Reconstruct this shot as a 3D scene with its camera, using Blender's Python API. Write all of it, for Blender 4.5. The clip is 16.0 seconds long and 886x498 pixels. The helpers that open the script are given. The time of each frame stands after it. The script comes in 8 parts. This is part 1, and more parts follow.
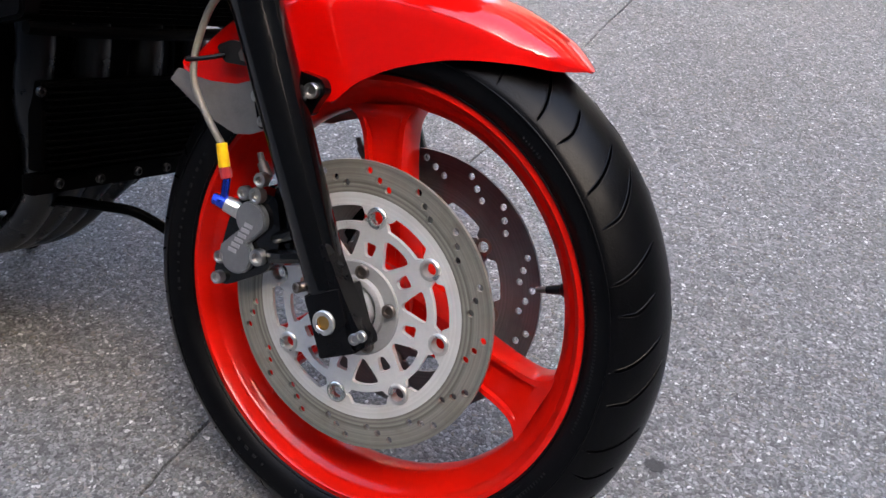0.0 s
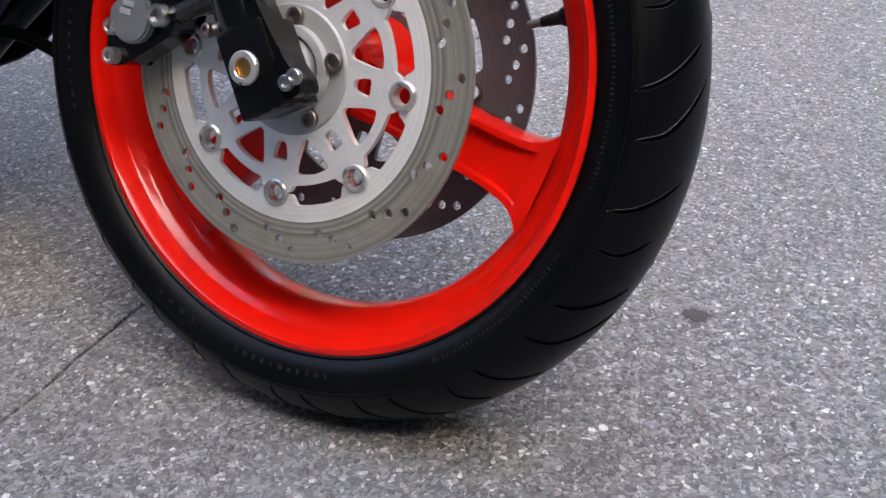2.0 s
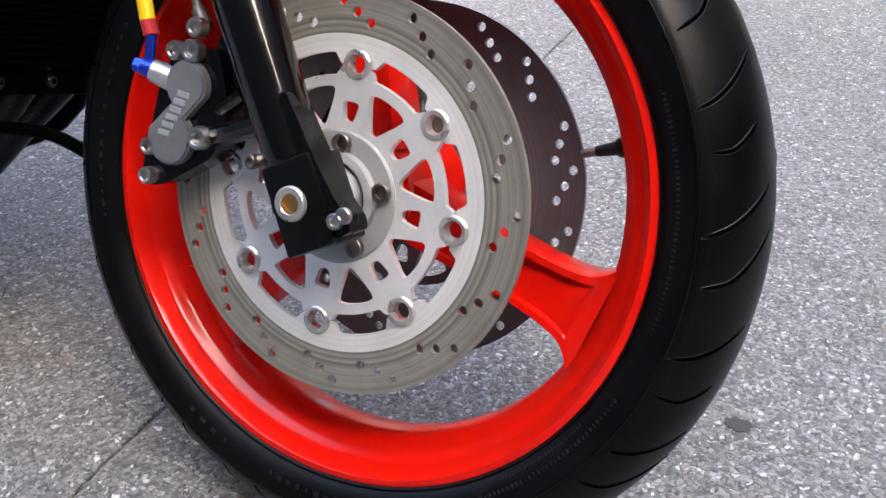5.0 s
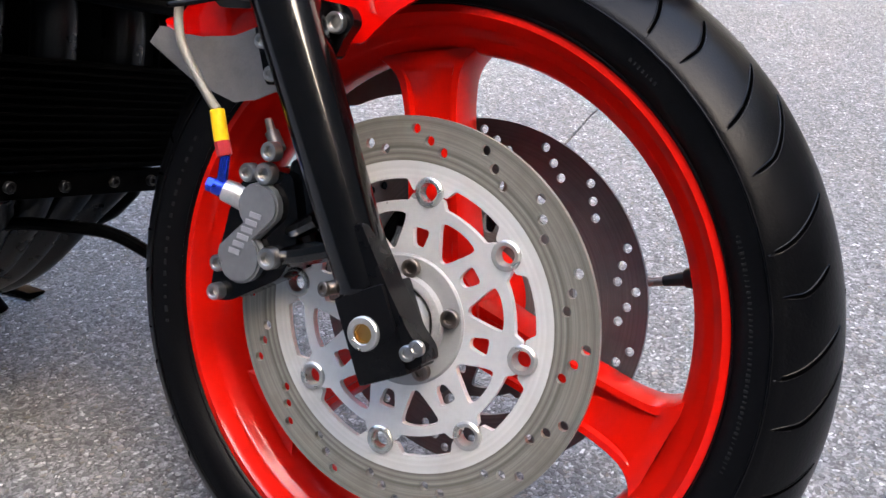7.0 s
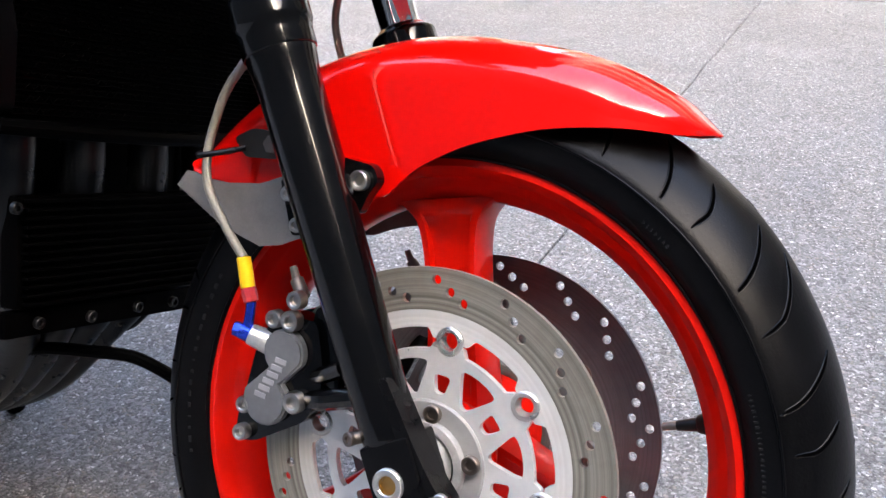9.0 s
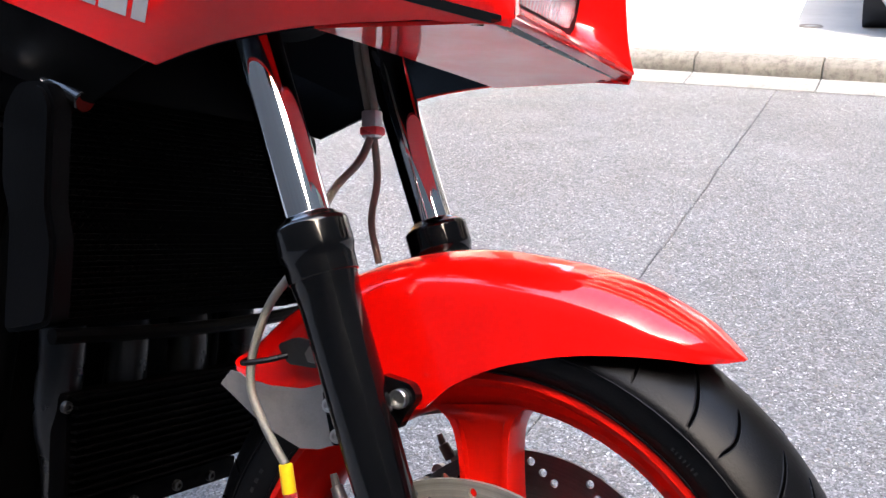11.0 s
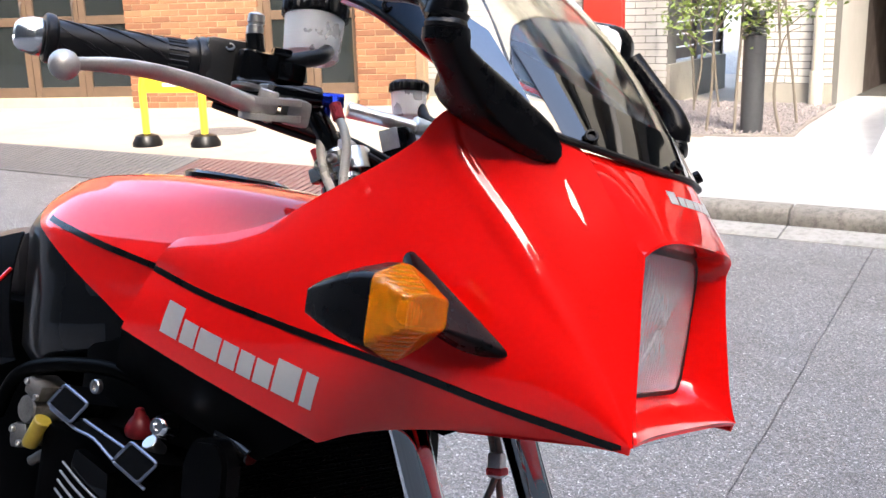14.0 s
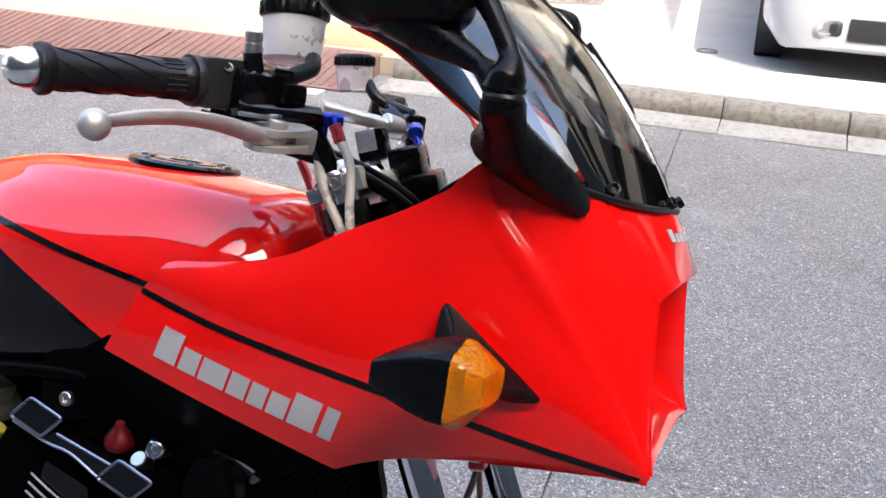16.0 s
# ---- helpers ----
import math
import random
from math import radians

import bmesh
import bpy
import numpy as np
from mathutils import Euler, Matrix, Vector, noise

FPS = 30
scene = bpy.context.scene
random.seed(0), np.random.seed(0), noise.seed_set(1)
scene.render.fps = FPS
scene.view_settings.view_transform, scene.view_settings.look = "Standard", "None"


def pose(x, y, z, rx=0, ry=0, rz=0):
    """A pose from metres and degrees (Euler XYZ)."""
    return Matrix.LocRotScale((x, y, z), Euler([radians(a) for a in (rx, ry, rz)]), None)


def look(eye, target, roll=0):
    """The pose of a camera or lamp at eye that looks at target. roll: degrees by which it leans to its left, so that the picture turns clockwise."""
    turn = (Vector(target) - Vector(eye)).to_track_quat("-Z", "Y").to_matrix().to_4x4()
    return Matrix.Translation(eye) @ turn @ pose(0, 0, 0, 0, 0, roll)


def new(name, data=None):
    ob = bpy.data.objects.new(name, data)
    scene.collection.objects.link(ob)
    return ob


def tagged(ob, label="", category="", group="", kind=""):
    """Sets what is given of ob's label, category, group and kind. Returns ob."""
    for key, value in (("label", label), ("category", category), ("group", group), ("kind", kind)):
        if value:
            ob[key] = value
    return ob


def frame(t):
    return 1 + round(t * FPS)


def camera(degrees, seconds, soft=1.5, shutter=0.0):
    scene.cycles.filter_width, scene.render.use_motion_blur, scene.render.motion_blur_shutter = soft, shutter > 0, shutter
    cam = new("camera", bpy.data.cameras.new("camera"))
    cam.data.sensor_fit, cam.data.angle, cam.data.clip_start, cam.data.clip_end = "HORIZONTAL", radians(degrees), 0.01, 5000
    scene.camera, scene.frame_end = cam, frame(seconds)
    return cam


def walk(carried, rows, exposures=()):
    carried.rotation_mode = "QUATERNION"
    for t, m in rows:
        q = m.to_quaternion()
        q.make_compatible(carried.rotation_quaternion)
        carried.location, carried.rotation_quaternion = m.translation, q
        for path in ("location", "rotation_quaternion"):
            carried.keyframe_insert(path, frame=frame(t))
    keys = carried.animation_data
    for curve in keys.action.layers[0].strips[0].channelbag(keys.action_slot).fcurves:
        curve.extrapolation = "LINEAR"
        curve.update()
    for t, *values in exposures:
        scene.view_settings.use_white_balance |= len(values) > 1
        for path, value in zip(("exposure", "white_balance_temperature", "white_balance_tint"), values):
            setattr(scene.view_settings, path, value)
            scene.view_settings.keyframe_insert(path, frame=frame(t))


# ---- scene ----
cam = camera(48.60, 16.0, soft=1.5)
# seconds, eye in metres, Euler degrees
PATH = [
    (0, 0.4469, -0.7395, 0.8956, 57.304, -1.952, 28.989),
    (0.5, 0.4526, -0.6962, 0.7548, 57.864, 0.038, 29.912),
    (1, 0.4475, -0.6881, 0.6307, 58.523, 0.746, 29.681),
    (1.5, 0.4421, -0.6743, 0.5816, 59.980, 1.136, 28.311),
    (2, 0.4289, -0.6583, 0.5551, 60.468, 1.523, 26.586),
    (2.5, 0.4094, -0.6539, 0.5577, 60.528, 1.073, 26.026),
    (3, 0.4065, -0.6479, 0.5628, 60.089, 1.086, 26.120),
    (3.5, 0.3960, -0.6400, 0.5713, 59.796, 1.142, 26.079),
    (4, 0.3879, -0.6303, 0.5882, 60.213, 1.276, 26.177),
    (6.5, 0.3321, -0.6098, 0.6565, 63.315, 0.308, 27.723),
    (7, 0.3226, -0.6137, 0.6773, 63.762, 0.451, 27.905),
    (7.5, 0.3155, -0.6182, 0.7052, 64.525, 0.413, 28.221),
    (8, 0.3126, -0.6146, 0.7268, 65.314, 0.131, 28.329),
    (8.2, 0.3128, -0.6111, 0.7328, 65.384, 0.324, 28.254),
    (10.3, 0.2903, -0.6153, 0.8300, 68.849, 0.579, 27.508),
    (10.5, 0.2904, -0.6174, 0.8447, 69.289, 0.734, 27.643),
    (11, 0.2868, -0.6094, 0.8806, 70.136, 1.131, 28.428),
    (11.5, 0.2867, -0.6114, 0.9151, 70.605, 1.243, 28.885),
    (12, 0.2905, -0.6206, 0.9682, 71.683, 1.604, 29.114),
    (12.5, 0.2966, -0.6322, 1.0178, 73.296, 2.590, 29.874),
    (13, 0.2947, -0.6455, 1.0569, 74.308, 2.602, 31.419),
    (13.5, 0.2955, -0.6524, 1.0876, 75.266, 2.454, 32.680),
    (14, 0.2816, -0.6576, 1.1446, 76.068, 1.669, 33.597),
    (14.5, 0.2669, -0.6564, 1.1831, 76.142, 0.602, 33.910),
    (15, 0.2278, -0.6679, 1.2217, 74.213, 0.946, 31.607),
    (15.5, 0.1386, -0.7111, 1.2764, 70.538, -0.493, 25.013),
    (16, 0.0797, -0.7236, 1.3217, 66.773, -2.306, 21.860),
]
EXPOSURES = [(0, 3.42, 6850, 10), (1.5, 3.52, 6850, 10), (4, 3.76, 6850, 10), (8, 3.95, 6850, 10), (11, 3.98, 6800, 10), (12.5, 3.55, 6700, 10), (14.5, 3.45, 6600, 10), (16, 3.46, 6650, 10)]
walk(cam, [(t, pose(*row)) for t, *row in PATH], EXPOSURES)

# ---- world and sun: the street lies in the shade of the house behind the camera, the far pavement in the sun
SUN_ELEVATION, SUN_AZIMUTH = 40.0, 135.0   # degrees; azimuth clockwise from +y
world = bpy.data.worlds.new("sky")
scene.world = world
world.use_nodes = True
wn = world.node_tree.nodes
sky = wn.new("ShaderNodeTexSky")
sky.sky_type = "NISHITA"
sky.sun_disc = False
sky.dust_density = 4.5
sky.sun_elevation, sky.sun_rotation = radians(SUN_ELEVATION), radians(SUN_AZIMUTH)
world.node_tree.links.new(sky.outputs[0], wn["Background"].inputs[0])
wn["Background"].inputs[1].default_value = 0.15
sun = new("sun", bpy.data.lights.new("sun", "SUN"))
sun.data.energy, sun.data.angle, sun.data.color = 0.66, radians(1.5), (1.0, 0.95, 0.88)
sun_from = Vector((math.sin(radians(SUN_AZIMUTH)) * math.cos(radians(SUN_ELEVATION)), math.cos(radians(SUN_AZIMUTH)) * math.cos(radians(SUN_ELEVATION)), math.sin(radians(SUN_ELEVATION))))
sun.matrix_world = look(sun_from * 30, (0, 0, 0))

# ---- materials
class Nodes:
    """A small builder for node materials."""

    def __init__(self, name):
        self.mat = bpy.data.materials.new(name)
        self.mat.use_nodes = True
        self.tree = self.mat.node_tree
        self.bsdf = self.tree.nodes["Principled BSDF"]
        self.co = self.add("ShaderNodeTexCoord").outputs["Object"]

    def add(self, kind, **values):
        node = self.tree.nodes.new(kind)
        for key, value in values.items():
            node.inputs[key.replace("_", " ")].default_value = value
        return node

    def link(self, a, b):
        self.tree.links.new(a, b)

    def noise(self, scale, detail=4.0, rough=0.6, co=None):
        n = self.add("ShaderNodeTexNoise", Scale=scale, Detail=detail, Roughness=rough)
        self.link(co or self.co, n.inputs["Vector"])
        return n.outputs["Fac"]

    def voronoi(self, scale, feature="F1", out="Distance", co=None):
        n = self.add("ShaderNodeTexVoronoi", Scale=scale)
        n.feature = feature
        self.link(co or self.co, n.inputs["Vector"])
        return n.outputs[out]

    def ramp(self, fac, stops):
        n = self.add("ShaderNodeValToRGB")
        el = n.color_ramp.elements
        while len(el) < len(stops):
            el.new(0.5)
        for e, (p, c) in zip(el, stops):
            e.position = p
            e.color = (*c, 1) if hasattr(c, "__len__") else (c, c, c, 1)
        self.link(fac, n.inputs["Fac"])
        return n.outputs["Color"]

    def mix(self, a, b, fac, mode="MIX"):
        n = self.tree.nodes.new("ShaderNodeMix")
        n.data_type, n.blend_type = "RGBA", mode
        for sock, value in ((n.inputs[0], fac), (n.inputs[6], a), (n.inputs[7], b)):
            if isinstance(value, bpy.types.NodeSocket):
                self.link(value, sock)
            elif isinstance(value, (int, float)):
                sock.default_value = value
            else:
                sock.default_value = (*value, 1)
        return n.outputs[2]

    def math(self, op, a, b=0.0):
        n = self.tree.nodes.new("ShaderNodeMath")
        n.operation = op
        for sock, value in zip(n.inputs, (a, b)):
            if isinstance(value, bpy.types.NodeSocket):
                self.link(value, sock)
            else:
                sock.default_value = value
        return n.outputs[0]

    def bump(self, height, strength, distance):
        n = self.add("ShaderNodeBump", Strength=strength, Distance=distance)
        self.link(height, n.inputs["Height"])
        self.link(n.outputs[0], self.bsdf.inputs["Normal"])

    def set(self, **values):
        for key, value in values.items():
            sock = self.bsdf.inputs[key.replace("_", " ")]
            if isinstance(value, bpy.types.NodeSocket):
                self.link(value, sock)
            elif isinstance(value, tuple):
                sock.default_value = (*value, 1)
            else:
                sock.default_value = value
        return self.mat


def plain(name, color, rough=0.5, metal=0.0, coat=0.0, var=0.18, scale=25.0, bump=0.0, bump_scale=400.0, spec=0.5, dust=0.0):
    """A surface with two scales of variation in tone and gloss, and a fine relief."""
    n = Nodes(name)
    big, fine = n.noise(scale), n.noise(scale * 9, 3)
    tone = n.math("ADD", n.math("MULTIPLY", big, 0.7), n.math("MULTIPLY", fine, 0.3))
    lo, hi = tuple(c * (1 - var) for c in color), tuple(min(1, c * (1 + var)) for c in color)
    col = n.ramp(tone, [(0.32, lo), (0.68, hi)])
    if dust:
        spots = n.ramp(n.noise(scale * 0.6, 6, 0.7), [(0.48, 0.0), (0.75, dust)])
        col = n.mix(col, (0.23, 0.21, 0.18), spots)
    gloss = n.ramp(big, [(0.3, max(0.02, rough * 0.8)), (0.7, min(1, rough * 1.2))])
    if bump:
        n.bump(n.noise(bump_scale, 3), bump, 0.002)
    n.set(Base_Color=col, Roughness=gloss, Metallic=metal, Coat_Weight=coat, Coat_Roughness=0.03, Specular_IOR_Level=spec)
    return n.mat


def paint(name, color, peel=0.03, coat=1.0, haze=0.012):
    """Glossy vehicle paint under clear lacquer, with faint orange peel and fine dust."""
    n = Nodes(name)
    tone = n.noise(6, 5)
    col = n.ramp(tone, [(0.3, tuple(c * 0.92 for c in color)), (0.7, tuple(min(1, c * 1.06) for c in color))])
    speck = n.ramp(n.voronoi(160), [(0.0, 0.22), (0.05, 0.0)])
    col = n.mix(col, (0.4, 0.2, 0.15), n.math("MULTIPLY", speck, n.ramp(n.noise(9, 4), [(0.5, 0.0), (0.7, 1.0)])))
    n.bump(n.noise(45, 2), peel, 0.0015)
    n.set(Base_Color=col, Roughness=n.ramp(n.noise(14, 5), [(0.35, 0.32), (0.7, 0.42)]), Coat_Weight=coat, Coat_Roughness=haze, Coat_IOR=1.55, Specular_IOR_Level=0.04)
    return n.mat


RED = paint("red_paint", (0.67, 0.003, 0.0018), peel=0.06, coat=0.95)
RED_WHEEL = paint("red_wheel_enamel", (0.612, 0.007, 0.003), peel=0.04, coat=0.4, haze=0.12)
BLACK_GLOSS = paint("black_gloss_paint", (0.0012, 0.0012, 0.0014), coat=0.5)
BLACK_SATIN = plain("black_satin_metal", (0.0018, 0.0018, 0.002), 0.2, 0.0, 0.5, bump=0.02, spec=0.15)
BLACK_PLASTIC = plain("black_plastic", (0.0028, 0.0028, 0.0032), 0.27, bump=0.05, spec=0.13, dust=0.003)
BLACK_RUBBER = plain("black_rubber", (0.004, 0.004, 0.0043), 0.38, bump=0.08, spec=0.25, dust=0.01)
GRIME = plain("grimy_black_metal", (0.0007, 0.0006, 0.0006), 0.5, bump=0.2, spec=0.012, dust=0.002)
GLOSS_BLACK = plain("glossy_black_border", (0.0014, 0.0014, 0.0016), 0.05, coat=0.6, spec=0.5, dust=0.002)
# black border whose blue sky reflection is put into the base colour
SKY_BLUE_BLACK = plain("black_border_with_painted_sky", (0.045, 0.085, 0.15), 0.12, coat=0.6, var=0.08)
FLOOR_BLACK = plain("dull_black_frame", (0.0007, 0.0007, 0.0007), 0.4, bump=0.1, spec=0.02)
CHROME = plain("chrome", (0.86, 0.86, 0.88), 0.06, 1.0, var=0.03)
STEEL = plain("bolt_steel", (0.45, 0.44, 0.42), 0.34, 1.0, bump=0.05, dust=0.2)
DARK_STEEL = plain("oxidised_bolt_steel", (0.2, 0.17, 0.15), 0.45, 1.0, bump=0.1, dust=0.3)
ALLOY = plain("cast_alloy", (0.62, 0.62, 0.61), 0.36, 0.9, bump=0.05, scale=40)
POLISHED = plain("polished_alloy", (0.78, 0.78, 0.77), 0.2, 1.0, bump=0.02, var=0.06)
GREY_CAST = plain("grey_painted_casting", (0.125, 0.13, 0.135), 0.42, 0.2, bump=0.12, bump_scale=900)
GREY_LETTER = plain("pale_grey_relief", (0.3, 0.3, 0.31), 0.45, 0.3)
PALE_METAL = plain("bare_grey_steel_stay", (0.2, 0.19, 0.18), 0.5, 0.3, bump=0.15, dust=0.35, scale=60)
GOLD = plain("gold_socket", (0.5, 0.3, 0.1), 0.35, 1.0, dust=0.2)
BLUE_ANO = plain("blue_anodised", (0.02, 0.06, 0.55), 0.25, 0.8)
RED_ANO = plain("red_anodised", (0.7, 0.06, 0.07), 0.28, 0.4)
YELLOW_SLEEVE = plain("yellow_sleeve", (0.85, 0.5, 0.01), 0.35)
HOSE = plain("braided_hose_in_clear_sleeve", (0.24, 0.22, 0.18), 0.32, 0.3, bump=0.4, bump_scale=1400)
CLEAR_HOSE = plain("braided_hose_in_bright_sleeve", (0.5, 0.47, 0.4), 0.3, 0.3, bump=0.4, bump_scale=1400)
SILVER_DECAL = plain("silver_decal", (0.5, 0.5, 0.49), 0.35, 0.4, var=0.05)
BLACK_DECAL = plain("black_stripe_film", (0.0025, 0.0025, 0.0025), 0.3, coat=0.3, spec=0.1)
GREY_SEAL = plain("grey_speedometer_casting", (0.34, 0.335, 0.32), 0.45, 0.4, bump=0.25, dust=0.2, scale=90)
CLEAR_PLASTIC = None


def make_tyre():
    n = Nodes("tyre_rubber")
    big, fine = n.noise(14, 5, 0.65), n.noise(420, 3)
    col = n.ramp(big, [(0.3, (0.0012, 0.0012, 0.0014)), (0.72, (0.003, 0.003, 0.0035))])
    col = n.mix(col, (0.035, 0.034, 0.032), n.ramp(n.noise(45, 8, 0.75), [(0.58, 0.0), (0.78, 0.12)]))
    n.bump(fine, 0.2, 0.001)
    n.set(Base_Color=col, Roughness=n.ramp(big, [(0.3, 0.3), (0.7, 0.4)]), Specular_IOR_Level=0.13)
    return n.mat


def make_rotor(name, tones, metal, ring_scale=520.0):
    """Brake steel with fine concentric scoring round the wheel's axis."""
    n = Nodes(name)
    sep = n.add("ShaderNodeSeparateXYZ")
    n.link(n.co, sep.inputs[0])
    r = n.math("SQRT", n.math("ADD", n.math("MULTIPLY", sep.outputs[0], sep.outputs[0]), n.math("MULTIPLY", sep.outputs[2], sep.outputs[2])))
    comb = n.add("ShaderNodeCombineXYZ")
    n.link(r, comb.inputs[0])
    score = n.noise(ring_scale, 5, 0.8, comb.outputs[0])
    stain = n.noise(28, 5, 0.65)
    col = n.mix(n.ramp(score, [(0.3, tones[0]), (0.7, tones[1])]), tones[2], n.ramp(stain, [(0.45, 0.0), (0.75, 0.55)]))
    n.bump(score, 0.4, 0.0006)
    n.set(Base_Color=col, Metallic=metal, Roughness=n.ramp(stain, [(0.3, 0.3), (0.7, 0.42)]))
    return n.mat


def make_asphalt():
    """Worn road surface: grey binder with pale, dark and rusty chippings 3 to 10 mm across, stains and faint patches."""
    n = Nodes("asphalt")
    warp = n.add("ShaderNodeVectorMath")
    warp.operation = "ADD"
    nz = n.add("ShaderNodeTexNoise", Scale=45.0, Detail=2.0)
    n.link(n.co, nz.inputs["Vector"])
    sc = n.add("ShaderNodeVectorMath")
    sc.operation = "SCALE"
    sc.inputs[3].default_value = 0.012
    n.link(nz.outputs["Color"], sc.inputs[0])
    n.link(n.co, warp.inputs[0])
    n.link(sc.outputs[0], warp.inputs[1])
    co = warp.outputs[0]
    cell = n.add("ShaderNodeTexVoronoi", Scale=165.0)
    n.link(co, cell.inputs["Vector"])
    small = n.add("ShaderNodeTexVoronoi", Scale=310.0)
    n.link(co, small.inputs["Vector"])
    grain = n.noise(620, 4, 0.7)
    sep = n.add("ShaderNodeSeparateColor")
    n.link(cell.outputs["Color"], sep.inputs[0])
    sep2 = n.add("ShaderNodeSeparateColor")
    n.link(small.outputs["Color"], sep2.inputs[0])
    gap = n.add("ShaderNodeTexVoronoi", Scale=165.0)
    gap.feature = "DISTANCE_TO_EDGE"
    n.link(co, gap.inputs["Vector"])
    stone = n.ramp(sep.outputs[0], [(0.0, (0.105, 0.104, 0.101)), (0.45, (0.189, 0.188, 0.185)), (0.8, (0.280, 0.280, 0.277)), (0.965, (0.420, 0.417, 0.406)), (0.985, (0.682, 0.671, 0.649))])
    stone = n.mix(stone, (0.280, 0.231, 0.168), n.ramp(sep.outputs[2], [(0.86, 0.0), (0.9, 0.4)]))
    fines = n.ramp(sep2.outputs[1], [(0.0, (0.056, 0.055, 0.053)), (0.6, (0.168, 0.167, 0.164)), (0.955, (0.308, 0.305, 0.294)), (0.985, (0.660, 0.649, 0.627))])
    col = n.mix(fines, stone, n.ramp(gap.outputs["Distance"], [(0.03, 0.0), (0.12, 1.0)]))
    col = n.mix(col, fines, n.ramp(n.noise(60, 4, 0.6), [(0.46, 0.0), (0.56, 0.75)]))
    col = n.mix(col, (0.070, 0.067, 0.064), n.ramp(grain, [(0.36, 0.6), (0.5, 0.0)]))
    patch = n.noise(1.1, 6, 0.62)
    col = n.mix(col, n.mix(col, (0.84, 0.83, 0.82), 1.0, "MULTIPLY"), n.ramp(patch, [(0.4, 0.0), (0.62, 1.0)]))
    col = n.mix(col, (0.06, 0.055, 0.05), n.ramp(n.noise(5.5, 7, 0.7), [(0.58, 0.0), (0.76, 0.5)]))
    col = n.mix(col, (0.27, 0.268, 0.265), n.ramp(n.noise(2.3, 5, 0.6), [(0.55, 0.0), (0.75, 0.35)]))
    height = n.math("ADD", n.ramp(gap.outputs["Distance"], [(0.0, 0.0), (0.2, 1.0)]), n.math("MULTIPLY", grain, 0.8))
    n.bump(height, 0.55, 0.004)
    n.set(Base_Color=col, Roughness=n.ramp(sep.outputs[1], [(0.0, 0.6), (1.0, 0.9)]), Specular_IOR_Level=0.35)
    return n.mat


def make_concrete(name, color, bump=0.2, dirt=0.45, grime=0.0):
    n = Nodes(name)
    big, mid, fine = n.noise(0.9, 6, 0.65), n.noise(7, 6, 0.7), n.noise(230, 3)
    col = n.ramp(big, [(0.3, tuple(c * 0.82 for c in color)), (0.7, tuple(min(1, c * 1.1) for c in color))])
    col = n.mix(col, tuple(c * 0.6 for c in color), n.ramp(mid, [(0.52 - 0.12 * (dirt > 0.5), 0.0), (0.78, dirt)]))
    if grime:
        col = n.mix(col, (0.05, 0.045, 0.036), n.ramp(n.noise(26, 9, 0.78), [(0.46, 0.0), (0.68, grime)]))
        col = n.mix(col, (0.06, 0.055, 0.042), n.ramp(n.noise(2.2, 8, 0.7), [(0.48, 0.0), (0.7, grime)]))
    n.bump(n.math("ADD", fine, mid), bump, 0.003)
    n.set(Base_Color=col, Roughness=0.85, Specular_IOR_Level=0.3)
    return n.mat


def make_brick(name, tones):
    n = Nodes(name)
    rnd = n.add("ShaderNodeObjectInfo").outputs["Random"]
    isl = n.add("ShaderNodeNewGeometry").outputs["Random Per Island"]
    pick = n.math("FRACT", n.math("ADD", rnd, isl))
    col = n.ramp(pick, [(0.0, tones[0]), (0.5, tones[1]), (1.0, tones[2])])
    col = n.mix(col, tuple(c * 0.55 for c in tones[0]), n.ramp(n.noise(18, 6, 0.7), [(0.5, 0.0), (0.75, 0.5)]))
    n.bump(n.noise(120, 4), 0.3, 0.003)
    n.set(Base_Color=col, Roughness=0.8)
    return n.mat


def make_glass(name, color, rough=0.02, weight=1.0, ior=1.45):
    n = Nodes(name)
    n.set(Base_Color=color, Roughness=n.ramp(n.noise(30, 4), [(0.4, rough), (0.7, rough * 2)]), Transmission_Weight=weight, IOR=ior)
    return n.mat


TYRE = make_tyre()
ROTOR = make_rotor("brake_steel", ((0.06, 0.055, 0.042), (0.47, 0.445, 0.375), (0.17, 0.15, 0.115)), 0.5, 230)
ROTOR_RING = make_rotor("polished_rotor_edge", ((0.52, 0.515, 0.49), (0.66, 0.65, 0.625), (0.48, 0.455, 0.4)), 0.25, 260)
# far disc's steel: the shade on that side is put into darker tones
ROTOR_SHADED = make_rotor("shaded_brake_steel", ((0.05, 0.055, 0.056), (0.15, 0.158, 0.158), (0.04, 0.04, 0.04)), 0.1)
CARRIER = plain("bright_anodised_alloy", (0.78, 0.775, 0.75), 0.33, 0.55, var=0.07, bump=0.06, bump_scale=1500, dust=0.12)
FLANGE = plain("dull_grey_alloy", (0.3, 0.297, 0.29), 0.5, 0.3, var=0.1, bump=0.08, bump_scale=1200, dust=0.25)
ASPHALT = make_asphalt()
CONCRETE = make_concrete("pale_concrete", (0.27, 0.268, 0.264))
KERB = make_concrete("kerb_concrete", (0.21, 0.195, 0.17), 0.8, 0.85, 0.8)
GUTTER = make_concrete("gutter_concrete", (0.31, 0.3, 0.275), 0.4, 0.6, 0.45)
PAVING = make_concrete("beige_paving", (0.29, 0.25, 0.2))


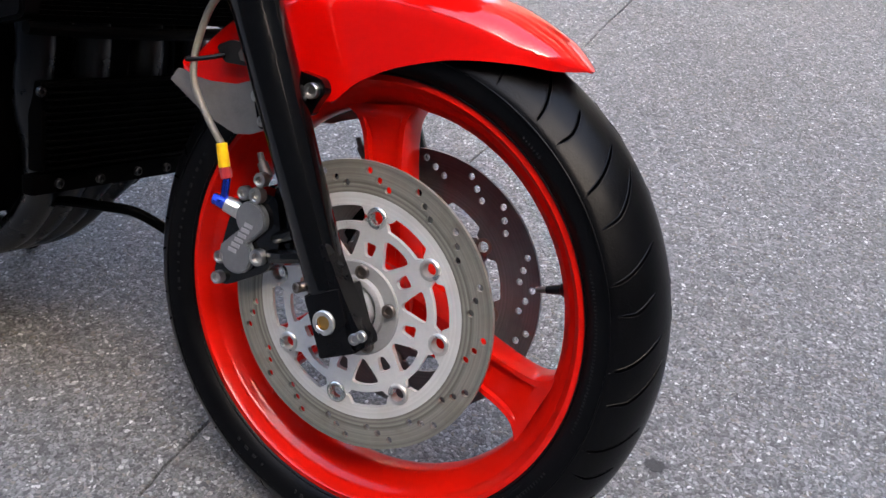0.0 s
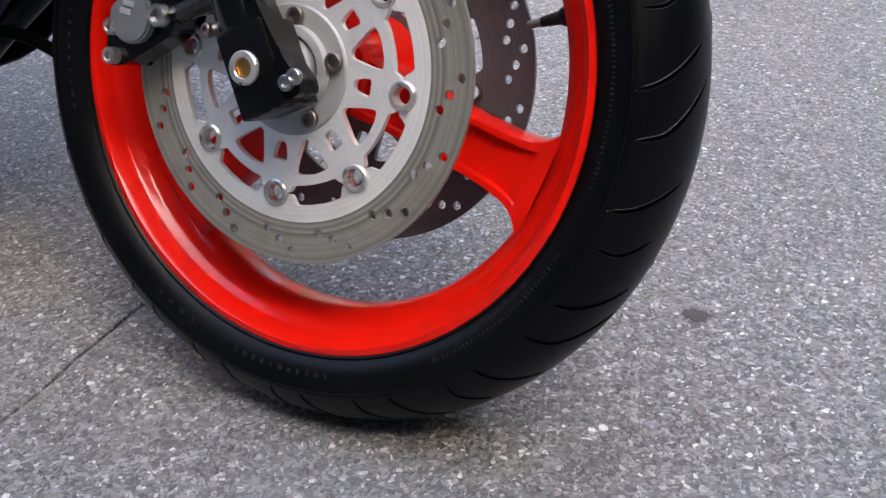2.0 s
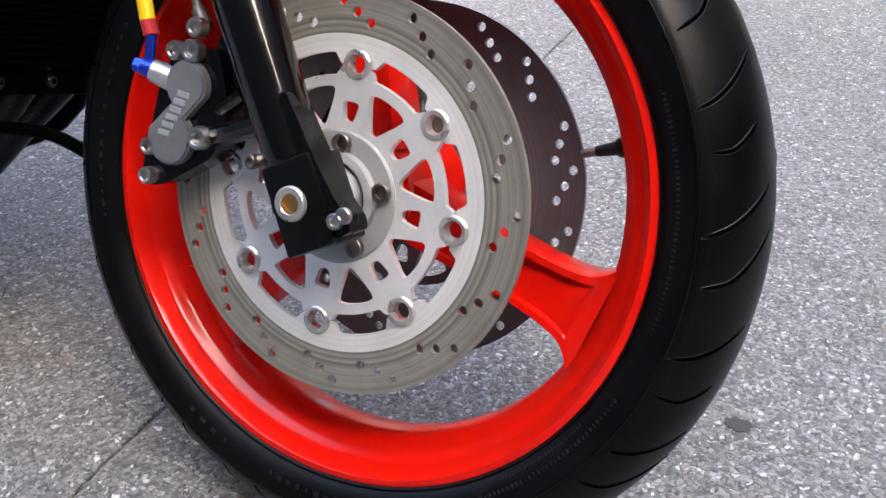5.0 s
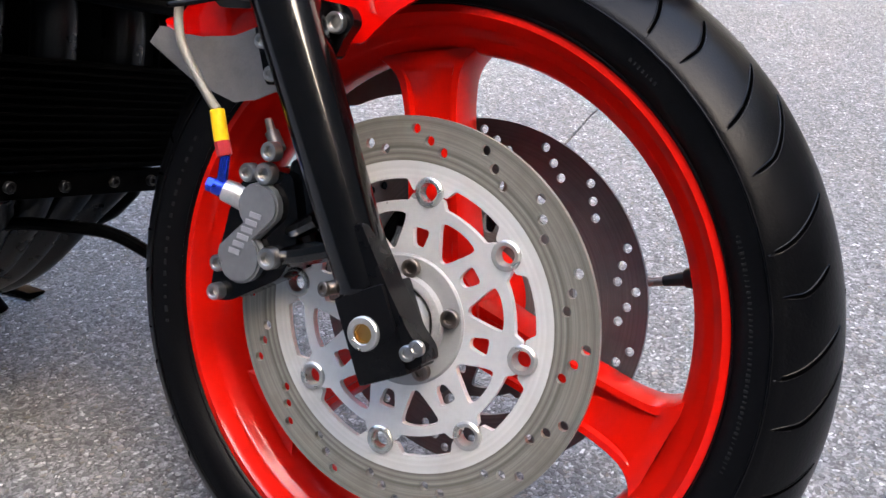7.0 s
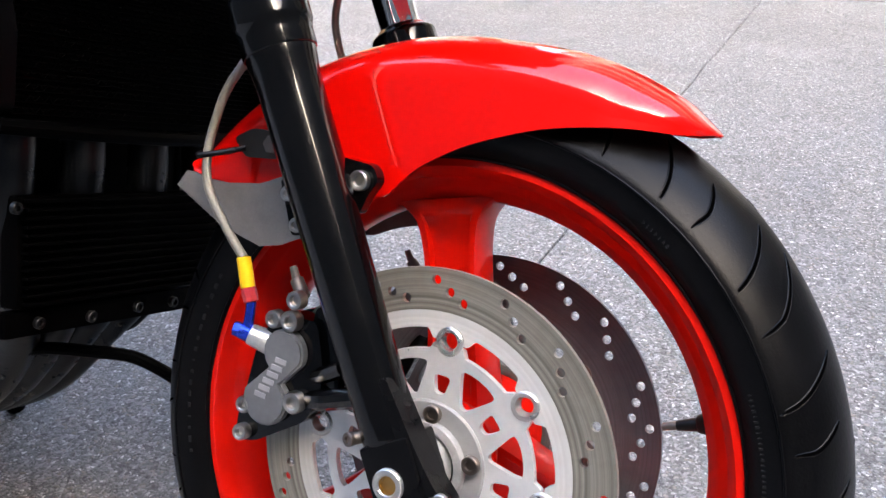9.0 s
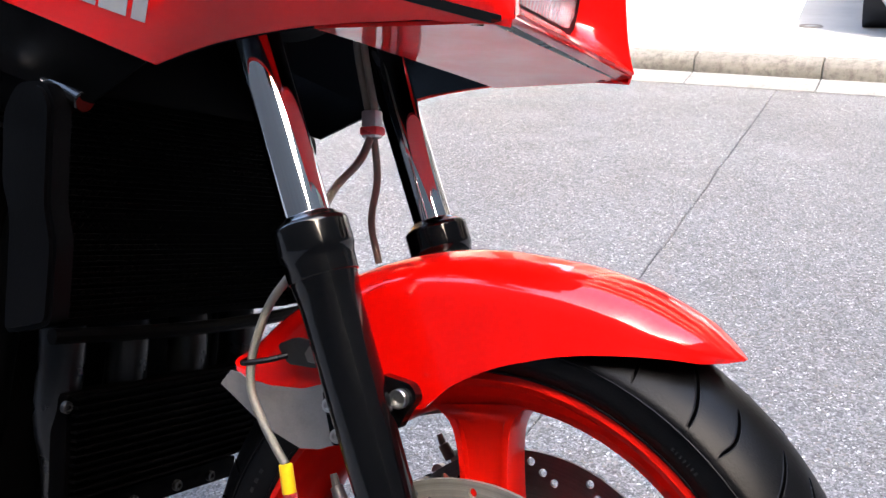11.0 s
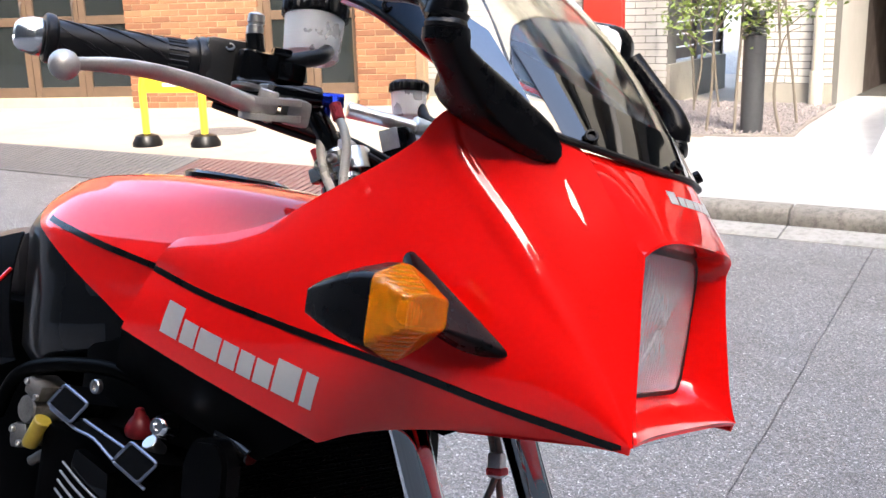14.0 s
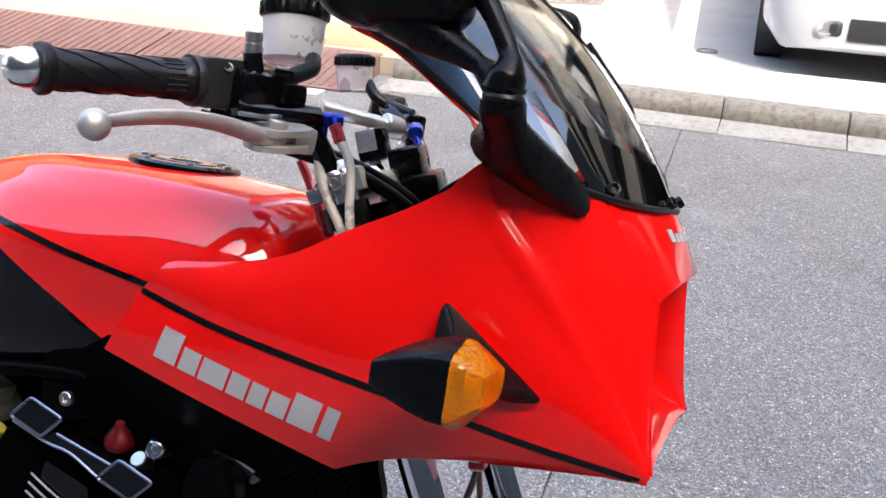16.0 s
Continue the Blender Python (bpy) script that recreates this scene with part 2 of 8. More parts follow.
def ribbed(name, color, rough, weight, axis, pitch, cross=0.0):
    """Moulded lens with fine ribs along one axis, and fainter ones across."""
    n = Nodes(name)
    sep = n.add("ShaderNodeSeparateXYZ")
    n.link(n.co, sep.inputs[0])
    wave = n.math("SINE", n.math("MULTIPLY", sep.outputs[axis], 2 * math.pi / pitch))
    if cross:
        wave = n.math("ADD", wave, n.math("MULTIPLY", n.math("SINE", n.math("MULTIPLY", sep.outputs[3 - axis], 2 * math.pi / (pitch * 1.3))), cross))
    n.bump(wave, 0.2, 0.0012)
    n.set(Base_Color=color, Roughness=rough, Transmission_Weight=weight, IOR=1.5, Specular_IOR_Level=0.5 - 0.7 * cross)
    return n.mat


AMBER = ribbed("amber_lens", (0.95, 0.33, 0.004), 0.12, 0.72, 2, 0.0036, 0.35)
FLUTED = ribbed("fluted_lamp_glass_front", (0.93, 0.94, 0.95), 0.1, 0.72, 1, 0.0065)
LAMP_GLASS = make_glass("fluted_lamp_glass", (0.96, 0.97, 0.98), 0.09, 0.85)
SCREEN_GLASS = make_glass("smoke_acrylic", (0.87, 0.87, 0.82), 0.015, 1.0, 1.4)
CLEAR_PLASTIC = make_glass("milky_reservoir_plastic", (0.85, 0.86, 0.86), 0.25, 0.6)
MIRROR = plain("mirror_glass", (0.9, 0.9, 0.9), 0.02, 1.0, var=0.01)
WHITE_PAINT = plain("road_marking_white", (0.78, 0.78, 0.75), 0.7, var=0.1, scale=12, bump=0.3, bump_scale=250)

# ---- helpers that make meshes
def part(name, bm, material, parent, label="", smooth=True):
    """Links a bmesh as one mesh object under a thing or a part."""
    me = bpy.data.meshes.new(name)
    bmesh.ops.recalc_face_normals(bm, faces=bm.faces)
    bm.to_mesh(me)
    bm.free()
    for m in material if isinstance(material, (list, tuple)) else [material]:
        me.materials.append(m)
    if smooth:
        me.shade_smooth()
        me.set_sharp_from_angle(angle=radians(35))
    ob = new(name, me)
    ob.parent = parent
    return tagged(ob, label)


def empty(name, m, label, category, group=""):
    ob = new(name)
    ob.empty_display_size = 0.1
    ob.matrix_world = m
    return tagged(ob, label, category, group)


def structure(name, bm, material, label, category, smooth=False):
    return tagged(part(name, bm, material, None, label, smooth), category=category, kind="structure")


def basis(axis):
    """A frame whose z runs along axis."""
    return Vector(axis).normalized().to_track_quat("Z", "Y").to_matrix().to_4x4()


def add_lathe(bm, profile, m=None, seg=48, close=False):
    """Revolves (radius, height) points round z; m places the result."""
    m = m or Matrix()
    rings = []
    for r, h in profile:
        if r < 1e-6:
            rings.append([bm.verts.new(m @ Vector((0, 0, h)))] * seg)
        else:
            rings.append([bm.verts.new(m @ Vector((r * math.cos(2 * math.pi * k / seg), r * math.sin(2 * math.pi * k / seg), h))) for k in range(seg)])
    pairs = list(zip(rings, rings[1:])) + ([(rings[-1], rings[0])] if close else [])
    for a, b in pairs:
        for k in range(seg):
            vs = []
            for v in (a[k], a[(k + 1) % seg], b[(k + 1) % seg], b[k]):
                if v not in vs:
                    vs.append(v)
            if len(vs) > 2:
                bm.faces.new(vs)
    return bm


def add_rod(bm, p0, p1, r0, r1=None, seg=20, bevel=0.0):
    """A solid round bar from p0 to p1 with softened ends."""
    p0, p1 = Vector(p0), Vector(p1)
    r1 = r0 if r1 is None else r1
    length = (p1 - p0).length
    b = min(bevel or 0.12 * min(r0, r1), length / 3)
    m = Matrix.Translation(p0) @ basis(p1 - p0)
    return add_lathe(bm, [(0, 0), (r0 - b, 0), (r0, b), (r1, length - b), (r1 - b, length), (0, length)], m, seg)


def catmull(points, steps):
    """A smooth run through the points."""
    p = [Vector(q) for q in points]
    p = [2 * p[0] - p[1], *p, 2 * p[-1] - p[-2]]
    out = []
    for i in range(1, len(p) - 2):
        for s in range(steps):
            t = s / steps
            out.append(0.5 * ((2 * p[i]) + (p[i + 1] - p[i - 1]) * t + (2 * p[i - 1] - 5 * p[i] + 4 * p[i + 1] - p[i + 2]) * t * t + (3 * p[i] - p[i - 1] - 3 * p[i + 1] + p[i + 2]) * t ** 3))
    return out + [p[-2]]


def resample(points, count):
    """count points at even distance along a polyline."""
    p = [Vector(q) for q in points]
    d = [0.0]
    for a, b in zip(p, p[1:]):
        d.append(d[-1] + (b - a).length)
    out, i = [], 0
    for k in range(count):
        s = d[-1] * k / (count - 1)
        while i < len(p) - 2 and d[i + 1] < s:
            i += 1
        t = (s - d[i]) / max(1e-9, d[i + 1] - d[i])
        out.append(p[i].lerp(p[i + 1], min(1, t)))
    return out


def add_tube(bm, points, radius, seg=12, steps=6, flat=1.0):
    """A round tube swept along a smooth run of points; radius may be a list."""
    run = catmull(points, steps) if len(points) > 2 else [Vector(points[0]), Vector(points[1])]
    radii = radius if isinstance(radius, (list, tuple)) else [radius, radius]
    rings, side = [], None
    for i, p in enumerate(run):
        t = (run[min(i + 1, len(run) - 1)] - run[max(i - 1, 0)]).normalized()
        if side is None:
            side = t.orthogonal().normalized()
        side = (side - t * side.dot(t)).normalized()
        up = t.cross(side)
        u = i / (len(run) - 1) * (len(radii) - 1)
        k = min(int(u), len(radii) - 2)
        r = radii[k] + (radii[k + 1] - radii[k]) * (u - k)
        rings.append([bm.verts.new(p + side * (r * math.cos(a)) + up * (r * flat * math.sin(a))) for a in (2 * math.pi * j / seg for j in range(seg))])
    for a, b in zip(rings, rings[1:]):
        for j in range(seg):
            bm.faces.new((a[j], a[(j + 1) % seg], b[(j + 1) % seg], b[j]))
    bm.faces.new(rings[0])
    bm.faces.new(rings[-1])
    return bm


def add_box(bm, size, m=None, bevel=0.0, seg=2, taper=1.0):
    """A box of that size about its centre with rounded edges; taper narrows its top."""
    m = m or Matrix()
    made = bmesh.ops.create_cube(bm, size=1.0)
    vs = made["verts"]
    for v in vs:
        k = taper if v.co.z > 0 else 1.0
        v.co = Vector((v.co.x * size[0] * k, v.co.y * size[1] * k, v.co.z * size[2]))
    if bevel:
        es = list({e for v in vs for e in v.link_edges})
        res = bmesh.ops.bevel(bm, geom=es, offset=bevel, segments=seg, profile=0.6, affect="EDGES")
        vs = list({v for f in res["faces"] for v in f.verts} | {v for v in vs if v.is_valid})
    bmesh.ops.transform(bm, matrix=m, verts=[v for v in vs if v.is_valid])
    return bm


def box_between(bm, lo, hi, bevel=0.0, m=None):
    lo, hi = Vector(lo), Vector(hi)
    return add_box(bm, hi - lo, (m or Matrix()) @ Matrix.Translation((lo + hi) / 2), bevel)


def add_plate(bm, outline, holes, y0, y1, bevel=0.0):
    """A flat plate in the xz plane between y0 and y1, with holes; outline and holes are lists of (x, z)."""
    edges = []
    for loop in (outline, *holes):
        vs = [bm.verts.new((x, y0, z)) for x, z in loop]
        edges += [bm.edges.new((a, b)) for a, b in zip(vs, vs[1:] + vs[:1])]
    made = bmesh.ops.triangle_fill(bm, edges=edges, use_beauty=True, use_dissolve=False)
    faces = [f for f in made["geom"] if isinstance(f, bmesh.types.BMFace)]
    ext = bmesh.ops.extrude_face_region(bm, geom=faces)
    bmesh.ops.translate(bm, vec=(0, y1 - y0, 0), verts=[v for v in ext["geom"] if isinstance(v, bmesh.types.BMVert)])
    return bm


def circle(cx, cz, r, n=16, start=0.0):
    return [(cx + r * math.cos(start + 2 * math.pi * k / n), cz + r * math.sin(start + 2 * math.pi * k / n)) for k in range(n)]


def polar(r, deg):
    return (r * math.cos(radians(deg)), r * math.sin(radians(deg)))


def rounded(points, radius, steps=4):
    """A closed outline in the plane with rounded corners."""
    out, n = [], len(points)
    for i, p in enumerate(points):
        p = Vector(p)
        a, b = Vector(points[i - 1]) - p, Vector(points[(i + 1) % n]) - p
        k = min(radius, a.length * 0.45, b.length * 0.45)
        q0, q1 = p + a.normalized() * k, p + b.normalized() * k
        for s in range(steps + 1):
            t = s / steps
            q = q0 * (1 - t) ** 2 + p * 2 * t * (1 - t) + q1 * t * t
            out.append((q.x, q.y))
    return out


def add_grid(bm, rows, closed=False):
    """Quads between rows of points of equal length; returns the vertices."""
    vs = [[bm.verts.new(p) for p in row] for row in rows]
    for a, b in zip(vs, vs[1:]):
        for j in range(len(a) if closed else len(a) - 1):
            k = (j + 1) % len(a)
            bm.faces.new((a[j], a[k], b[k], b[j]))
    return vs


def thicken(bm, depth):
    """Gives an open skin a thickness on its inner side."""
    bmesh.ops.recalc_face_normals(bm, faces=bm.faces)
    bmesh.ops.solidify(bm, geom=bm.faces[:], thickness=depth)
    return bm


def weld(bm, dist=0.0004):
    bmesh.ops.remove_doubles(bm, verts=bm.verts, dist=dist)
    return bm


def add_bolt(bm, p, axis, r, head, socket=True, seg=18):
    """A socket head screw: the head stands on p and points along axis."""
    m = Matrix.Translation(p) @ basis(axis)
    if socket:
        prof = [(0, head * 0.45), (r * 0.52, head * 0.45), (r * 0.55, head * 0.95), (r * 0.62, head), (r * 0.9, head), (r, head * 0.85), (r, 0), (0, -head * 0.2)]
    else:
        prof = [(0, head), (r * 0.85, head), (r, head * 0.8), (r, 0), (0, -head * 0.2)]
    return add_lathe(bm, prof, m, seg)


def add_hex(bm, p, axis, r, head):
    return add_lathe(bm, [(0, head), (r * 0.92, head), (r, head * 0.85), (r, 0), (0, 0)], Matrix.Translation(p) @ basis(axis), 6)

# ---- street: road, kerb, pavement and the houses on both sides
def crack_x(y):
    return -0.262 - 0.0635 * y + 0.006 * noise.noise((y * 6.0, 0.3, 0.0)) + 0.004 * noise.noise((y * 27.0, 1.3, 0.0))


bm = bmesh.new()
ys = [-120, -30, -8, -3, -1.5] + [-1.0 + 0.04 * k for k in range(133)] + [4.7, 12, 40, 160]
rows = []
for y in ys:
    c = crack_x(max(-1.5, min(4.4, y)))
    w = 0.0022 + 0.0035 * abs(noise.noise((y * 9.0, 4.0, 0.0)))
    rows.append([(-160, y, 0), (-12, y, 0), (c - 1.0, y, 0), (c - w - 0.004, y, 0), (c - w, y, -0.0015), (c, y, -0.012), (c + w, y, -0.0015), (c + w + 0.003, y, 0), (c + 1.0, y, 0), (14, y, 0), (160, y, 0)])
add_grid(bm, rows)
structure("ground", bm, ASPHALT, "worn grey asphalt road with pale chippings and a long crack", "road")

def spot(x, y, size, seed, material, label, category):
    """A thin irregular patch lying on the road."""
    r_ = random.Random(seed)
    b = bmesh.new()
    ring = []
    for k in range(22):
        a = 2 * math.pi * k / 22
        d = size * (0.75 + 0.35 * r_.random())
        ring.append((x + d * math.cos(a) * 1.25, y + d * math.sin(a)))
    top = [b.verts.new((px, py, 0.0012)) for px, py in ring]
    low = [b.verts.new((px, py, -0.002)) for px, py in ring]
    b.faces.new(top)
    for k in range(22):
        b.faces.new((low[k - 1], low[k], top[k], top[k - 1]))
    structure("road_stain", b, material, label, category)


STAIN = plain("dark_oily_stain", (0.035, 0.034, 0.033), 0.6, var=0.5, scale=60, bump=0.6, bump_scale=500)
spot(0.273, 0.194, 0.0115, 3, STAIN, "small dark oil spot on the asphalt", "stain")
WHITE_SPECK = plain("pale_grit", (0.55, 0.54, 0.52), 0.7)
spot(0.244, -0.013, 0.004, 4, WHITE_SPECK, "pale speck of grit on the asphalt", "grit")
spot(0.236, -0.02, 0.0028, 5, WHITE_SPECK, "pale speck of grit on the asphalt", "grit")

KM = pose(0, 4.30, 0, 0, 0, 2.0)       # kerb line: u along the kerb, v away from the road


def far_box(name, lo, hi, material, label, category, bevel=0.0):
    b = bmesh.new()
    box_between(b, lo, hi, bevel, KM)
    return structure(name, b, material, label, category)


far_box("pavement_1", (-2.15, 0.12, -0.2), (14, 14, 0.108), CONCRETE, "sunlit pale concrete parking apron behind the kerb", "pavement")
far_box("pavement_2", (-22, 0.16, -0.2), (-2.154, 9, 0.1), PAVING, "sunlit beige pavement before the brick house", "pavement")

# kerb stones and gutter slabs, each a piece of its own
kerb = empty("kerb", KM, "weathered grey concrete kerb of separate stones along the road", "kerb")
kerb["kind"] = "structure"
gutter = empty("gutter", KM, "pale concrete gutter slabs beside the kerb", "gutter")
gutter["kind"] = "structure"
stone = bmesh.new()
outline = [(-0.075, -0.155), (0.075, -0.155), (0.075, 0.155), (-0.03, 0.1545), (-0.052, 0.146), (-0.068, 0.128), (-0.075, 0.1)]
ends = [[stone.verts.new((x, y, z)) for y, z in outline] for x in (-0.297, 0.297)]
for i in range(len(outline)):
    stone.faces.new((ends[0][i - 1], ends[0][i], ends[1][i], ends[1][i - 1]))
stone.faces.new(ends[0])
stone.faces.new(ends[1])
bmesh.ops.recalc_face_normals(stone, faces=stone.faces)
bmesh.ops.bevel(stone, geom=stone.edges[:], offset=0.005, segments=1, affect="EDGES")
stone_ob = part("kerb_stone", stone, KERB, kerb, smooth=False)
slab = bmesh.new()
add_box(slab, (0.596, 0.195, 0.104), None, 0.004)
slab_ob = part("gutter_slab", slab, GUTTER, gutter, smooth=False)
for k in range(19):
    u = -1.86 + 0.6 * k
    s = stone_ob if k == 0 else new("kerb_stone", stone_ob.data)
    s.parent = kerb
    s.matrix_local = pose(u, 0.075 + random.uniform(-0.003, 0.003), -0.043 + random.uniform(-0.003, 0.003), random.uniform(-0.6, 0.6), 0, random.uniform(-0.3, 0.3))
for k in range(19):
    s = slab_ob if k == 0 else new("gutter_slab", slab_ob.data)
    s.parent = gutter
    s.matrix_local = pose(-1.86 + 0.6 * k, -0.1, -0.034 + random.uniform(-0.002, 0.001), 7.2, 0, 0)

# white bay lines and road edge line
def flat_strip(name, pts, width, z, material, label, category, m):
    b = bmesh.new()
    p = [Vector((*q, z)) for q in pts]
    n_ = [(c - a).normalized().cross(Vector((0, 0, 1))) for a, c in zip(p, p[1:])]
    for i, (a, c) in enumerate(zip(p, p[1:])):
        box = [a - n_[i] * width / 2, a + n_[i] * width / 2, c + n_[i] * width / 2, c - n_[i] * width / 2]
        low = [m @ (q - Vector((0, 0, 0.006))) for q in box]
        top = [m @ q for q in box]
        vs = [b.verts.new(q) for q in low + top]
        for f in ((0, 1, 2, 3), (4, 5, 6, 7), (0, 1, 5, 4), (1, 2, 6, 5), (2, 3, 7, 6), (3, 0, 4, 7)):
            b.faces.new([vs[j] for j in f])
    return structure(name, b, material, label, category)


flat_strip("bay_line_1", [(-0.615, 0.8), (3.2, 1.0)], 0.1, 0.112, WHITE_PAINT, "white painted parking bay line on concrete", "road marking", KM)
flat_strip("bay_line_2", [(-0.69, 0.75), (-0.963, 3.95)], 0.15, 0.1125, WHITE_PAINT, "white painted parking bay line on concrete", "road marking", KM)
flat_strip("edge_line", [(-5.2, -0.46), (-2.4, -0.40)], 0.1, 0.004, WHITE_PAINT, "white painted line at the edge of the road", "road marking", KM)

# drain covers
IRON = plain("cast_iron_cover", (0.16, 0.15, 0.14), 0.6, 0.5, bump=0.4, bump_scale=300, dust=0.4)


def drain_cover(x, y, z, r, middle=None):
    ob = empty("drain_cover", pose(x, y, z), "small round cast iron drain cover set in pale concrete", "drain cover", "drain covers")
    b = bmesh.new()
    add_lathe(b, [(r, -0.02), (r, 0.006), (r * 0.9, 0.007), (r * 0.86, 0.001), (r * 0.78, 0.001)], seg=32)
    part("rim", b, IRON, ob)
    b = bmesh.new()
    add_lathe(b, [(r * 0.77, -0.02), (r * 0.77, 0.004), (r * 0.4, 0.005), (r * 0.36, 0.002), (r * 0.12, 0.002), (0, 0.005)], seg=32)
    part("lid", b, IRON, ob)
    if middle:
        b = bmesh.new()
        add_lathe(b, [(r * 0.45, 0.0), (r * 0.45, 0.0065), (0, 0.007)], seg=24)
        part("cap", b, middle, ob, "pale worn middle")


drain_cover(-0.62, 5.578, 0.108, 0.068, CONCRETE)
drain_cover(-1.07, 8.37, 0.108, 0.11)
drain_cover(-6.3, 5.6, 0.1, 0.3)

# ramp plates laid against the low kerb
RAMP_GREY = plain("grey_ramp_plate", (0.13, 0.125, 0.12), 0.7, 0.2, bump=0.5, bump_scale=120, dust=0.4)
RAMP_RED = plain("rust_brown_ramp_plate", (0.16, 0.085, 0.072), 0.75, 0.1, bump=0.5, bump_scale=120, dust=0.35)


def ramp_plate(u0, u1, material, label):
    ob = empty("kerb_ramp", KM @ pose(u0, -0.34, 0), label, "kerb ramp", "kerb ramps")
    b = bmesh.new()
    w, d = u1 - u0, 0.54
    vs = [b.verts.new(q) for q in ((0, 0, 0), (w, 0, 0), (w, d, 0), (0, d, 0), (0, 0, 0.012), (w, 0, 0.012), (w, d, 0.11), (0, d, 0.11))]
    for f in ((0, 1, 2, 3), (4, 5, 6, 7), (0, 1, 5, 4), (1, 2, 6, 5), (2, 3, 7, 6), (3, 0, 4, 7)):
        b.faces.new([vs[j] for j in f])
    part("plate", b, material, ob, smooth=False)
    b = bmesh.new()
    for k in range(int(w / 0.06)):
        u = 0.03 + 0.06 * k
        add_box(b, (0.02, d * 0.92, 0.006), Matrix.Translation((u, d / 2, 0.063)) @ pose(0, 0, 0, math.degrees(math.atan2(0.098, d))))
    part("ribs", b, material, ob, smooth=False)


ramp_plate(-8.4, -6.9, RAMP_GREY, "dark grey ribbed kerb ramp plate")
ramp_plate(-6.88, -5.2, RAMP_GREY, "worn grey brown ribbed kerb ramp plate")
ramp_plate(-5.18, -3.7, RAMP_RED, "rust brown ribbed kerb ramp plate with a white edge")
ramp_plate(-3.68, -2.3, RAMP_RED, "rust brown ribbed kerb ramp plate")

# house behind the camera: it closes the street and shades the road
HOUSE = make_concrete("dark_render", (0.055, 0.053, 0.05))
bm = bmesh.new()
box_between(bm, (-40, -14, -0.2), (40, -8.0, 14.85))
structure("wall_south", bm, HOUSE, "plain dark rendered house wall that shades the road", "wall")

# unseen dark wall, added to block low sky from the fairing's reflections
bm = bmesh.new()
box_between(bm, (15.0, -7.99, -0.2), (19.0, 30, 17.5))
structure("wall_sky_block", bm, HOUSE, "unseen dark wall added to keep sky out of the paint's reflections", "wall")
# unseen pale wall, added so the fork chrome has something bright to mirror
bm = bmesh.new()
box_between(bm, (-34.0, -40, -0.2), (-30.0, 30, 8.0))
structure("wall_pale_reflector", bm, CONCRETE, "unseen pale wall added as a bright reflection for the chrome", "wall")

# brick house across the road: wall in its own frame, s along the wall, 0 on its face, depth negative
WM = Matrix.Translation((-10.48, 6.17, 0.1)) @ Matrix.Rotation(math.atan2(0.398, 0.917), 4, "Z")
BRICK = make_brick("orange_brick", ((0.12, 0.046, 0.02), (0.19, 0.077, 0.034), (0.25, 0.115, 0.052)))
MORTAR = make_concrete("mortar", (0.27, 0.19, 0.12))
TIMBER = plain("brown_door_timber", (0.085, 0.054, 0.034), 0.5, bump=0.2, bump_scale=80, scale=8)
DOOR_GLASS = plain("dark_door_glass", (0.015, 0.018, 0.018), 0.08, 0.0, 0.5)
SILL = make_concrete("beige_sill_stone", (0.38, 0.32, 0.21))
bm = bmesh.new()
for s0, s1 in ((-6.0, -0.35), (1.62, 3.2), (4.3, 4.95)):
    box_between(bm, (s0 + 0.012, -0.006, -0.1), (s1 - 0.012, 0.5, 6.6), 0, WM)
box_between(bm, (-6.0, 0.02, 2.6), (4.95, 0.5, 6.6), 0, WM)
box_between(bm, (-6.0, 0.5, -0.1), (4.95, 0.7, 6.6), 0, WM)
brick_wall = structure("wall_north", bm, MORTAR, "orange brick house front with piers between dark doors", "wall")
brick = bmesh.new()
add_box(brick, (0.212, 0.05, 0.058), None, 0.004, 1)
half = bmesh.new()
add_box(half, (0.1, 0.05, 0.058), None, 0.004, 1)
brick_me = part("brick", brick, BRICK, brick_wall, smooth=False)
half_me = part("brick", half, BRICK, brick_wall, smooth=False)
first = {brick_me.data: brick_me, half_me.data: half_me}
rest = bmesh.new()
count = 0
for s0, s1 in ((1.62, 3.2), (4.3, 4.95), (-1.5, -0.35)):
    for c in range(34):
        s = s0 + (0.0 if c % 2 else -0.112)
        while s < s1 - 0.02:
            a, b_ = max(s, s0), min(s + 0.212, s1)
            s += 0.222
            if b_ - a < 0.05:
                continue
            z = 0.034 + 0.068 * c
            m = WM @ pose((a + b_) / 2, 0.012 + random.uniform(-0.003, 0.003), z, 0, 0, random.uniform(-0.5, 0.5))
            if c < 22 and s0 in (1.62, 4.3):
                me = brick_me.data if b_ - a > 0.16 else half_me.data
                ob = first.pop(me, None) or new("brick", me)
                ob.parent = brick_wall
                ob.matrix_world = m @ Matrix.Diagonal(((b_ - a) / (0.212 if me is brick_me.data else 0.1), 1, 1, 1))
            else:
                add_box(rest, (b_ - a, 0.05, 0.058), m)
tagged(part("upper_bricks", rest, BRICK, brick_wall, smooth=False), kind="stuff")


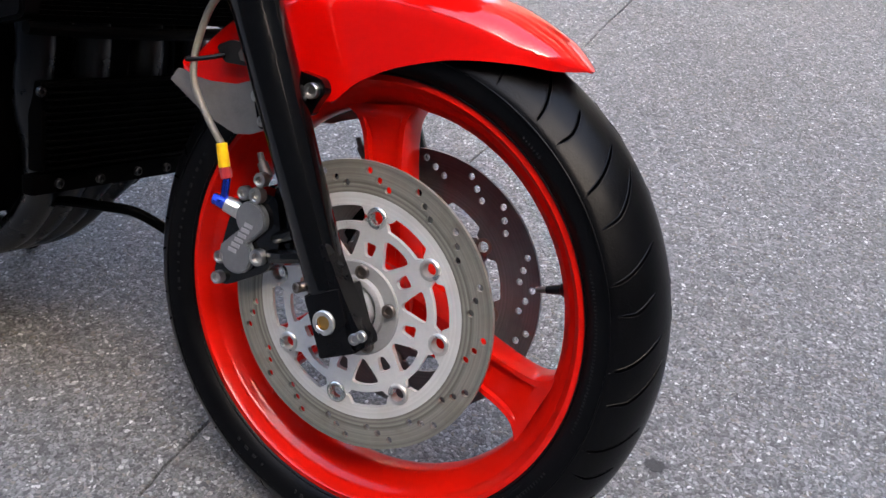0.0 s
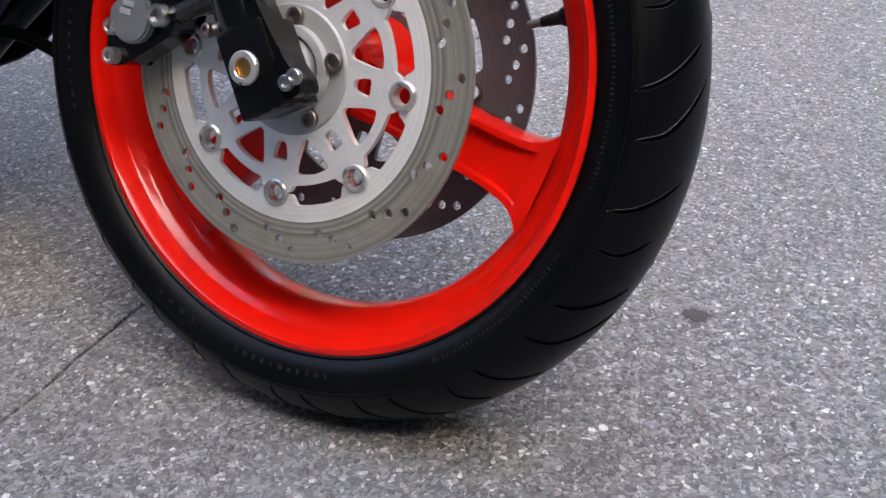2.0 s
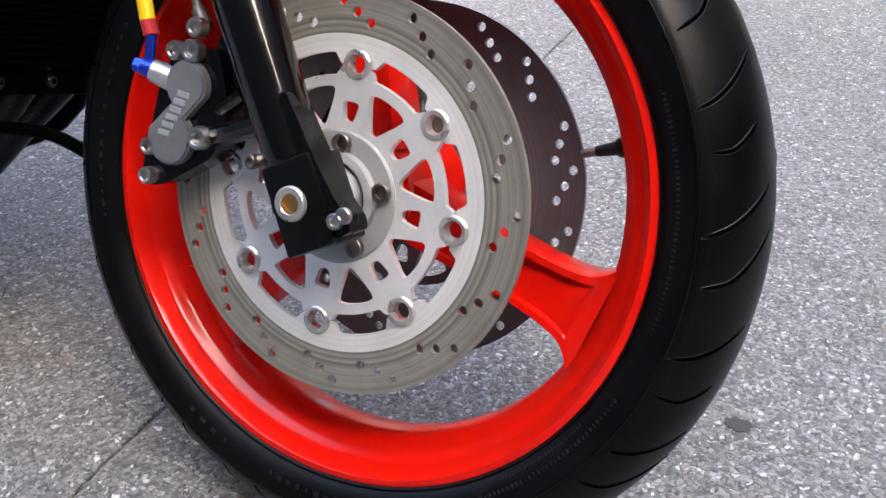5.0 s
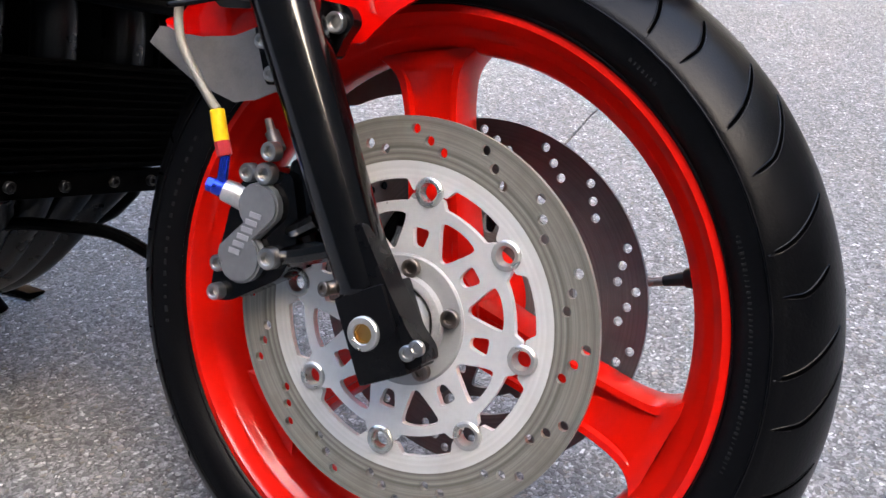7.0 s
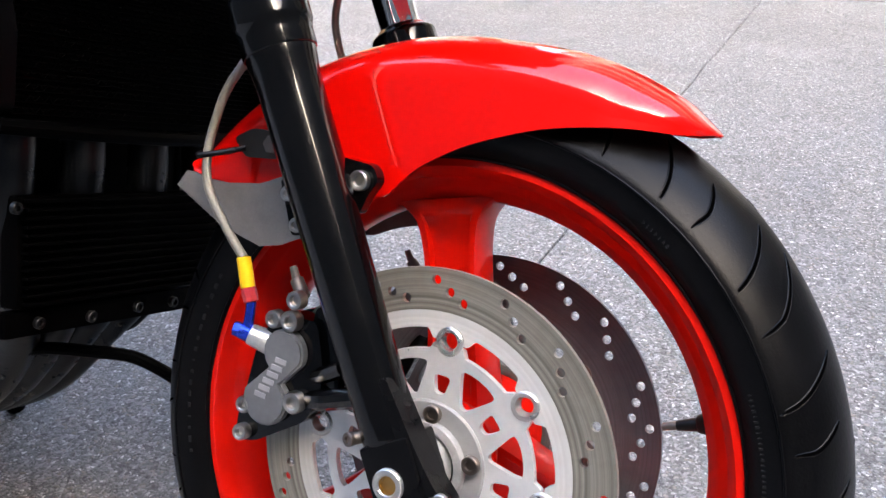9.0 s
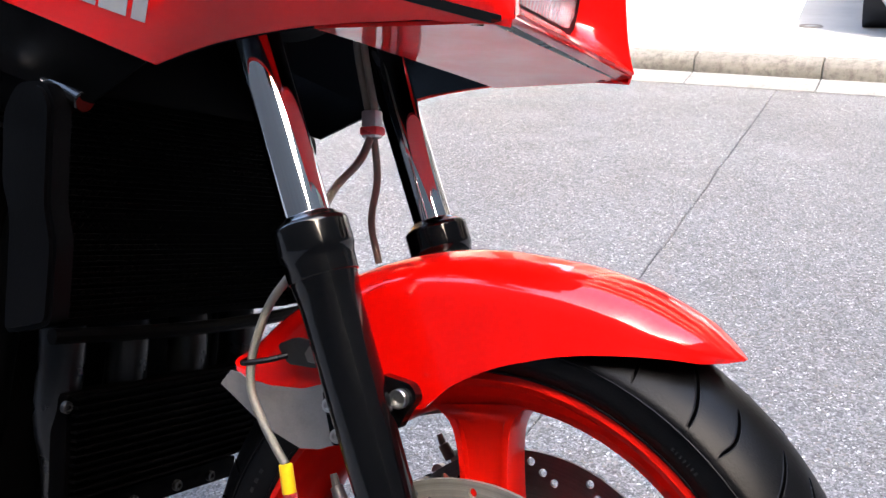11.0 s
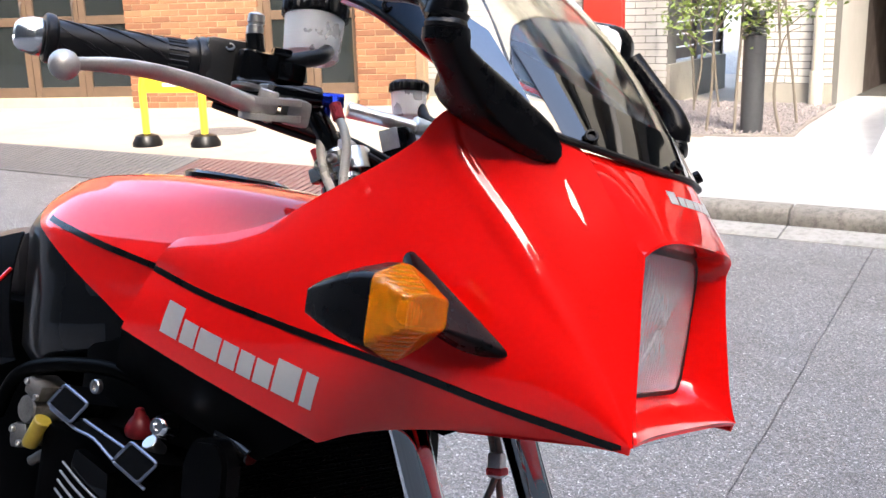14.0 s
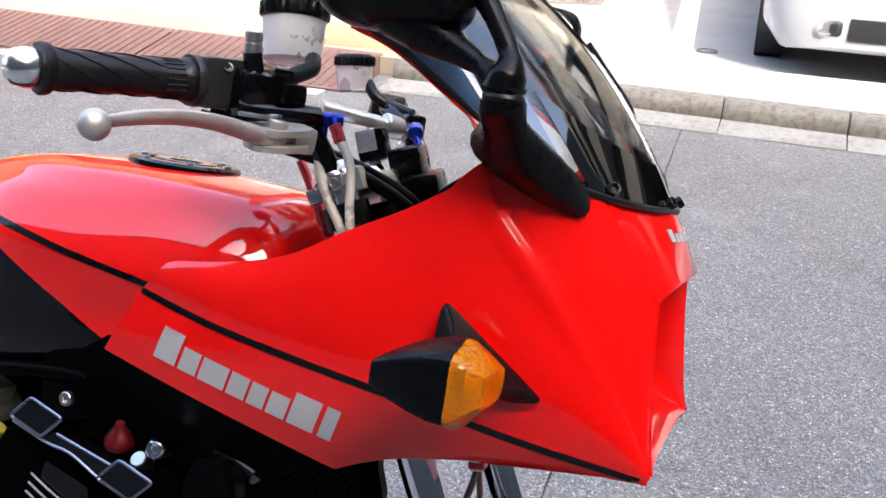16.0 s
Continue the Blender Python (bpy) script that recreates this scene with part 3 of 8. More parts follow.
def house_door(s0, s1, leaves):
    """Dark glazed timber doors set back between the piers."""
    ob = tagged(empty("door_1", WM @ pose(s0, 0.16, 0), "dark glazed double door with a brown timber surround", "door"), kind="structure")
    w = s1 - s0
    b = bmesh.new()
    box_between(b, (0, 0, 0), (w, 0.04, 0.12))
    part("threshold", b, SILL, ob, smooth=False)
    for k in range(leaves):
        a, c = w * k / leaves, w * (k + 1) / leaves
        b = bmesh.new()
        box_between(b, (a + 0.004, 0, 0.12), (a + 0.085, 0.06, 2.55), 0.004)
        box_between(b, (c - 0.085, 0, 0.12), (c - 0.004, 0.06, 2.55), 0.004)
        for z0, z1 in ((0.12, 0.24), (0.95, 1.05), (2.45, 2.55)):
            box_between(b, (a + 0.087, 0.002, z0), (c - 0.087, 0.058, z1), 0.004)
        leaf = part("door_leaf", b, TIMBER, ob, smooth=False)
        b = bmesh.new()
        box_between(b, (a + 0.08, 0.024, 0.2), (c - 0.08, 0.034, 2.5))
        part("pane", b, DOOR_GLASS, leaf, smooth=False)
        b = bmesh.new()
        add_tube(b, [(c - 0.045, -0.003, 0.95), (c - 0.045, -0.04, 0.97), (c - 0.045, -0.04, 1.2), (c - 0.045, -0.003, 1.22)], 0.009, 8, 3)
        part("door_handle", b, DARK_STEEL, leaf)


house_door(-0.35, 1.62, 3)
house_door(3.2, 4.3, 2)

# yellow hoop barrier with rubber feet
YELLOW = plain("yellow_hoop_paint", (0.85, 0.6, 0.03), 0.35, coat=0.4, var=0.06)
hoop = empty("hoop_barrier", pose(-5.95, 4.75, 0.1, 0, 0, 20), "yellow steel hoop barrier on black rubber feet", "barrier")
bm = bmesh.new()
add_tube(bm, [(-0.26, 0, 0.06), (-0.26, 0, 0.3), (-0.255, 0, 0.5), (-0.19, 0, 0.62), (0, 0, 0.66), (0.19, 0, 0.62), (0.255, 0, 0.5), (0.26, 0, 0.3), (0.26, 0, 0.06)], 0.03, 14, 6)
part("hoop", bm, YELLOW, hoop)
bm = bmesh.new()
box_between(bm, (-0.235, -0.012, 0.43), (0.235, 0.012, 0.55), 0.005)
panel = part("panel", bm, YELLOW, hoop)
bm = bmesh.new()
box_between(bm, (-0.07, -0.016, 0.48), (0.07, -0.0125, 0.505))
part("sticker", bm, WHITE_PAINT, panel, smooth=False)
for x in (-0.26, 0.26):
    bm = bmesh.new()
    add_lathe(bm, [(0, 0), (0.12, 0), (0.12, 0.03), (0.09, 0.085), (0.045, 0.1), (0, 0.1)], Matrix.Translation((x, 0, 0)), 24)
    part("foot", bm, BLACK_RUBBER, hoop)

# ---- white tiled house, planting bed, bollard light
TILE = plain("white_wall_tile", (0.38, 0.372, 0.345), 0.35, var=0.06, scale=5, coat=0.2)
GROUT = make_concrete("grey_grout", (0.13, 0.125, 0.115))
PLINTH = make_concrete("plinth_concrete", (0.25, 0.235, 0.2))
RED_CLAD = plain("red_cladding", (0.42, 0.02, 0.012), 0.4, var=0.08, scale=3)
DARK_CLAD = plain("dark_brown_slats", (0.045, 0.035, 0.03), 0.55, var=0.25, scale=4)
BEIGE_PIPE = plain("beige_downpipe", (0.42, 0.39, 0.32), 0.4, var=0.06)


def tiled_wall(name, x0, x1, y, z0, z1, label, detail=True):
    """A wall with its long tiles as pieces: the lower ones singly, the upper ones joined."""
    b = bmesh.new()
    box_between(b, (x0, y, 0.0), (x1, y + 0.25, z1))
    wall = structure(name, b, GROUT, label, "wall")
    b = bmesh.new()
    box_between(b, (x0 - 0.01, y - 0.03, 0.0), (x1 + 0.01, y - 0.002, z0), 0.006)
    part("plinth", b, PLINTH, wall, smooth=False)
    t = bmesh.new()
    add_box(t, (0.222, 0.014, 0.061), None, 0.003, 1)
    one = part("tile", t, TILE, wall, smooth=False)
    used = False
    far = bmesh.new()
    c = 0
    z = z0 + 0.036
    while z < 4.2:
        x = x0 - (0.115 if c % 2 else 0.0)
        while x < x1 - 0.04:
            a, e = max(x, x0), min(x + 0.222, x1)
            m = Matrix.Translation(((a + e) / 2, y - 0.004 + random.uniform(-0.001, 0.001), z)) @ Matrix.Diagonal(((e - a) / 0.222, 1, 1, 1))
            if detail and z < 1.9:
                ob = new("tile", one.data) if used else one
                used = True
                ob.parent = wall
                ob.matrix_world = m
            else:
                add_box(far, (0.222, 0.014, 0.061), m)
            x += 0.23
        z += 0.069
        c += 1
    tagged(part("upper_tiles", far, TILE, wall, smooth=False), kind="stuff")
    return wall


tiled_wall("wall_east_1", -2.75, -1.86, 9.15, 0.32, 13.0, "white tiled house wall on a concrete plinth")
bm = bmesh.new()
box_between(bm, (-1.96, 9.41, 0), (-1.86, 10.6, 13.0))
box_between(bm, (-1.86, 10.4, 2.5), (12.0, 10.6, 13.0))
structure("wall_east_2", bm, TILE, "pale side wall and lintel of the covered garage", "wall")
house_east = bpy.data.objects["wall_east_2"]
for k in range(4):
    z = 2.75 + 2.7 * k
    bm = bmesh.new()
    box_between(bm, (-1.8, 9.5, z), (12.0, 10.39, z + 0.16), 0.01)
    box_between(bm, (-1.8, 9.45, z - 0.1), (12.0, 9.52, z + 1.05), 0.01)
    part("balcony", bm, PLINTH, house_east, "pale balcony with a solid parapet", smooth=False)
    bm = bmesh.new()
    box_between(bm, (-1.2, 10.385, z + 0.2), (11.5, 10.398, z + 2.1))
    part("balcony_window", bm, DOOR_GLASS, house_east, "dark balcony windows", smooth=False)
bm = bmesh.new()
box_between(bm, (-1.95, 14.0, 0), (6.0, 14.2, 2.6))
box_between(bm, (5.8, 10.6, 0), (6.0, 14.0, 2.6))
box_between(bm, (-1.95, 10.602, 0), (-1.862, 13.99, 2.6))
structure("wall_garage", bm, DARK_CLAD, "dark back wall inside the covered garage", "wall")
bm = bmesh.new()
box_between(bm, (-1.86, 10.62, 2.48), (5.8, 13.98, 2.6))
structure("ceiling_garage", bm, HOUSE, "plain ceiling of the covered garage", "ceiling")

# sheet over the apron, coloured dark for the shade under the garage roof
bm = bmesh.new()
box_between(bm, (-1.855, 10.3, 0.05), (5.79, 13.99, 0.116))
structure("floor_garage", bm, make_concrete("shaded_garage_concrete", (0.045, 0.043, 0.04)), "concrete floor of the covered garage, its shade put into the colour", "floor")

# low wall with dark slats beside the bed, and the red and white house end beyond it
LW = Matrix.Translation((-3.4, 9.0, 0)) @ Matrix.Rotation(radians(92.5), 4, "Z")
bm = bmesh.new()
box_between(bm, (0, 0, 0), (2.05, 0.14, 0.5), 0.008, LW)
low_wall = structure("low_wall", bm, PLINTH, "low grey concrete wall under a dark slatted fence", "wall")
fence = tagged(empty("slat_fence", LW @ pose(0, 0.07, 0.5), "dark brown slatted fence on a low concrete wall", "fence"))
for k in range(15):
    bm = bmesh.new()
    box_between(bm, (0.02, -0.012, 0.03 + 0.13 * k), (2.03, 0.012, 0.145 + 0.13 * k), 0.003)
    part("slat", bm, DARK_CLAD, fence, smooth=False)
for u in (0.03, 1.0, 2.0):
    bm = bmesh.new()
    box_between(bm, (u - 0.03, -0.04, 0), (u + 0.03, -0.0125, 2.0), 0.003)
    part("post", bm, DARK_CLAD, fence, smooth=False)
bm = bmesh.new()
box_between(bm, (-4.33, 8.93, 0), (-3.9, 9.2, 13.0), 0.01)
structure("red_pier", bm, RED_CLAD, "bright red clad pier on the house end", "wall")
tiled_wall("wall_east_3", -3.89, -3.43, 9.0, 0.3, 13.0, "white tiled wall beyond the planting", False)
tiled_wall("wall_east_4", -9.0, -4.42, 9.1, 0.3, 7.4, "white panelled wall beside the red pier", False)
bm = bmesh.new()
add_rod(bm, (-1.98, 9.06, 0.1), (-1.98, 9.06, 6.5), 0.05, seg=16)
add_rod(bm, (-1.98, 9.06, 0.1), (-1.98, 9.06, 0.45), 0.065, seg=16)
pipe = tagged(part("downpipe", bm, BEIGE_PIPE, None, "beige rainwater downpipe fixed to the tiled wall"), category="pipe")

# gravel bed
GRAVEL = plain("grey_pink_gravel", (0.17, 0.15, 0.145), 0.85, var=0.35, scale=60, bump=0.3, bump_scale=200)
SOIL = make_concrete("bed_soil", (0.2, 0.18, 0.16))
bm = bmesh.new()
bed = [(-2.95, 6.75), (-2.3, 6.72), (-1.95, 6.78), (-1.62, 6.92), (-1.7, 7.6), (-1.8, 9.1), (-2.75, 9.1), (-3.4, 8.8), (-3.6, 7.4)]
low, top = [bm.verts.new((x, y, 0.05)) for x, y in bed], [bm.verts.new((x, y, 0.125)) for x, y in bed]
bm.faces.new(top)
for i in range(len(bed)):
    bm.faces.new((low[i - 1], low[i], top[i], top[i - 1]))
structure("planting_bed", bm, SOIL, "planting bed filled with grey gravel", "bed")
rng = random.Random(5)
bm = bmesh.new()
for k in range(4200):
    x, y = rng.uniform(-3.5, -1.62), rng.uniform(6.72, 9.1)
    if x > -1.62 - 0.09 * (y - 6.9) - 0.03 or y < 6.72 + max(0, x + 2.3) * 0.28:
        continue
    r = rng.uniform(0.01, 0.023)
    m = pose(x, y, 0.125 + r * 0.35, rng.uniform(0, 90), rng.uniform(0, 90), rng.uniform(0, 360)) @ Matrix.Diagonal((r, r * rng.uniform(0.6, 1), r * rng.uniform(0.45, 0.8), 1))
    bmesh.ops.create_icosphere(bm, subdivisions=1, radius=1.0, matrix=m)
gr = part("gravel", bm, GRAVEL, None, "loose grey and pinkish gravel in the planting bed", smooth=False)
tagged(gr, category="gravel", kind="stuff")

# bollard light
bm = bmesh.new()
DARK_GREY = plain("dark_grey_powder_coat", (0.035, 0.037, 0.04), 0.45, bump=0.1)
boll = empty("bollard_light", pose(-1.96, 6.98, 0.11), "dark grey round bollard light at the edge of the gravel", "bollard")
add_lathe(bm, [(0, 0), (0.085, 0), (0.085, 0.75), (0.08, 0.755), (0, 0.755)], seg=32)
part("post", bm, DARK_GREY, boll)
for k in range(5):
    bm = bmesh.new()
    add_lathe(bm, [(0.05, 0.772 + 0.024 * k), (0.086, 0.764 + 0.024 * k), (0.086, 0.776 + 0.024 * k), (0.05, 0.782 + 0.024 * k)], seg=32, close=True)
    part("louvre", bm, DARK_GREY, boll)
bm = bmesh.new()
add_lathe(bm, [(0, 0.75), (0.05, 0.75), (0.05, 0.9), (0, 0.9)], seg=20)
part("lamp_tube", bm, CLEAR_PLASTIC, boll)
bm = bmesh.new()
add_lathe(bm, [(0, 0.885), (0.086, 0.885), (0.086, 0.925), (0.08, 0.93), (0, 0.93)], seg=32)
part("cap", bm, DARK_GREY, boll)

# young trees
BARK = plain("grey_brown_bark", (0.13, 0.11, 0.085), 0.85, bump=0.5, bump_scale=150, scale=40)
LEAF = plain("fresh_green_leaf", (0.12, 0.165, 0.03), 0.5, var=0.45, scale=6)


def sapling(x, y, height, seed, bare=False):
    r = random.Random(seed)
    ob = empty("young_tree", pose(x, y, 0.12, 0, 0, r.uniform(0, 360)), "slender young tree with small fresh green leaves in gravel", "tree", "young trees")
    b = bmesh.new()
    lean = [Vector((0, 0, 0))]
    for k in range(1, 7):
        lean.append(lean[-1] + Vector((r.uniform(-0.05, 0.05), r.uniform(-0.05, 0.05), height / 6)))
    add_tube(b, lean, [0.013, 0.01, 0.007, 0.003], 8, 4)
    tips = []
    for k in range(14):
        i = r.uniform(1.7, 5.8)
        p = lean[int(i)].lerp(lean[int(i) + 1], i % 1)
        a = r.uniform(0, 6.28)
        q = p + Vector((math.cos(a) * 0.14, math.sin(a) * 0.14, r.uniform(0.08, 0.2)))
        e = q + Vector((math.cos(a + 0.4) * 0.16, math.sin(a + 0.4) * 0.16, r.uniform(0.0, 0.18)))
        add_tube(b, [p, q, e], [0.006, 0.004, 0.002], 6, 3)
        tips += [q, e, p.lerp(q, 0.6), q.lerp(e, 0.5)]
    part("trunk", b, BARK, ob)
    if bare:
        return
    b = bmesh.new()
    for p in tips:
        if p.z < 0.62:
            continue
        for k in range(12):
            c = p + Vector((r.gauss(0, 0.07), r.gauss(0, 0.065), r.gauss(0, 0.045)))
            m = Matrix.Translation(c) @ pose(0, 0, 0, r.uniform(-50, 50), r.uniform(-50, 50), r.uniform(0, 360)) @ Matrix.Scale(r.uniform(0.6, 1.25), 4)
            pts = [(-0.028, 0, 0), (-0.008, -0.013, 0.003), (0.014, -0.011, 0.003), (0.03, 0, -0.004), (0.014, 0.011, 0.003), (-0.008, 0.013, 0.003)]
            b.faces.new([b.verts.new(m @ Vector(q)) for q in pts])
    part("crown", b, LEAF, ob, smooth=False)


for k, (x, y, h) in enumerate(((-2.29, 6.9, 2.1), (-2.06, 6.88, 2.3), (-1.73, 6.93, 1.9), (-3.1, 8.9, 2.4), (-1.76, 7.55, 2.0), (-2.75, 8.6, 2.3), (-2.85, 8.2, 2.2))):
    sapling(x, y, h, 20 + k, k == 2)

# white hatchback parked nose to the road
CAR_WHITE = paint("silver_white_car_paint", (0.4, 0.41, 0.42))
CAR_BLACK = plain("black_car_trim", (0.02, 0.02, 0.022), 0.45)
car = empty("parked_car", KM @ pose(0.55, 0.75, 0.108), "silver white car parked with its nose to the road", "car")
body = bmesh.new()
# half sections along the length: y, half width, sill height, belt height, roof half width, roof height
secs = [(0.0, 0.5, 0.2, 0.55, 0.42, 0.62), (0.05, 0.68, 0.17, 0.62, 0.58, 0.7), (0.18, 0.79, 0.16, 0.68, 0.68, 0.79), (0.5, 0.84, 0.22, 0.78, 0.74, 0.93), (1.0, 0.845, 0.22, 0.86, 0.72, 1.08), (1.7, 0.845, 0.22, 0.9, 0.6, 1.48), (2.6, 0.845, 0.22, 0.92, 0.6, 1.53), (3.4, 0.84, 0.22, 0.93, 0.58, 1.48), (3.9, 0.8, 0.26, 0.9, 0.55, 1.2), (4.0, 0.7, 0.35, 0.8, 0.5, 0.95)]
rows = []
for y, w, lo, belt, rw, top in secs:
    side = [(w * 0.9, lo), (w, lo + 0.1), (w * 1.01, (lo + belt) / 2), (w, belt - 0.05), (w * 0.97, belt), (rw, top - 0.04), (rw * 0.85, top), (rw * 0.4, top + 0.015)]
    rows.append([Vector((x, y, z)) for x, z in side] + [Vector((-x, y, z)) for x, z in reversed(side)])
fine = [catmull([row[j] for row in rows], 4) for j in range(len(rows[0]))]
add_grid(body, [[fine[j][i] for j in range(len(fine))] for i in range(len(fine[0]))], True)
ends = [[v for v in body.verts if abs(v.co.y - yy) < 1e-4] for yy in (0.0, 4.0)]
for e in ends:
    if len(e) > 2:
        body.faces.new(e)
part("body", body, CAR_WHITE, car)
for sx in (-1, 1):
    for y in (0.78, 3.3):
        b = bmesh.new()
        add_lathe(b, [(0.2, -0.1), (0.29, -0.09), (0.305, -0.05), (0.305, 0.05), (0.29, 0.09), (0.2, 0.1)], Matrix.Translation((sx * 0.76, y, 0.3)) @ basis((1, 0, 0)), 40)
        wheel = part("wheel", b, BLACK_RUBBER, car)
        b = bmesh.new()
        add_lathe(b, [(0, 0.07), (0.06, 0.075), (0.19, 0.06), (0.205, 0.085), (0.205, -0.08), (0, -0.08)], Matrix.Translation((sx * 0.76, y, 0.3)) @ basis((sx, 0, 0)), 32)
        part("rim", b, ALLOY, wheel)
        b = bmesh.new()
        add_lathe(b, [(0.33, 0.0), (0.345, 0.004), (0.345, -0.16), (0.33, -0.16)], Matrix.Translation((sx * 0.845, y, 0.3)) @ basis((sx, 0, 0)), 40, True)
        part("wheel_arch", b, CAR_BLACK, car)
    b = bmesh.new()
    add_box(b, (0.17, 0.1, 0.085), Matrix.Translation((sx * 0.47, 0.045, 0.3)) @ pose(0, 0, 0, 0, 0, sx * 14), 0.03, 4)
    lampb = part("fog_lamp", b, CAR_BLACK, car)
    b = bmesh.new()
    add_lathe(b, [(0, -0.05), (0.045, -0.052), (0.05, -0.03), (0.05, 0.03), (0, 0.03)], Matrix.Translation((sx * 0.48, 0.042, 0.3)) @ basis((0, 1, 0)), 20)
    part("glass", b, LAMP_GLASS, lampb)
    b = bmesh.new()
    add_box(b, (0.3, 0.22, 0.17), Matrix.Translation((sx * 0.6, 0.14, 0.66)) @ pose(0, 0, 0, 18, 0, sx * 22), 0.04)
    part("headlight", b, LAMP_GLASS, car)
b = bmesh.new()
box_between(b, (-0.36, -0.012, 0.24), (0.36, 0.05, 0.36), 0.01)
grille = part("grille", b, CAR_BLACK, car)
b = bmesh.new()
box_between(b, (-0.165, -0.03, 0.42), (0.165, -0.013, 0.52), 0.003)
plate_ = part("number_plate", b, WHITE_PAINT, car)
for k in range(4):
    b = bmesh.new()
    box_between(b, (-0.13 + 0.07 * k, -0.033, 0.44), (-0.09 + 0.07 * k, -0.0305, 0.49))
    part("plate_bar", b, CAR_BLACK, plate_, smooth=False)

# white concrete post and a worn concrete step beside the end of the kerb
b = bmesh.new()
box_between(b, (-0.15, -0.16, 0), (0.15, 0.16, 0.66), 0.012)
for v in b.verts:
    v.co.x *= 1 - 0.12 * v.co.z
post_ = part("concrete_post", b, make_concrete("white_concrete", (0.66, 0.65, 0.62)), None, "short white concrete post on the pavement")
post_.matrix_world = KM @ pose(-2.9, 0.62, 0.098, 0, 0, 8)
tagged(post_, category="post")
b = bmesh.new()
box_between(b, (0, 0, 0), (0.72, 0.5, 0.15), 0.014)
step_ = part("concrete_step", b, make_concrete("stained_step_concrete", (0.48, 0.42, 0.28), 0.5), None, "worn yellowish concrete step on the pavement")
step_.matrix_world = KM @ pose(-2.72, 0.3, 0.098, 0, 0, 4)
tagged(step_, category="step")

# ---- motorcycle: local x forward, y to its own left, z up, origin at the front axle; it leans to its left on the side stand
bike = empty("motorcycle", pose(0, -0.091, 0, -17.626), "red sports motorcycle leaning on its side stand on the road", "motorcycle")
AXLE = Matrix.Translation((0, 0, 0.30041))   # places the front axle in the thing's frame


def bit(name, bm, material, label="", parent=None, smooth=True):
    """A part of the motorcycle, or of one of its parts, modelled in axle coordinates."""
    ob = part(name, bm, material, parent or bike, label, smooth)
    if parent is None:
        ob.matrix_local = AXLE
    return ob


YAXIS = basis((0, 1, 0))     # lathe heights run along the axle


def lathe_y(bm, profile, seg=96, x=0.0, z=0.0, close=False):
    return add_lathe(bm, profile, Matrix.Translation((x, 0, z)) @ YAXIS, seg, close)


# front wheel: cast rim, spokes and hub in red
bm = bmesh.new()
prof = [(0.2315, -0.049), (0.226, -0.050), (0.2235, -0.047), (0.219, -0.038), (0.2165, -0.0335), (0.2115, -0.031), (0.2085, -0.026), (0.201, -0.018), (0.1985, -0.008), (0.1985, 0.008), (0.201, 0.018), (0.2085, 0.026), (0.2115, 0.031), (0.2165, 0.0335), (0.219, 0.038), (0.2235, 0.047), (0.226, 0.050), (0.2315, 0.049), (0.228, 0.04), (0.218, 0.02), (0.218, -0.02), (0.228, -0.04)]
lathe_y(bm, prof, 128, close=True)
wheel = bit("front_wheel", bm, RED_WHEEL, "red enamelled cast wheel with three broad spokes")
SPOKES = (101.5, -18.5, -138.5)


def spoke_mesh(deg):
    """A broad cast spoke with a recessed face, swelling out into the rim."""
    b = bmesh.new()
    m = Matrix.Rotation(-radians(deg), 4, "Y")
    st = [(0.03, 0.024, 0.026), (0.06, 0.0235, 0.024), (0.1, 0.0225, 0.021), (0.14, 0.0235, 0.019), (0.165, 0.0255, 0.0185), (0.182, 0.0295, 0.019), (0.193, 0.038, 0.02), (0.2005, 0.05, 0.02)]
    rings = []
    for r, w, d in st:
        k = min(1.0, max(0.0, (r - 0.05) / 0.02), max(0.0, (0.19 - r) / 0.02))
        e, g = w * 0.72, 0.006 * k
        loop = [(-w, -d * 0.72), (-w * 0.93, -d), (-e, -d), (-e * 0.93, -d + g), (0, -d + g), (e * 0.93, -d + g), (e, -d), (w * 0.93, -d), (w, -d * 0.72), (w, d * 0.72), (w * 0.93, d), (e, d), (e * 0.93, d - g), (-e * 0.93, d - g), (-e, d), (-w * 0.93, d), (-w, d * 0.72)]
        rings.append([m @ Vector((r, y, z)) for z, y in loop])
    fine = [catmull([ring[j] for ring in rings], 4) for j in range(len(rings[0]))]
    add_grid(b, [[fine[j][i] for j in range(len(fine))] for i in range(len(fine[0]))], True)
    return b


for deg in SPOKES:
    bit("spoke", spoke_mesh(deg), RED_WHEEL, parent=wheel)
bm = bmesh.new()
lathe_y(bm, [(0.012, -0.062), (0.046, -0.062), (0.05, -0.055), (0.044, -0.04), (0.036, -0.02), (0.036, 0.02), (0.044, 0.04), (0.05, 0.055), (0.046, 0.062), (0.012, 0.062)], 64, close=True)
bit("hub", bm, RED_WHEEL, parent=wheel)
# valve
bm = bmesh.new()
va = 18.5
vd = Vector((math.cos(radians(va)), 0, math.sin(radians(va))))
add_rod(bm, vd * 0.199, vd * 0.192, 0.0085, 0.007, 16)
add_rod(bm, vd * 0.193, vd * 0.176, 0.0055, 0.004, 14)
valve = bit("valve", bm, BLACK_RUBBER, parent=wheel)
bm = bmesh.new()
add_rod(bm, vd * 0.177, vd * 0.165, 0.0034, 0.0032, 12)
bit("valve_cap", bm, DARK_STEEL, parent=wheel)

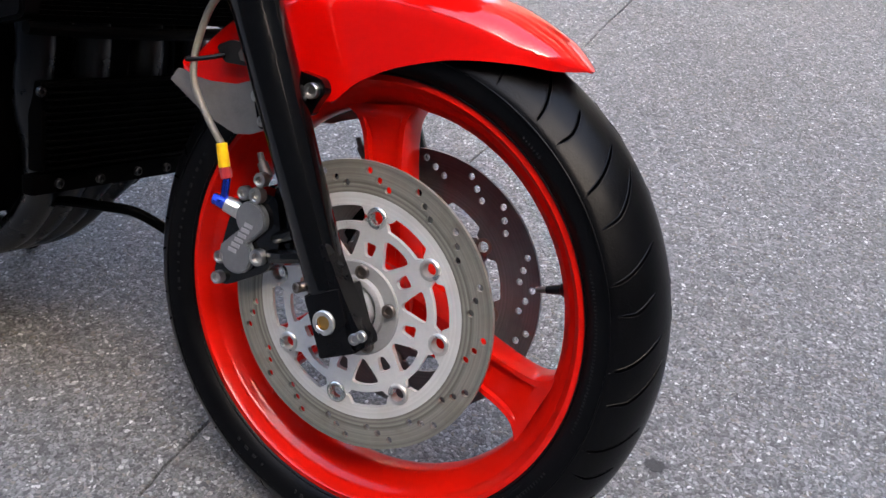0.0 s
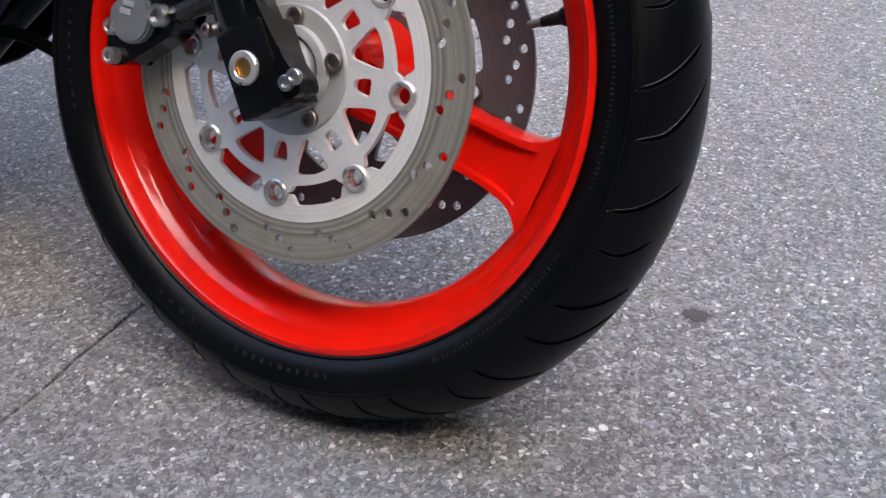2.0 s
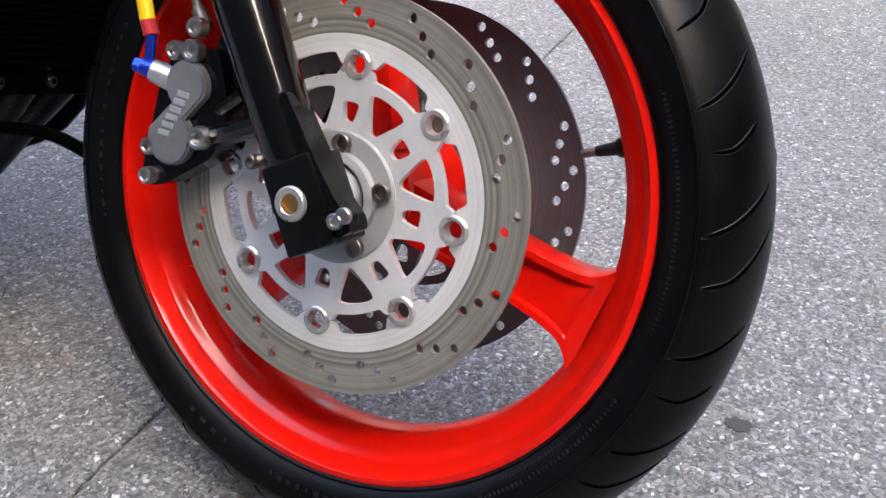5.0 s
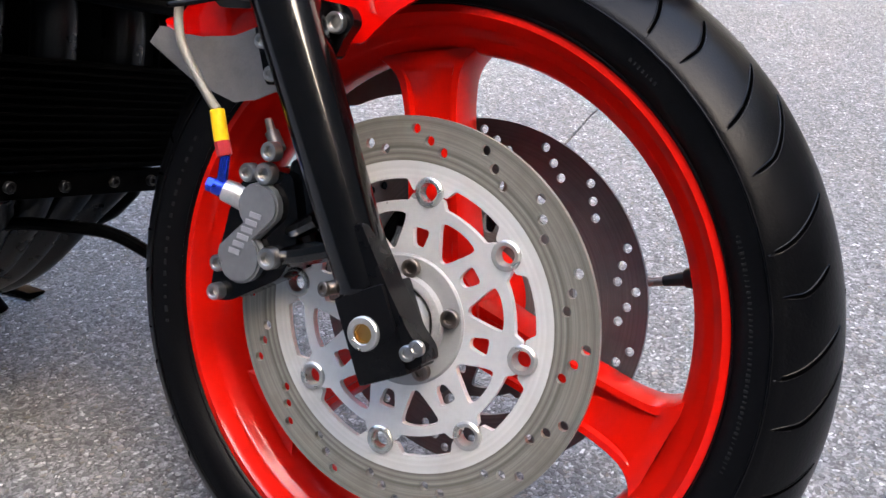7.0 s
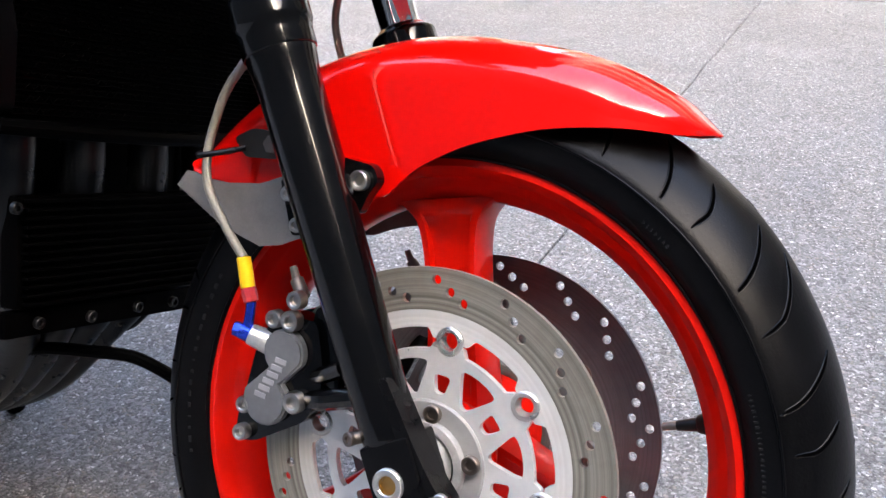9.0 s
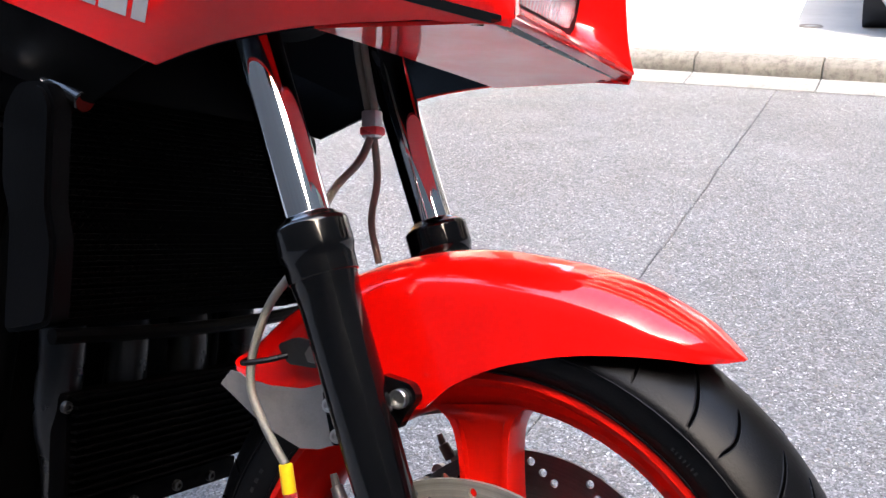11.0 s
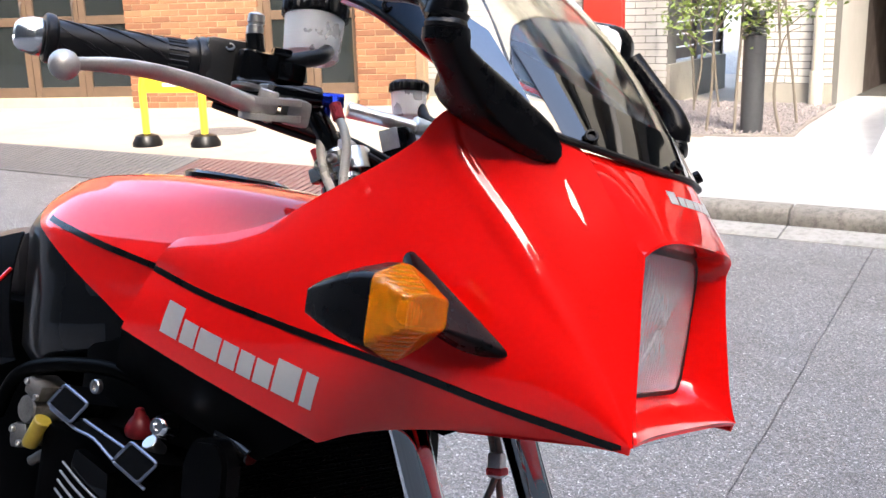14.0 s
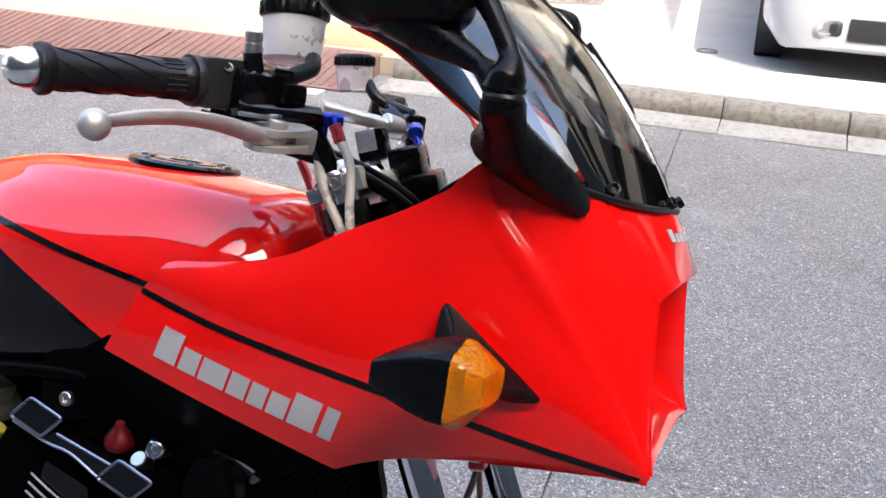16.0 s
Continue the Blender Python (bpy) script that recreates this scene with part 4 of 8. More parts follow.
# tyre with laid-on tread grooves, sidewall bands and marks
bm = bmesh.new()
side = [(0.2305, 0.0475), (0.236, 0.0525), (0.242, 0.0572), (0.249, 0.0598), (0.256, 0.0608), (0.262, 0.0604)]
crown = []
cr, cc = 0.0672, 0.298 - 0.0672
for k in range(1, 15):
    a = radians(62.5 * (1 - k / 14))
    crown.append((cc + cr * math.cos(a) * 1.0, cr * math.sin(a)))
halfp = side + [(r, y) for r, y in crown]
profile = [(r, -y) for r, y in halfp] + [(r, y) for r, y in reversed(halfp[:-1])] + [(0.2265, 0.043), (0.222, 0.02), (0.222, -0.02), (0.2265, -0.043)]
lathe_y(bm, profile, 160, close=True)
tyre = bit("tyre", bm, TYRE, "worn black road tyre with curved tread grooves", wheel)


def crown_point(y, deg, lift=0.0):
    r = cc + math.sqrt(max(1e-6, cr * cr - y * y)) + lift if abs(y) < 0.0597 else 0.262 + lift
    return Vector((r * math.cos(radians(deg)), y, r * math.sin(radians(deg))))


def groove(points, w):
    """A tread groove: black strip painted as its shade between two rounded lips of rubber."""
    b = bmesh.new()
    run = catmull([Vector((y, d, 0)) for y, d in points], 5)
    rows = []
    for i, p in enumerate(run):
        t = (run[min(i + 1, len(run) - 1)] - run[max(i - 1, 0)])
        t = Vector((t.x, t.y * 0.0051, 0)).normalized()
        n_ = Vector((-t.y, t.x, 0))
        taper = min(1.0, i / 3 + 0.3, (len(run) - 1 - i) / 3 + 0.3)
        ww = w * taper
        row = []
        for s, lift in ((-1.9, -0.0004), (-1.35, 0.0005), (-1.0, 0.0004), (-0.8, 0.0001), (0.8, 0.0001), (1.0, 0.0004), (1.35, 0.0005), (1.9, -0.0004)):
            row.append(crown_point(p.x + n_.x * ww * s, p.y + n_.y * ww * s / 0.0051, lift))
        rows.append(row)
    add_grid(b, rows)
    b.faces.ensure_lookup_table()
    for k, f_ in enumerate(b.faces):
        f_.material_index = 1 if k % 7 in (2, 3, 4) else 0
    return b


# glossless black stands for the shade down in the grooves; nothing is cut
GROOVE_SHADE = plain("groove_shade_black", (0.0006, 0.0006, 0.0006), 0.8, spec=0.0)
# ten repeats round the tyre: two long grooves and two hooked ones on each side
patterns = (
    [(-0.0175, 10.8), (-0.036, 7.6), (-0.05, 5.3), (-0.0605, 4.0)],
    [(-0.009, 5.8), (-0.028, 1.5), (-0.0415, -1.4), (-0.047, -2.2), (-0.0575, -3.1)],
    [(-0.0175, 28.0), (-0.036, 25.0), (-0.05, 22.8), (-0.0605, 21.7)],
    [(-0.026, 18.9), (-0.0365, 17.1), (-0.047, 15.7), (-0.0572, 15.7)],
)
for k in range(10):
    for flip in (1, -1):
        for pts in patterns:
            bit("tread_groove", groove([(y * flip, 36 * k + (0 if flip > 0 else 9.0) + d) for y, d in pts], 0.0012), [TYRE, GROOVE_SHADE], parent=tyre)
# unreadable raised sidewall writing, as plain bars
MARK = plain("sidewall_relief", (0.009, 0.009, 0.009), 0.4, spec=0.3)


def sidewall_bars(b, a0, a1, r, size, step, seed):
    rr = random.Random(seed)
    a = a0
    while a < a1:
        w = step * rr.uniform(0.14, 0.55)
        y = -float(np.interp(r, [s_[0] for s_ in side], [s_[1] for s_ in side]))
        add_box(b, (size * rr.uniform(0.5, 0.85), 0.0009, r * radians(w)), Matrix.Rotation(-radians(a), 4, "Y") @ Matrix.Translation((r, y, 0)))
        a += step


writing = bmesh.new()
sidewall_bars(writing, -101, -80, 0.2475, 0.0085, 2.1, 1)
sidewall_bars(writing, -122, -110, 0.2475, 0.0085, 3.1, 7)
sidewall_bars(writing, -56, -24, 0.2465, 0.0052, 0.95, 2)
sidewall_bars(writing, -50, -32, 0.2395, 0.0032, 0.7, 3)
sidewall_bars(writing, -12, 26, 0.246, 0.0048, 0.85, 4)
sidewall_bars(writing, 156, 196, 0.2465, 0.0045, 2.4, 5)
sidewall_bars(writing, 52, 58, 0.2465, 0.0045, 0.9, 6)
marks = bit("sidewall_writing", writing, MARK, "raised black writing too worn to read", tyre, False)
marks["kind"] = "stuff"
bm = bmesh.new()
for r, y in ((0.2335, -0.0512), (0.2595, -0.0612)):
    add_tube(bm, [(r * math.cos(2 * math.pi * k / 96), y, r * math.sin(2 * math.pi * k / 96)) for k in range(97)], 0.0009, 6, 1)
bit("sidewall_rib", bm, TYRE, parent=tyre)

# brake discs
BUTTON = plain("dull_button_steel", (0.5, 0.49, 0.46), 0.28, 0.75, bump=0.05, dust=0.15)
BUTTON_R, B0 = 0.0968, 86.0


def disc(y, facing, steel, ring, tag):
    """A floating disc: drilled rotor, inner ring, eight-armed carrier and eight buttons."""
    b = bmesh.new()
    holes = []
    inner = []
    for k in range(480):
        a = 360 * k / 480
        d = abs((a - B0 + 22.5) % 45 - 22.5)
        w = radians(d) * BUTTON_R
        t = min(1.0, max(0.0, (d - 8.0) / 3.5))
        t = t * t * (3 - 2 * t)
        notch = BUTTON_R + math.sqrt(max(0.0, 0.0078 ** 2 - w * w)) if w < 0.0078 else 0.0
        inner.append(polar(max(notch, 0.0965 + 0.0078 * t), a))
    groups = [c - 45 * k for k in range(8) for c in (89.5, 66.0)] if facing < 0 else [66.8, 47.3, 23.0, 8.6, -11.2, -32, -53, -77, -98, -122, -143, -167, 171, 148, 127, 90]
    for k, c in enumerate(groups):
        for da, r in ((5.1, 0.1408), (0.0, 0.133), (-5.3, 0.1268)):
            holes.append(circle(*polar(r, c + da), 0.0038, 12))
    outer = [polar(0.150, 360 * k / 144) for k in range(144)]
    mid = [polar(0.1175, 360 * k / 144) for k in range(144)]
    add_plate(b, outer, [mid] + holes, y - 0.0022, y + 0.0022)
    rotor = bit("brake_disc", b, steel, tag, wheel)
    b = bmesh.new()
    add_plate(b, [polar(0.11745, 360 * k / 144) for k in range(144)], [inner], y - 0.0023, y + 0.0023)
    bit("rotor_edge", b, ring, parent=wheel)
    # carrier
    b = bmesh.new()
    outline, windows = [], []
    for k in range(480):
        a = 360 * k / 480
        d = abs((a - B0 + 22.5) % 45 - 22.5)
        w = radians(d) * BUTTON_R
        notch = BUTTON_R - math.sqrt(max(0.0, 0.0078 ** 2 - w * w)) if w < 0.0078 else 1.0
        t = min(1.0, max(0.0, (d - 7.0) / 3.5))
        outline.append(polar(min(notch, 0.0945 - 0.006 * t * t * (3 - 2 * t)), a))
    for k in range(8):
        a = B0 - 45 * k
        windows.append(rounded([polar(0.0555, a - 4.2), polar(0.0555, a + 4.2), polar(0.0705, a + 6.0), polar(0.0705, a - 6.0)], 0.004, 3))
        c = a - 22.5
        big = [polar(0.0535, c - 2.6), polar(0.0535, c + 2.6), polar(0.0715, c + 10.5), polar(0.0795, c + 12.0), polar(0.0808, c + 6), polar(0.081, c), polar(0.0808, c - 6), polar(0.0795, c - 12.0), polar(0.0715, c - 10.5)]
        windows.append(rounded(big, 0.003, 2))
    yc = y + facing * 0.001
    add_plate(b, outline, [circle(0, 0, 0.028, 32)] + windows, yc - 0.0028, yc + 0.0028)
    # the far carrier and flange take the same shade-darkened steel
    carrier = bit("disc_carrier", b, CARRIER if ring is ROTOR_RING else ROTOR_SHADED, "bright alloy disc carrier with cut-out windows", wheel)
    # raised centre flange
    b = bmesh.new()
    lathe_y(b, [(0.0285, yc), (0.0285, yc + facing * 0.0046), (0.048, yc + facing * 0.0044), (0.0496, yc + facing * 0.0032), (0.05, yc)], 64, close=True)
    bit("centre_flange", b, FLANGE if ring is ROTOR_RING else ROTOR_SHADED, parent=wheel)
    for k in range(8):
        x, z = polar(BUTTON_R, B0 - 45 * k)
        b = bmesh.new()
        h = facing
        lathe_y(b, [(0.0062, y - h * 0.0035), (0.0062, y + h * 0.003), (0.0074, y + h * 0.0056), (0.0098, y + h * 0.0056), (0.0112, y + h * 0.0044), (0.0113, y + h * 0.0026), (0.0097, y + h * 0.0024), (0.0097, y - h * 0.0035)], 22, x, z, True)
        bit("disc_button", b, BUTTON if ring is ROTOR_RING else DARK_STEEL, parent=wheel)
    for k in range(5):
        x, z = polar(0.0402, 14.5 + 72 * k)
        b = bmesh.new()
        add_bolt(b, (x, yc + facing * 0.005, z), (0, facing, 0), 0.0072, 0.0045)
        bit("disc_bolt", b, DARK_STEEL, parent=wheel)


disc(-0.0725, -1, ROTOR, ROTOR_RING, "drilled steel brake disc with fine scoring")
disc(0.05, 1, ROTOR_SHADED, ROTOR_SHADED, "drilled brake disc on the far side, its shade put into darker steel")

# axle, spacers and the gearbox ring between hub and fork
bm = bmesh.new()
lathe_y(bm, [(0.027, -0.0725), (0.0348, -0.0725), (0.0348, -0.0815), (0.0335, -0.0835), (0.0285, -0.0845), (0.027, -0.0835)], 48, close=True)
lathe_y(bm, [(0.0185, -0.0725), (0.0242, -0.0725), (0.0242, -0.088), (0.0232, -0.0895), (0.0185, -0.0895)], 40, close=True)
bit("axle_collar", bm, GREY_SEAL, "stained grey alloy collar on the axle", wheel)
# black ring added to stand for the dark gap between collar and clamp
bm = bmesh.new()
lathe_y(bm, [(0.012, -0.0725), (0.0272, -0.0725), (0.0272, -0.079), (0.0182, -0.0792), (0.0178, -0.098), (0.012, -0.098)], 40, close=True)
bit("collar_gap_ring", bm, BLACK_RUBBER, parent=wheel)
bm = bmesh.new()
lathe_y(bm, [(0, -0.1), (0.01, -0.1), (0.01, 0.13), (0, 0.13)], 24)
lathe_y(bm, [(0.012, 0.0735), (0.026, 0.0735), (0.026, 0.1), (0.012, 0.1)], 32, close=True)
bit("axle", bm, STEEL, parent=wheel)

# fork legs
RAKE = Vector((-0.4509, 0, 0.8926))
FOOT = Vector((0.005, -0.119, 0.0))


def along(d, side=-1, off=(0, 0, 0)):
    """A point d metres up the fork leg's axis."""
    p = FOOT + RAKE * d + Vector(off)
    return Vector((p.x, p.y if side < 0 else 0.094 - (p.y - FOOT.y), p.z))


FB = basis(RAKE)


def fork_leg(side):
    M = Matrix.Translation(along(0, side)) @ FB
    b = bmesh.new()
    add_lathe(b, [(0, 0.03), (0.0205, 0.03), (0.0212, 0.0315), (0.0215, 0.034), (0.0215, 0.05), (0.0225, 0.12), (0.0242, 0.24), (0.0247, 0.295), (0.025, 0.304), (0.0258, 0.313), (0.0268, 0.321), (0.0271, 0.3255), (0.0271, 0.329), (0, 0.329)], M, 40)
    leg = bit("fork_leg", b, BLACK_SATIN, "black fork slider with a chrome inner tube")
    b = bmesh.new()
    add_lathe(b, [(0.0205, 0.325), (0.0278, 0.3255), (0.0284, 0.326), (0.0286, 0.3268), (0.0288, 0.338), (0.0292, 0.3425), (0.0305, 0.3455), (0.0311, 0.3475), (0.0312, 0.3495), (0.0312, 0.3655), (0.0311, 0.3672), (0.0305, 0.3688), (0.0292, 0.3702), (0.0278, 0.3712), (0.0255, 0.3725), (0.0235, 0.375), (0.0212, 0.3765), (0.0205, 0.3765)], M, 40, True)
    bit("dust_seal", b, BLACK_SATIN, "black rubber dust seal", leg)
    b = bmesh.new()
    add_lathe(b, [(0, 0.37), (0.0197, 0.37), (0.0197, 0.8), (0.017, 0.803), (0, 0.803)], M, 40)
    bit("inner_tube", b, CHROME, "mirror bright chrome inner tube", leg)
    # axle clamp block under the leg
    s = side
    b = bmesh.new()
    C = Matrix.Translation((0.006, s * 0.1185 if s < 0 else 0.0975, 0.001)) @ Matrix.Rotation(radians(-26.8), 4, "Y")
    add_box(b, (0.041, 0.042, 0.064), C @ Matrix.Translation((0.002, 0, -0.001)), 0.003)
    lug = bmesh.new()
    add_plate(lug, rounded([(0.012, 0.075), (0.0185, 0.074), (0.0245, 0.025), (0.03, -0.004), (0.0355, -0.02), (0.034, -0.029), (0.012, -0.031)], 0.003, 3), [], s * -0.006, s * 0.0178)
    bmesh.ops.transform(lug, matrix=C, verts=lug.verts)
    me_ = bpy.data.meshes.new("lug")
    lug.to_mesh(me_)
    lug.free()
    b.from_mesh(me_)
    bpy.data.meshes.remove(me_)
    clamp = bit("axle_clamp", b, BLACK_PLASTIC, "black axle clamp", leg)
    for dx, dz in ((0.0262, -0.0188), (0.0342, -0.0172)):
        b = bmesh.new()
        add_bolt(b, C @ Vector((dx, s * 0.0178, dz)), C.to_3x3() @ Vector((0, s, 0)), 0.0057, 0.004)
        bit("clamp_bolt", b, STEEL, parent=leg)
    b = bmesh.new()
    m = Matrix.Translation((0.004, s * 0.1385 if s < 0 else 0.1175, 0.002)) @ basis((0, s, 0))
    add_lathe(b, [(0.0068, 0.0), (0.0122, 0.0), (0.0122, 0.0035), (0.0112, 0.0045), (0.0076, 0.0045), (0.0068, 0.0035)], m, 32, True)
    bit("axle_nut", b, BUTTON, "worn steel axle end", leg)
    b = bmesh.new()
    add_lathe(b, [(0, -0.004), (0.0079, -0.004), (0.0079, 0.0036), (0.0064, 0.0036), (0.0064, 0.0016), (0, 0.0016)], m, 6)
    bit("axle_socket", b, GOLD, "gold coloured hexagon socket", leg)
    b = bmesh.new()
    p = along(0.03, side, (-0.018, s * 0.004, 0.0))
    add_rod(b, p, p + Vector((-0.008, s * 0.01, -0.003)), 0.0055, 0.005, 14)
    add_bolt(b, p + Vector((-0.008, s * 0.01, -0.003)), (-0.3, s, 0), 0.0054, 0.004)
    bit("drain_screw", b, DARK_STEEL, parent=leg)
    return leg


leg_right = fork_leg(-1)
leg_left = fork_leg(1)
# mudguard lug on the right leg with its socket screw
for s, leg in ((-1, leg_right), (1, leg_left)):
    bm = bmesh.new()
    lug = [(-0.093, 0.222), (-0.062, 0.219), (-0.056, 0.208), (-0.064, 0.196), (-0.07, 0.18), (-0.088, 0.184)]
    add_plate(bm, rounded(lug, 0.006), [], s * 0.101, s * 0.09)
    bit("mudguard_lug", bm, BLACK_SATIN, parent=leg)
    bm = bmesh.new()
    add_bolt(bm, (-0.0705, s * 0.101, 0.2065), (0, s, 0), 0.0078, 0.006)
    bit("lug_screw", bm, STEEL, parent=leg)

# right brake caliper
def caliper(side, detail=True):
    s = side
    b = bmesh.new()
    outline = [(-0.128, 0.094), (-0.093, 0.094), (-0.084, 0.062), (-0.083, 0.04), (-0.094, 0.014), (-0.14, -0.014), (-0.158, -0.016), (-0.158, 0.004), (-0.152, 0.03), (-0.147, 0.06), (-0.14, 0.078)]
    add_plate(b, rounded(outline, 0.007), [], s * 0.104, s * 0.078)
    add_plate(b, rounded([(x * 1.0, z) for x, z in outline], 0.007), [], s * 0.068, s * 0.05)
    box_between(b, (-0.156, min(s * 0.08, s * 0.066), 0.012), (-0.146, max(s * 0.08, s * 0.066), 0.07), 0.002)
    body = bit("brake_caliper", b, BLACK_SATIN, "black four piston brake caliper with a grey cover")
    b = bmesh.new()
    path = []
    for k in range(15):
        a = radians(-35 + 250 * k / 14)
        path.append((-0.116 + 0.0185 * math.cos(a + 0.25), 0.0655 + 0.0185 * math.sin(a + 0.25)))
    low = []
    for k in range(15):
        a = radians(150 + 245 * k / 14)
        low.append((-0.129 + 0.0205 * math.cos(a + 0.25), 0.0245 + 0.0205 * math.sin(a + 0.25)))
    add_plate(b, path + low, [], s * 0.1045, s * 0.1125)
    bmesh.ops.bevel(b, geom=[e for e in b.edges if all(abs(v.co.y - s * 0.1125) < 1e-5 for v in e.verts) and len({f.normal.y > 0.5 or f.normal.y < -0.5 for f in e.link_faces}) > 1], offset=0.0018, segments=2, affect="EDGES")
    cover = bit("caliper_cover", b, GREY_CAST, "grey painted two lobed cover", body)
    if detail:
        for k in range(6):
            b = bmesh.new()
            c = Vector((-0.1325, s * 0.1128, 0.0285)) + Vector((0.0033, 0, 0.0062)) * k * 0.98
            add_box(b, (0.0105, 0.0012, 0.0042), Matrix.Translation(c) @ Matrix.Rotation(radians(6), 4, "Y"), 0.0004)
            bit("cover_relief", b, GREY_LETTER, parent=body, smooth=False)
    for x, z, r in ((-0.129, 0.0895, 0.0072), (-0.1135, 0.091, 0.0085), (-0.111, 0.108, 0.0075), (-0.103, 0.0285, 0.0088), (-0.149, 0.0155, 0.0068), (-0.1495, -0.0075, 0.0068)):
        b = bmesh.new()
        add_bolt(b, (x, s * 0.1035, z), (0, s, 0), r, 0.009)
        bit("caliper_bolt", b, STEEL, parent=body)
    # bleed nipple
    b = bmesh.new()
    add_rod(b, (-0.113, s * 0.096, 0.108), (-0.123, s * 0.094, 0.121), 0.006, 0.0055, 12)
    add_rod(b, (-0.123, s * 0.094, 0.121), (-0.128, s * 0.093, 0.13), 0.0036, 0.003, 10)
    bit("bleed_nipple", b, DARK_STEEL, parent=body)
    # arms to the fork leg
    b = bmesh.new()
    add_tube(b, [(-0.098, s * 0.097, 0.03), (-0.075, s * 0.105, 0.037), (-0.045, s * 0.112, 0.048)], 0.0085, 10, 3)
    add_tube(b, [(-0.098, s * 0.095, 0.048), (-0.08, s * 0.103, 0.056), (-0.06, s * 0.112, 0.067)], 0.007, 10, 3)
    add_plate(b, rounded([(-0.1, 0.105), (-0.062, 0.105), (-0.05, 0.07), (-0.036, 0.04), (-0.1, 0.026)], 0.008), [rounded([(-0.085, 0.04), (-0.06, 0.048), (-0.066, 0.058), (-0.085, 0.052)], 0.003)], s * 0.098, s * 0.089)
    bit("caliper_arm", b, BLACK_SATIN, parent=body)
    return body


cal_right = caliper(-1)
cal_left = caliper(1, False)

# brake hose with coloured fittings
bm = bmesh.new()
add_rod(bm, (-0.152, -0.108, 0.0725), (-0.132, -0.098, 0.066), 0.0085, 0.0105, 18)
hose = bit("brake_hose", bm, ALLOY, "braided brake hose with yellow, red and blue fittings")
bm = bmesh.new()
add_rod(bm, (-0.1595, -0.1105, 0.0745), (-0.151, -0.1075, 0.0722), 0.0066, 0.0072, 12)
add_hex(bm, (-0.1585, -0.1102, 0.0743), (-0.95, -0.3, 0.15), 0.006, 0.006)
add_rod(bm, (-0.154, -0.108, 0.078), (-0.1545, -0.1065, 0.0985), 0.0042, 0.004, 12)
bit("banjo_bolt", bm, BLUE_ANO, "blue anodised banjo fitting", hose)
bm = bmesh.new()
add_rod(bm, (-0.1545, -0.1065, 0.0975), (-0.159, -0.1065, 0.1085), 0.006, 0.0062, 8)
bit("hose_nut", bm, RED_ANO, "red anodised hose nut", hose)
bm = bmesh.new()
add_rod(bm, (-0.159, -0.1065, 0.108), (-0.1665, -0.1065, 0.1315), 0.006, 0.0058, 16)
bit("sleeve", bm, YELLOW_SLEEVE, "yellow plastic sleeve", hose)
bm = bmesh.new()
add_tube(bm, [(-0.1662, -0.1065, 0.131), (-0.178, -0.106, 0.142), (-0.195, -0.105, 0.16), (-0.211, -0.103, 0.181), (-0.216, -0.102, 0.202), (-0.215, -0.1, 0.225), (-0.205, -0.1, 0.258), (-0.19, -0.098, 0.284), (-0.185, -0.08, 0.315), (-0.2, -0.035, 0.355), (-0.198, 0.0, 0.385), (-0.196, 0.012, 0.41)], 0.0037, 12, 6)
bit("hose_line", bm, HOSE, parent=hose)
bm = bmesh.new()
add_tube(bm, [(-0.196, 0.016, 0.41), (-0.19, 0.022, 0.37), (-0.196, 0.03, 0.33), (-0.185, 0.035, 0.292)], 0.0036, 12, 5)
bit("hose_line", bm, HOSE, parent=hose)
bm = bmesh.new()
for dx in (-0.004, 0.004):
    add_tube(bm, [(-0.2 + dx, 0.014, 0.432), (-0.215 + dx, 0.01, 0.48), (-0.225 + dx, 0.0, 0.53), (-0.26 + dx, -0.03, 0.6), (-0.33 + dx, -0.08, 0.66)], 0.0034, 12, 5)
bit("hose_line", bm, HOSE, parent=hose)
bm = bmesh.new()
add_box(bm, (0.016, 0.014, 0.026), Matrix.Translation((-0.198, 0.014, 0.42)) @ pose(0, 0, 0, 0, -8, 0), 0.003)
tee = bit("hose_tee", bm, ALLOY, "polished tee piece with a red band", hose)
bm = bmesh.new()
add_box(bm, (0.0185, 0.0165, 0.008), Matrix.Translation((-0.1965, 0.014, 0.414)) @ pose(0, 0, 0, 0, -8, 0), 0.002)
bit("tee_band", bm, RED_ANO, parent=hose)

# front mudguard: a saddle round the tyre, with a pointed nose, cut away round the fork
def guard_section(theta):
    """Lower edge radius, half width and crown radius of the mudguard at an angle."""
    lower = np.interp(theta, [58.8, 60.5, 62, 66, 73, 79, 85.5, 92, 101, 108, 114, 122, 131, 133.5, 136, 139, 142.5, 143.5], [0.319, 0.311, 0.305, 0.2955, 0.2785, 0.2655, 0.2515, 0.2395, 0.222, 0.205, 0.21, 0.231, 0.243, 0.247, 0.256, 0.268, 0.29, 0.316])
    width = np.interp(theta, [58.8, 60.0, 63, 68, 75, 85, 110, 130, 140, 143.5], [0.006, 0.024, 0.046, 0.06, 0.069, 0.073, 0.0755, 0.075, 0.074, 0.072])
    top = np.interp(theta, [58.8, 65, 75, 90, 105, 125, 143.5], [0.3195, 0.3255, 0.3275, 0.3265, 0.3315, 0.3355, 0.336])
    return float(lower), float(width), float(top)


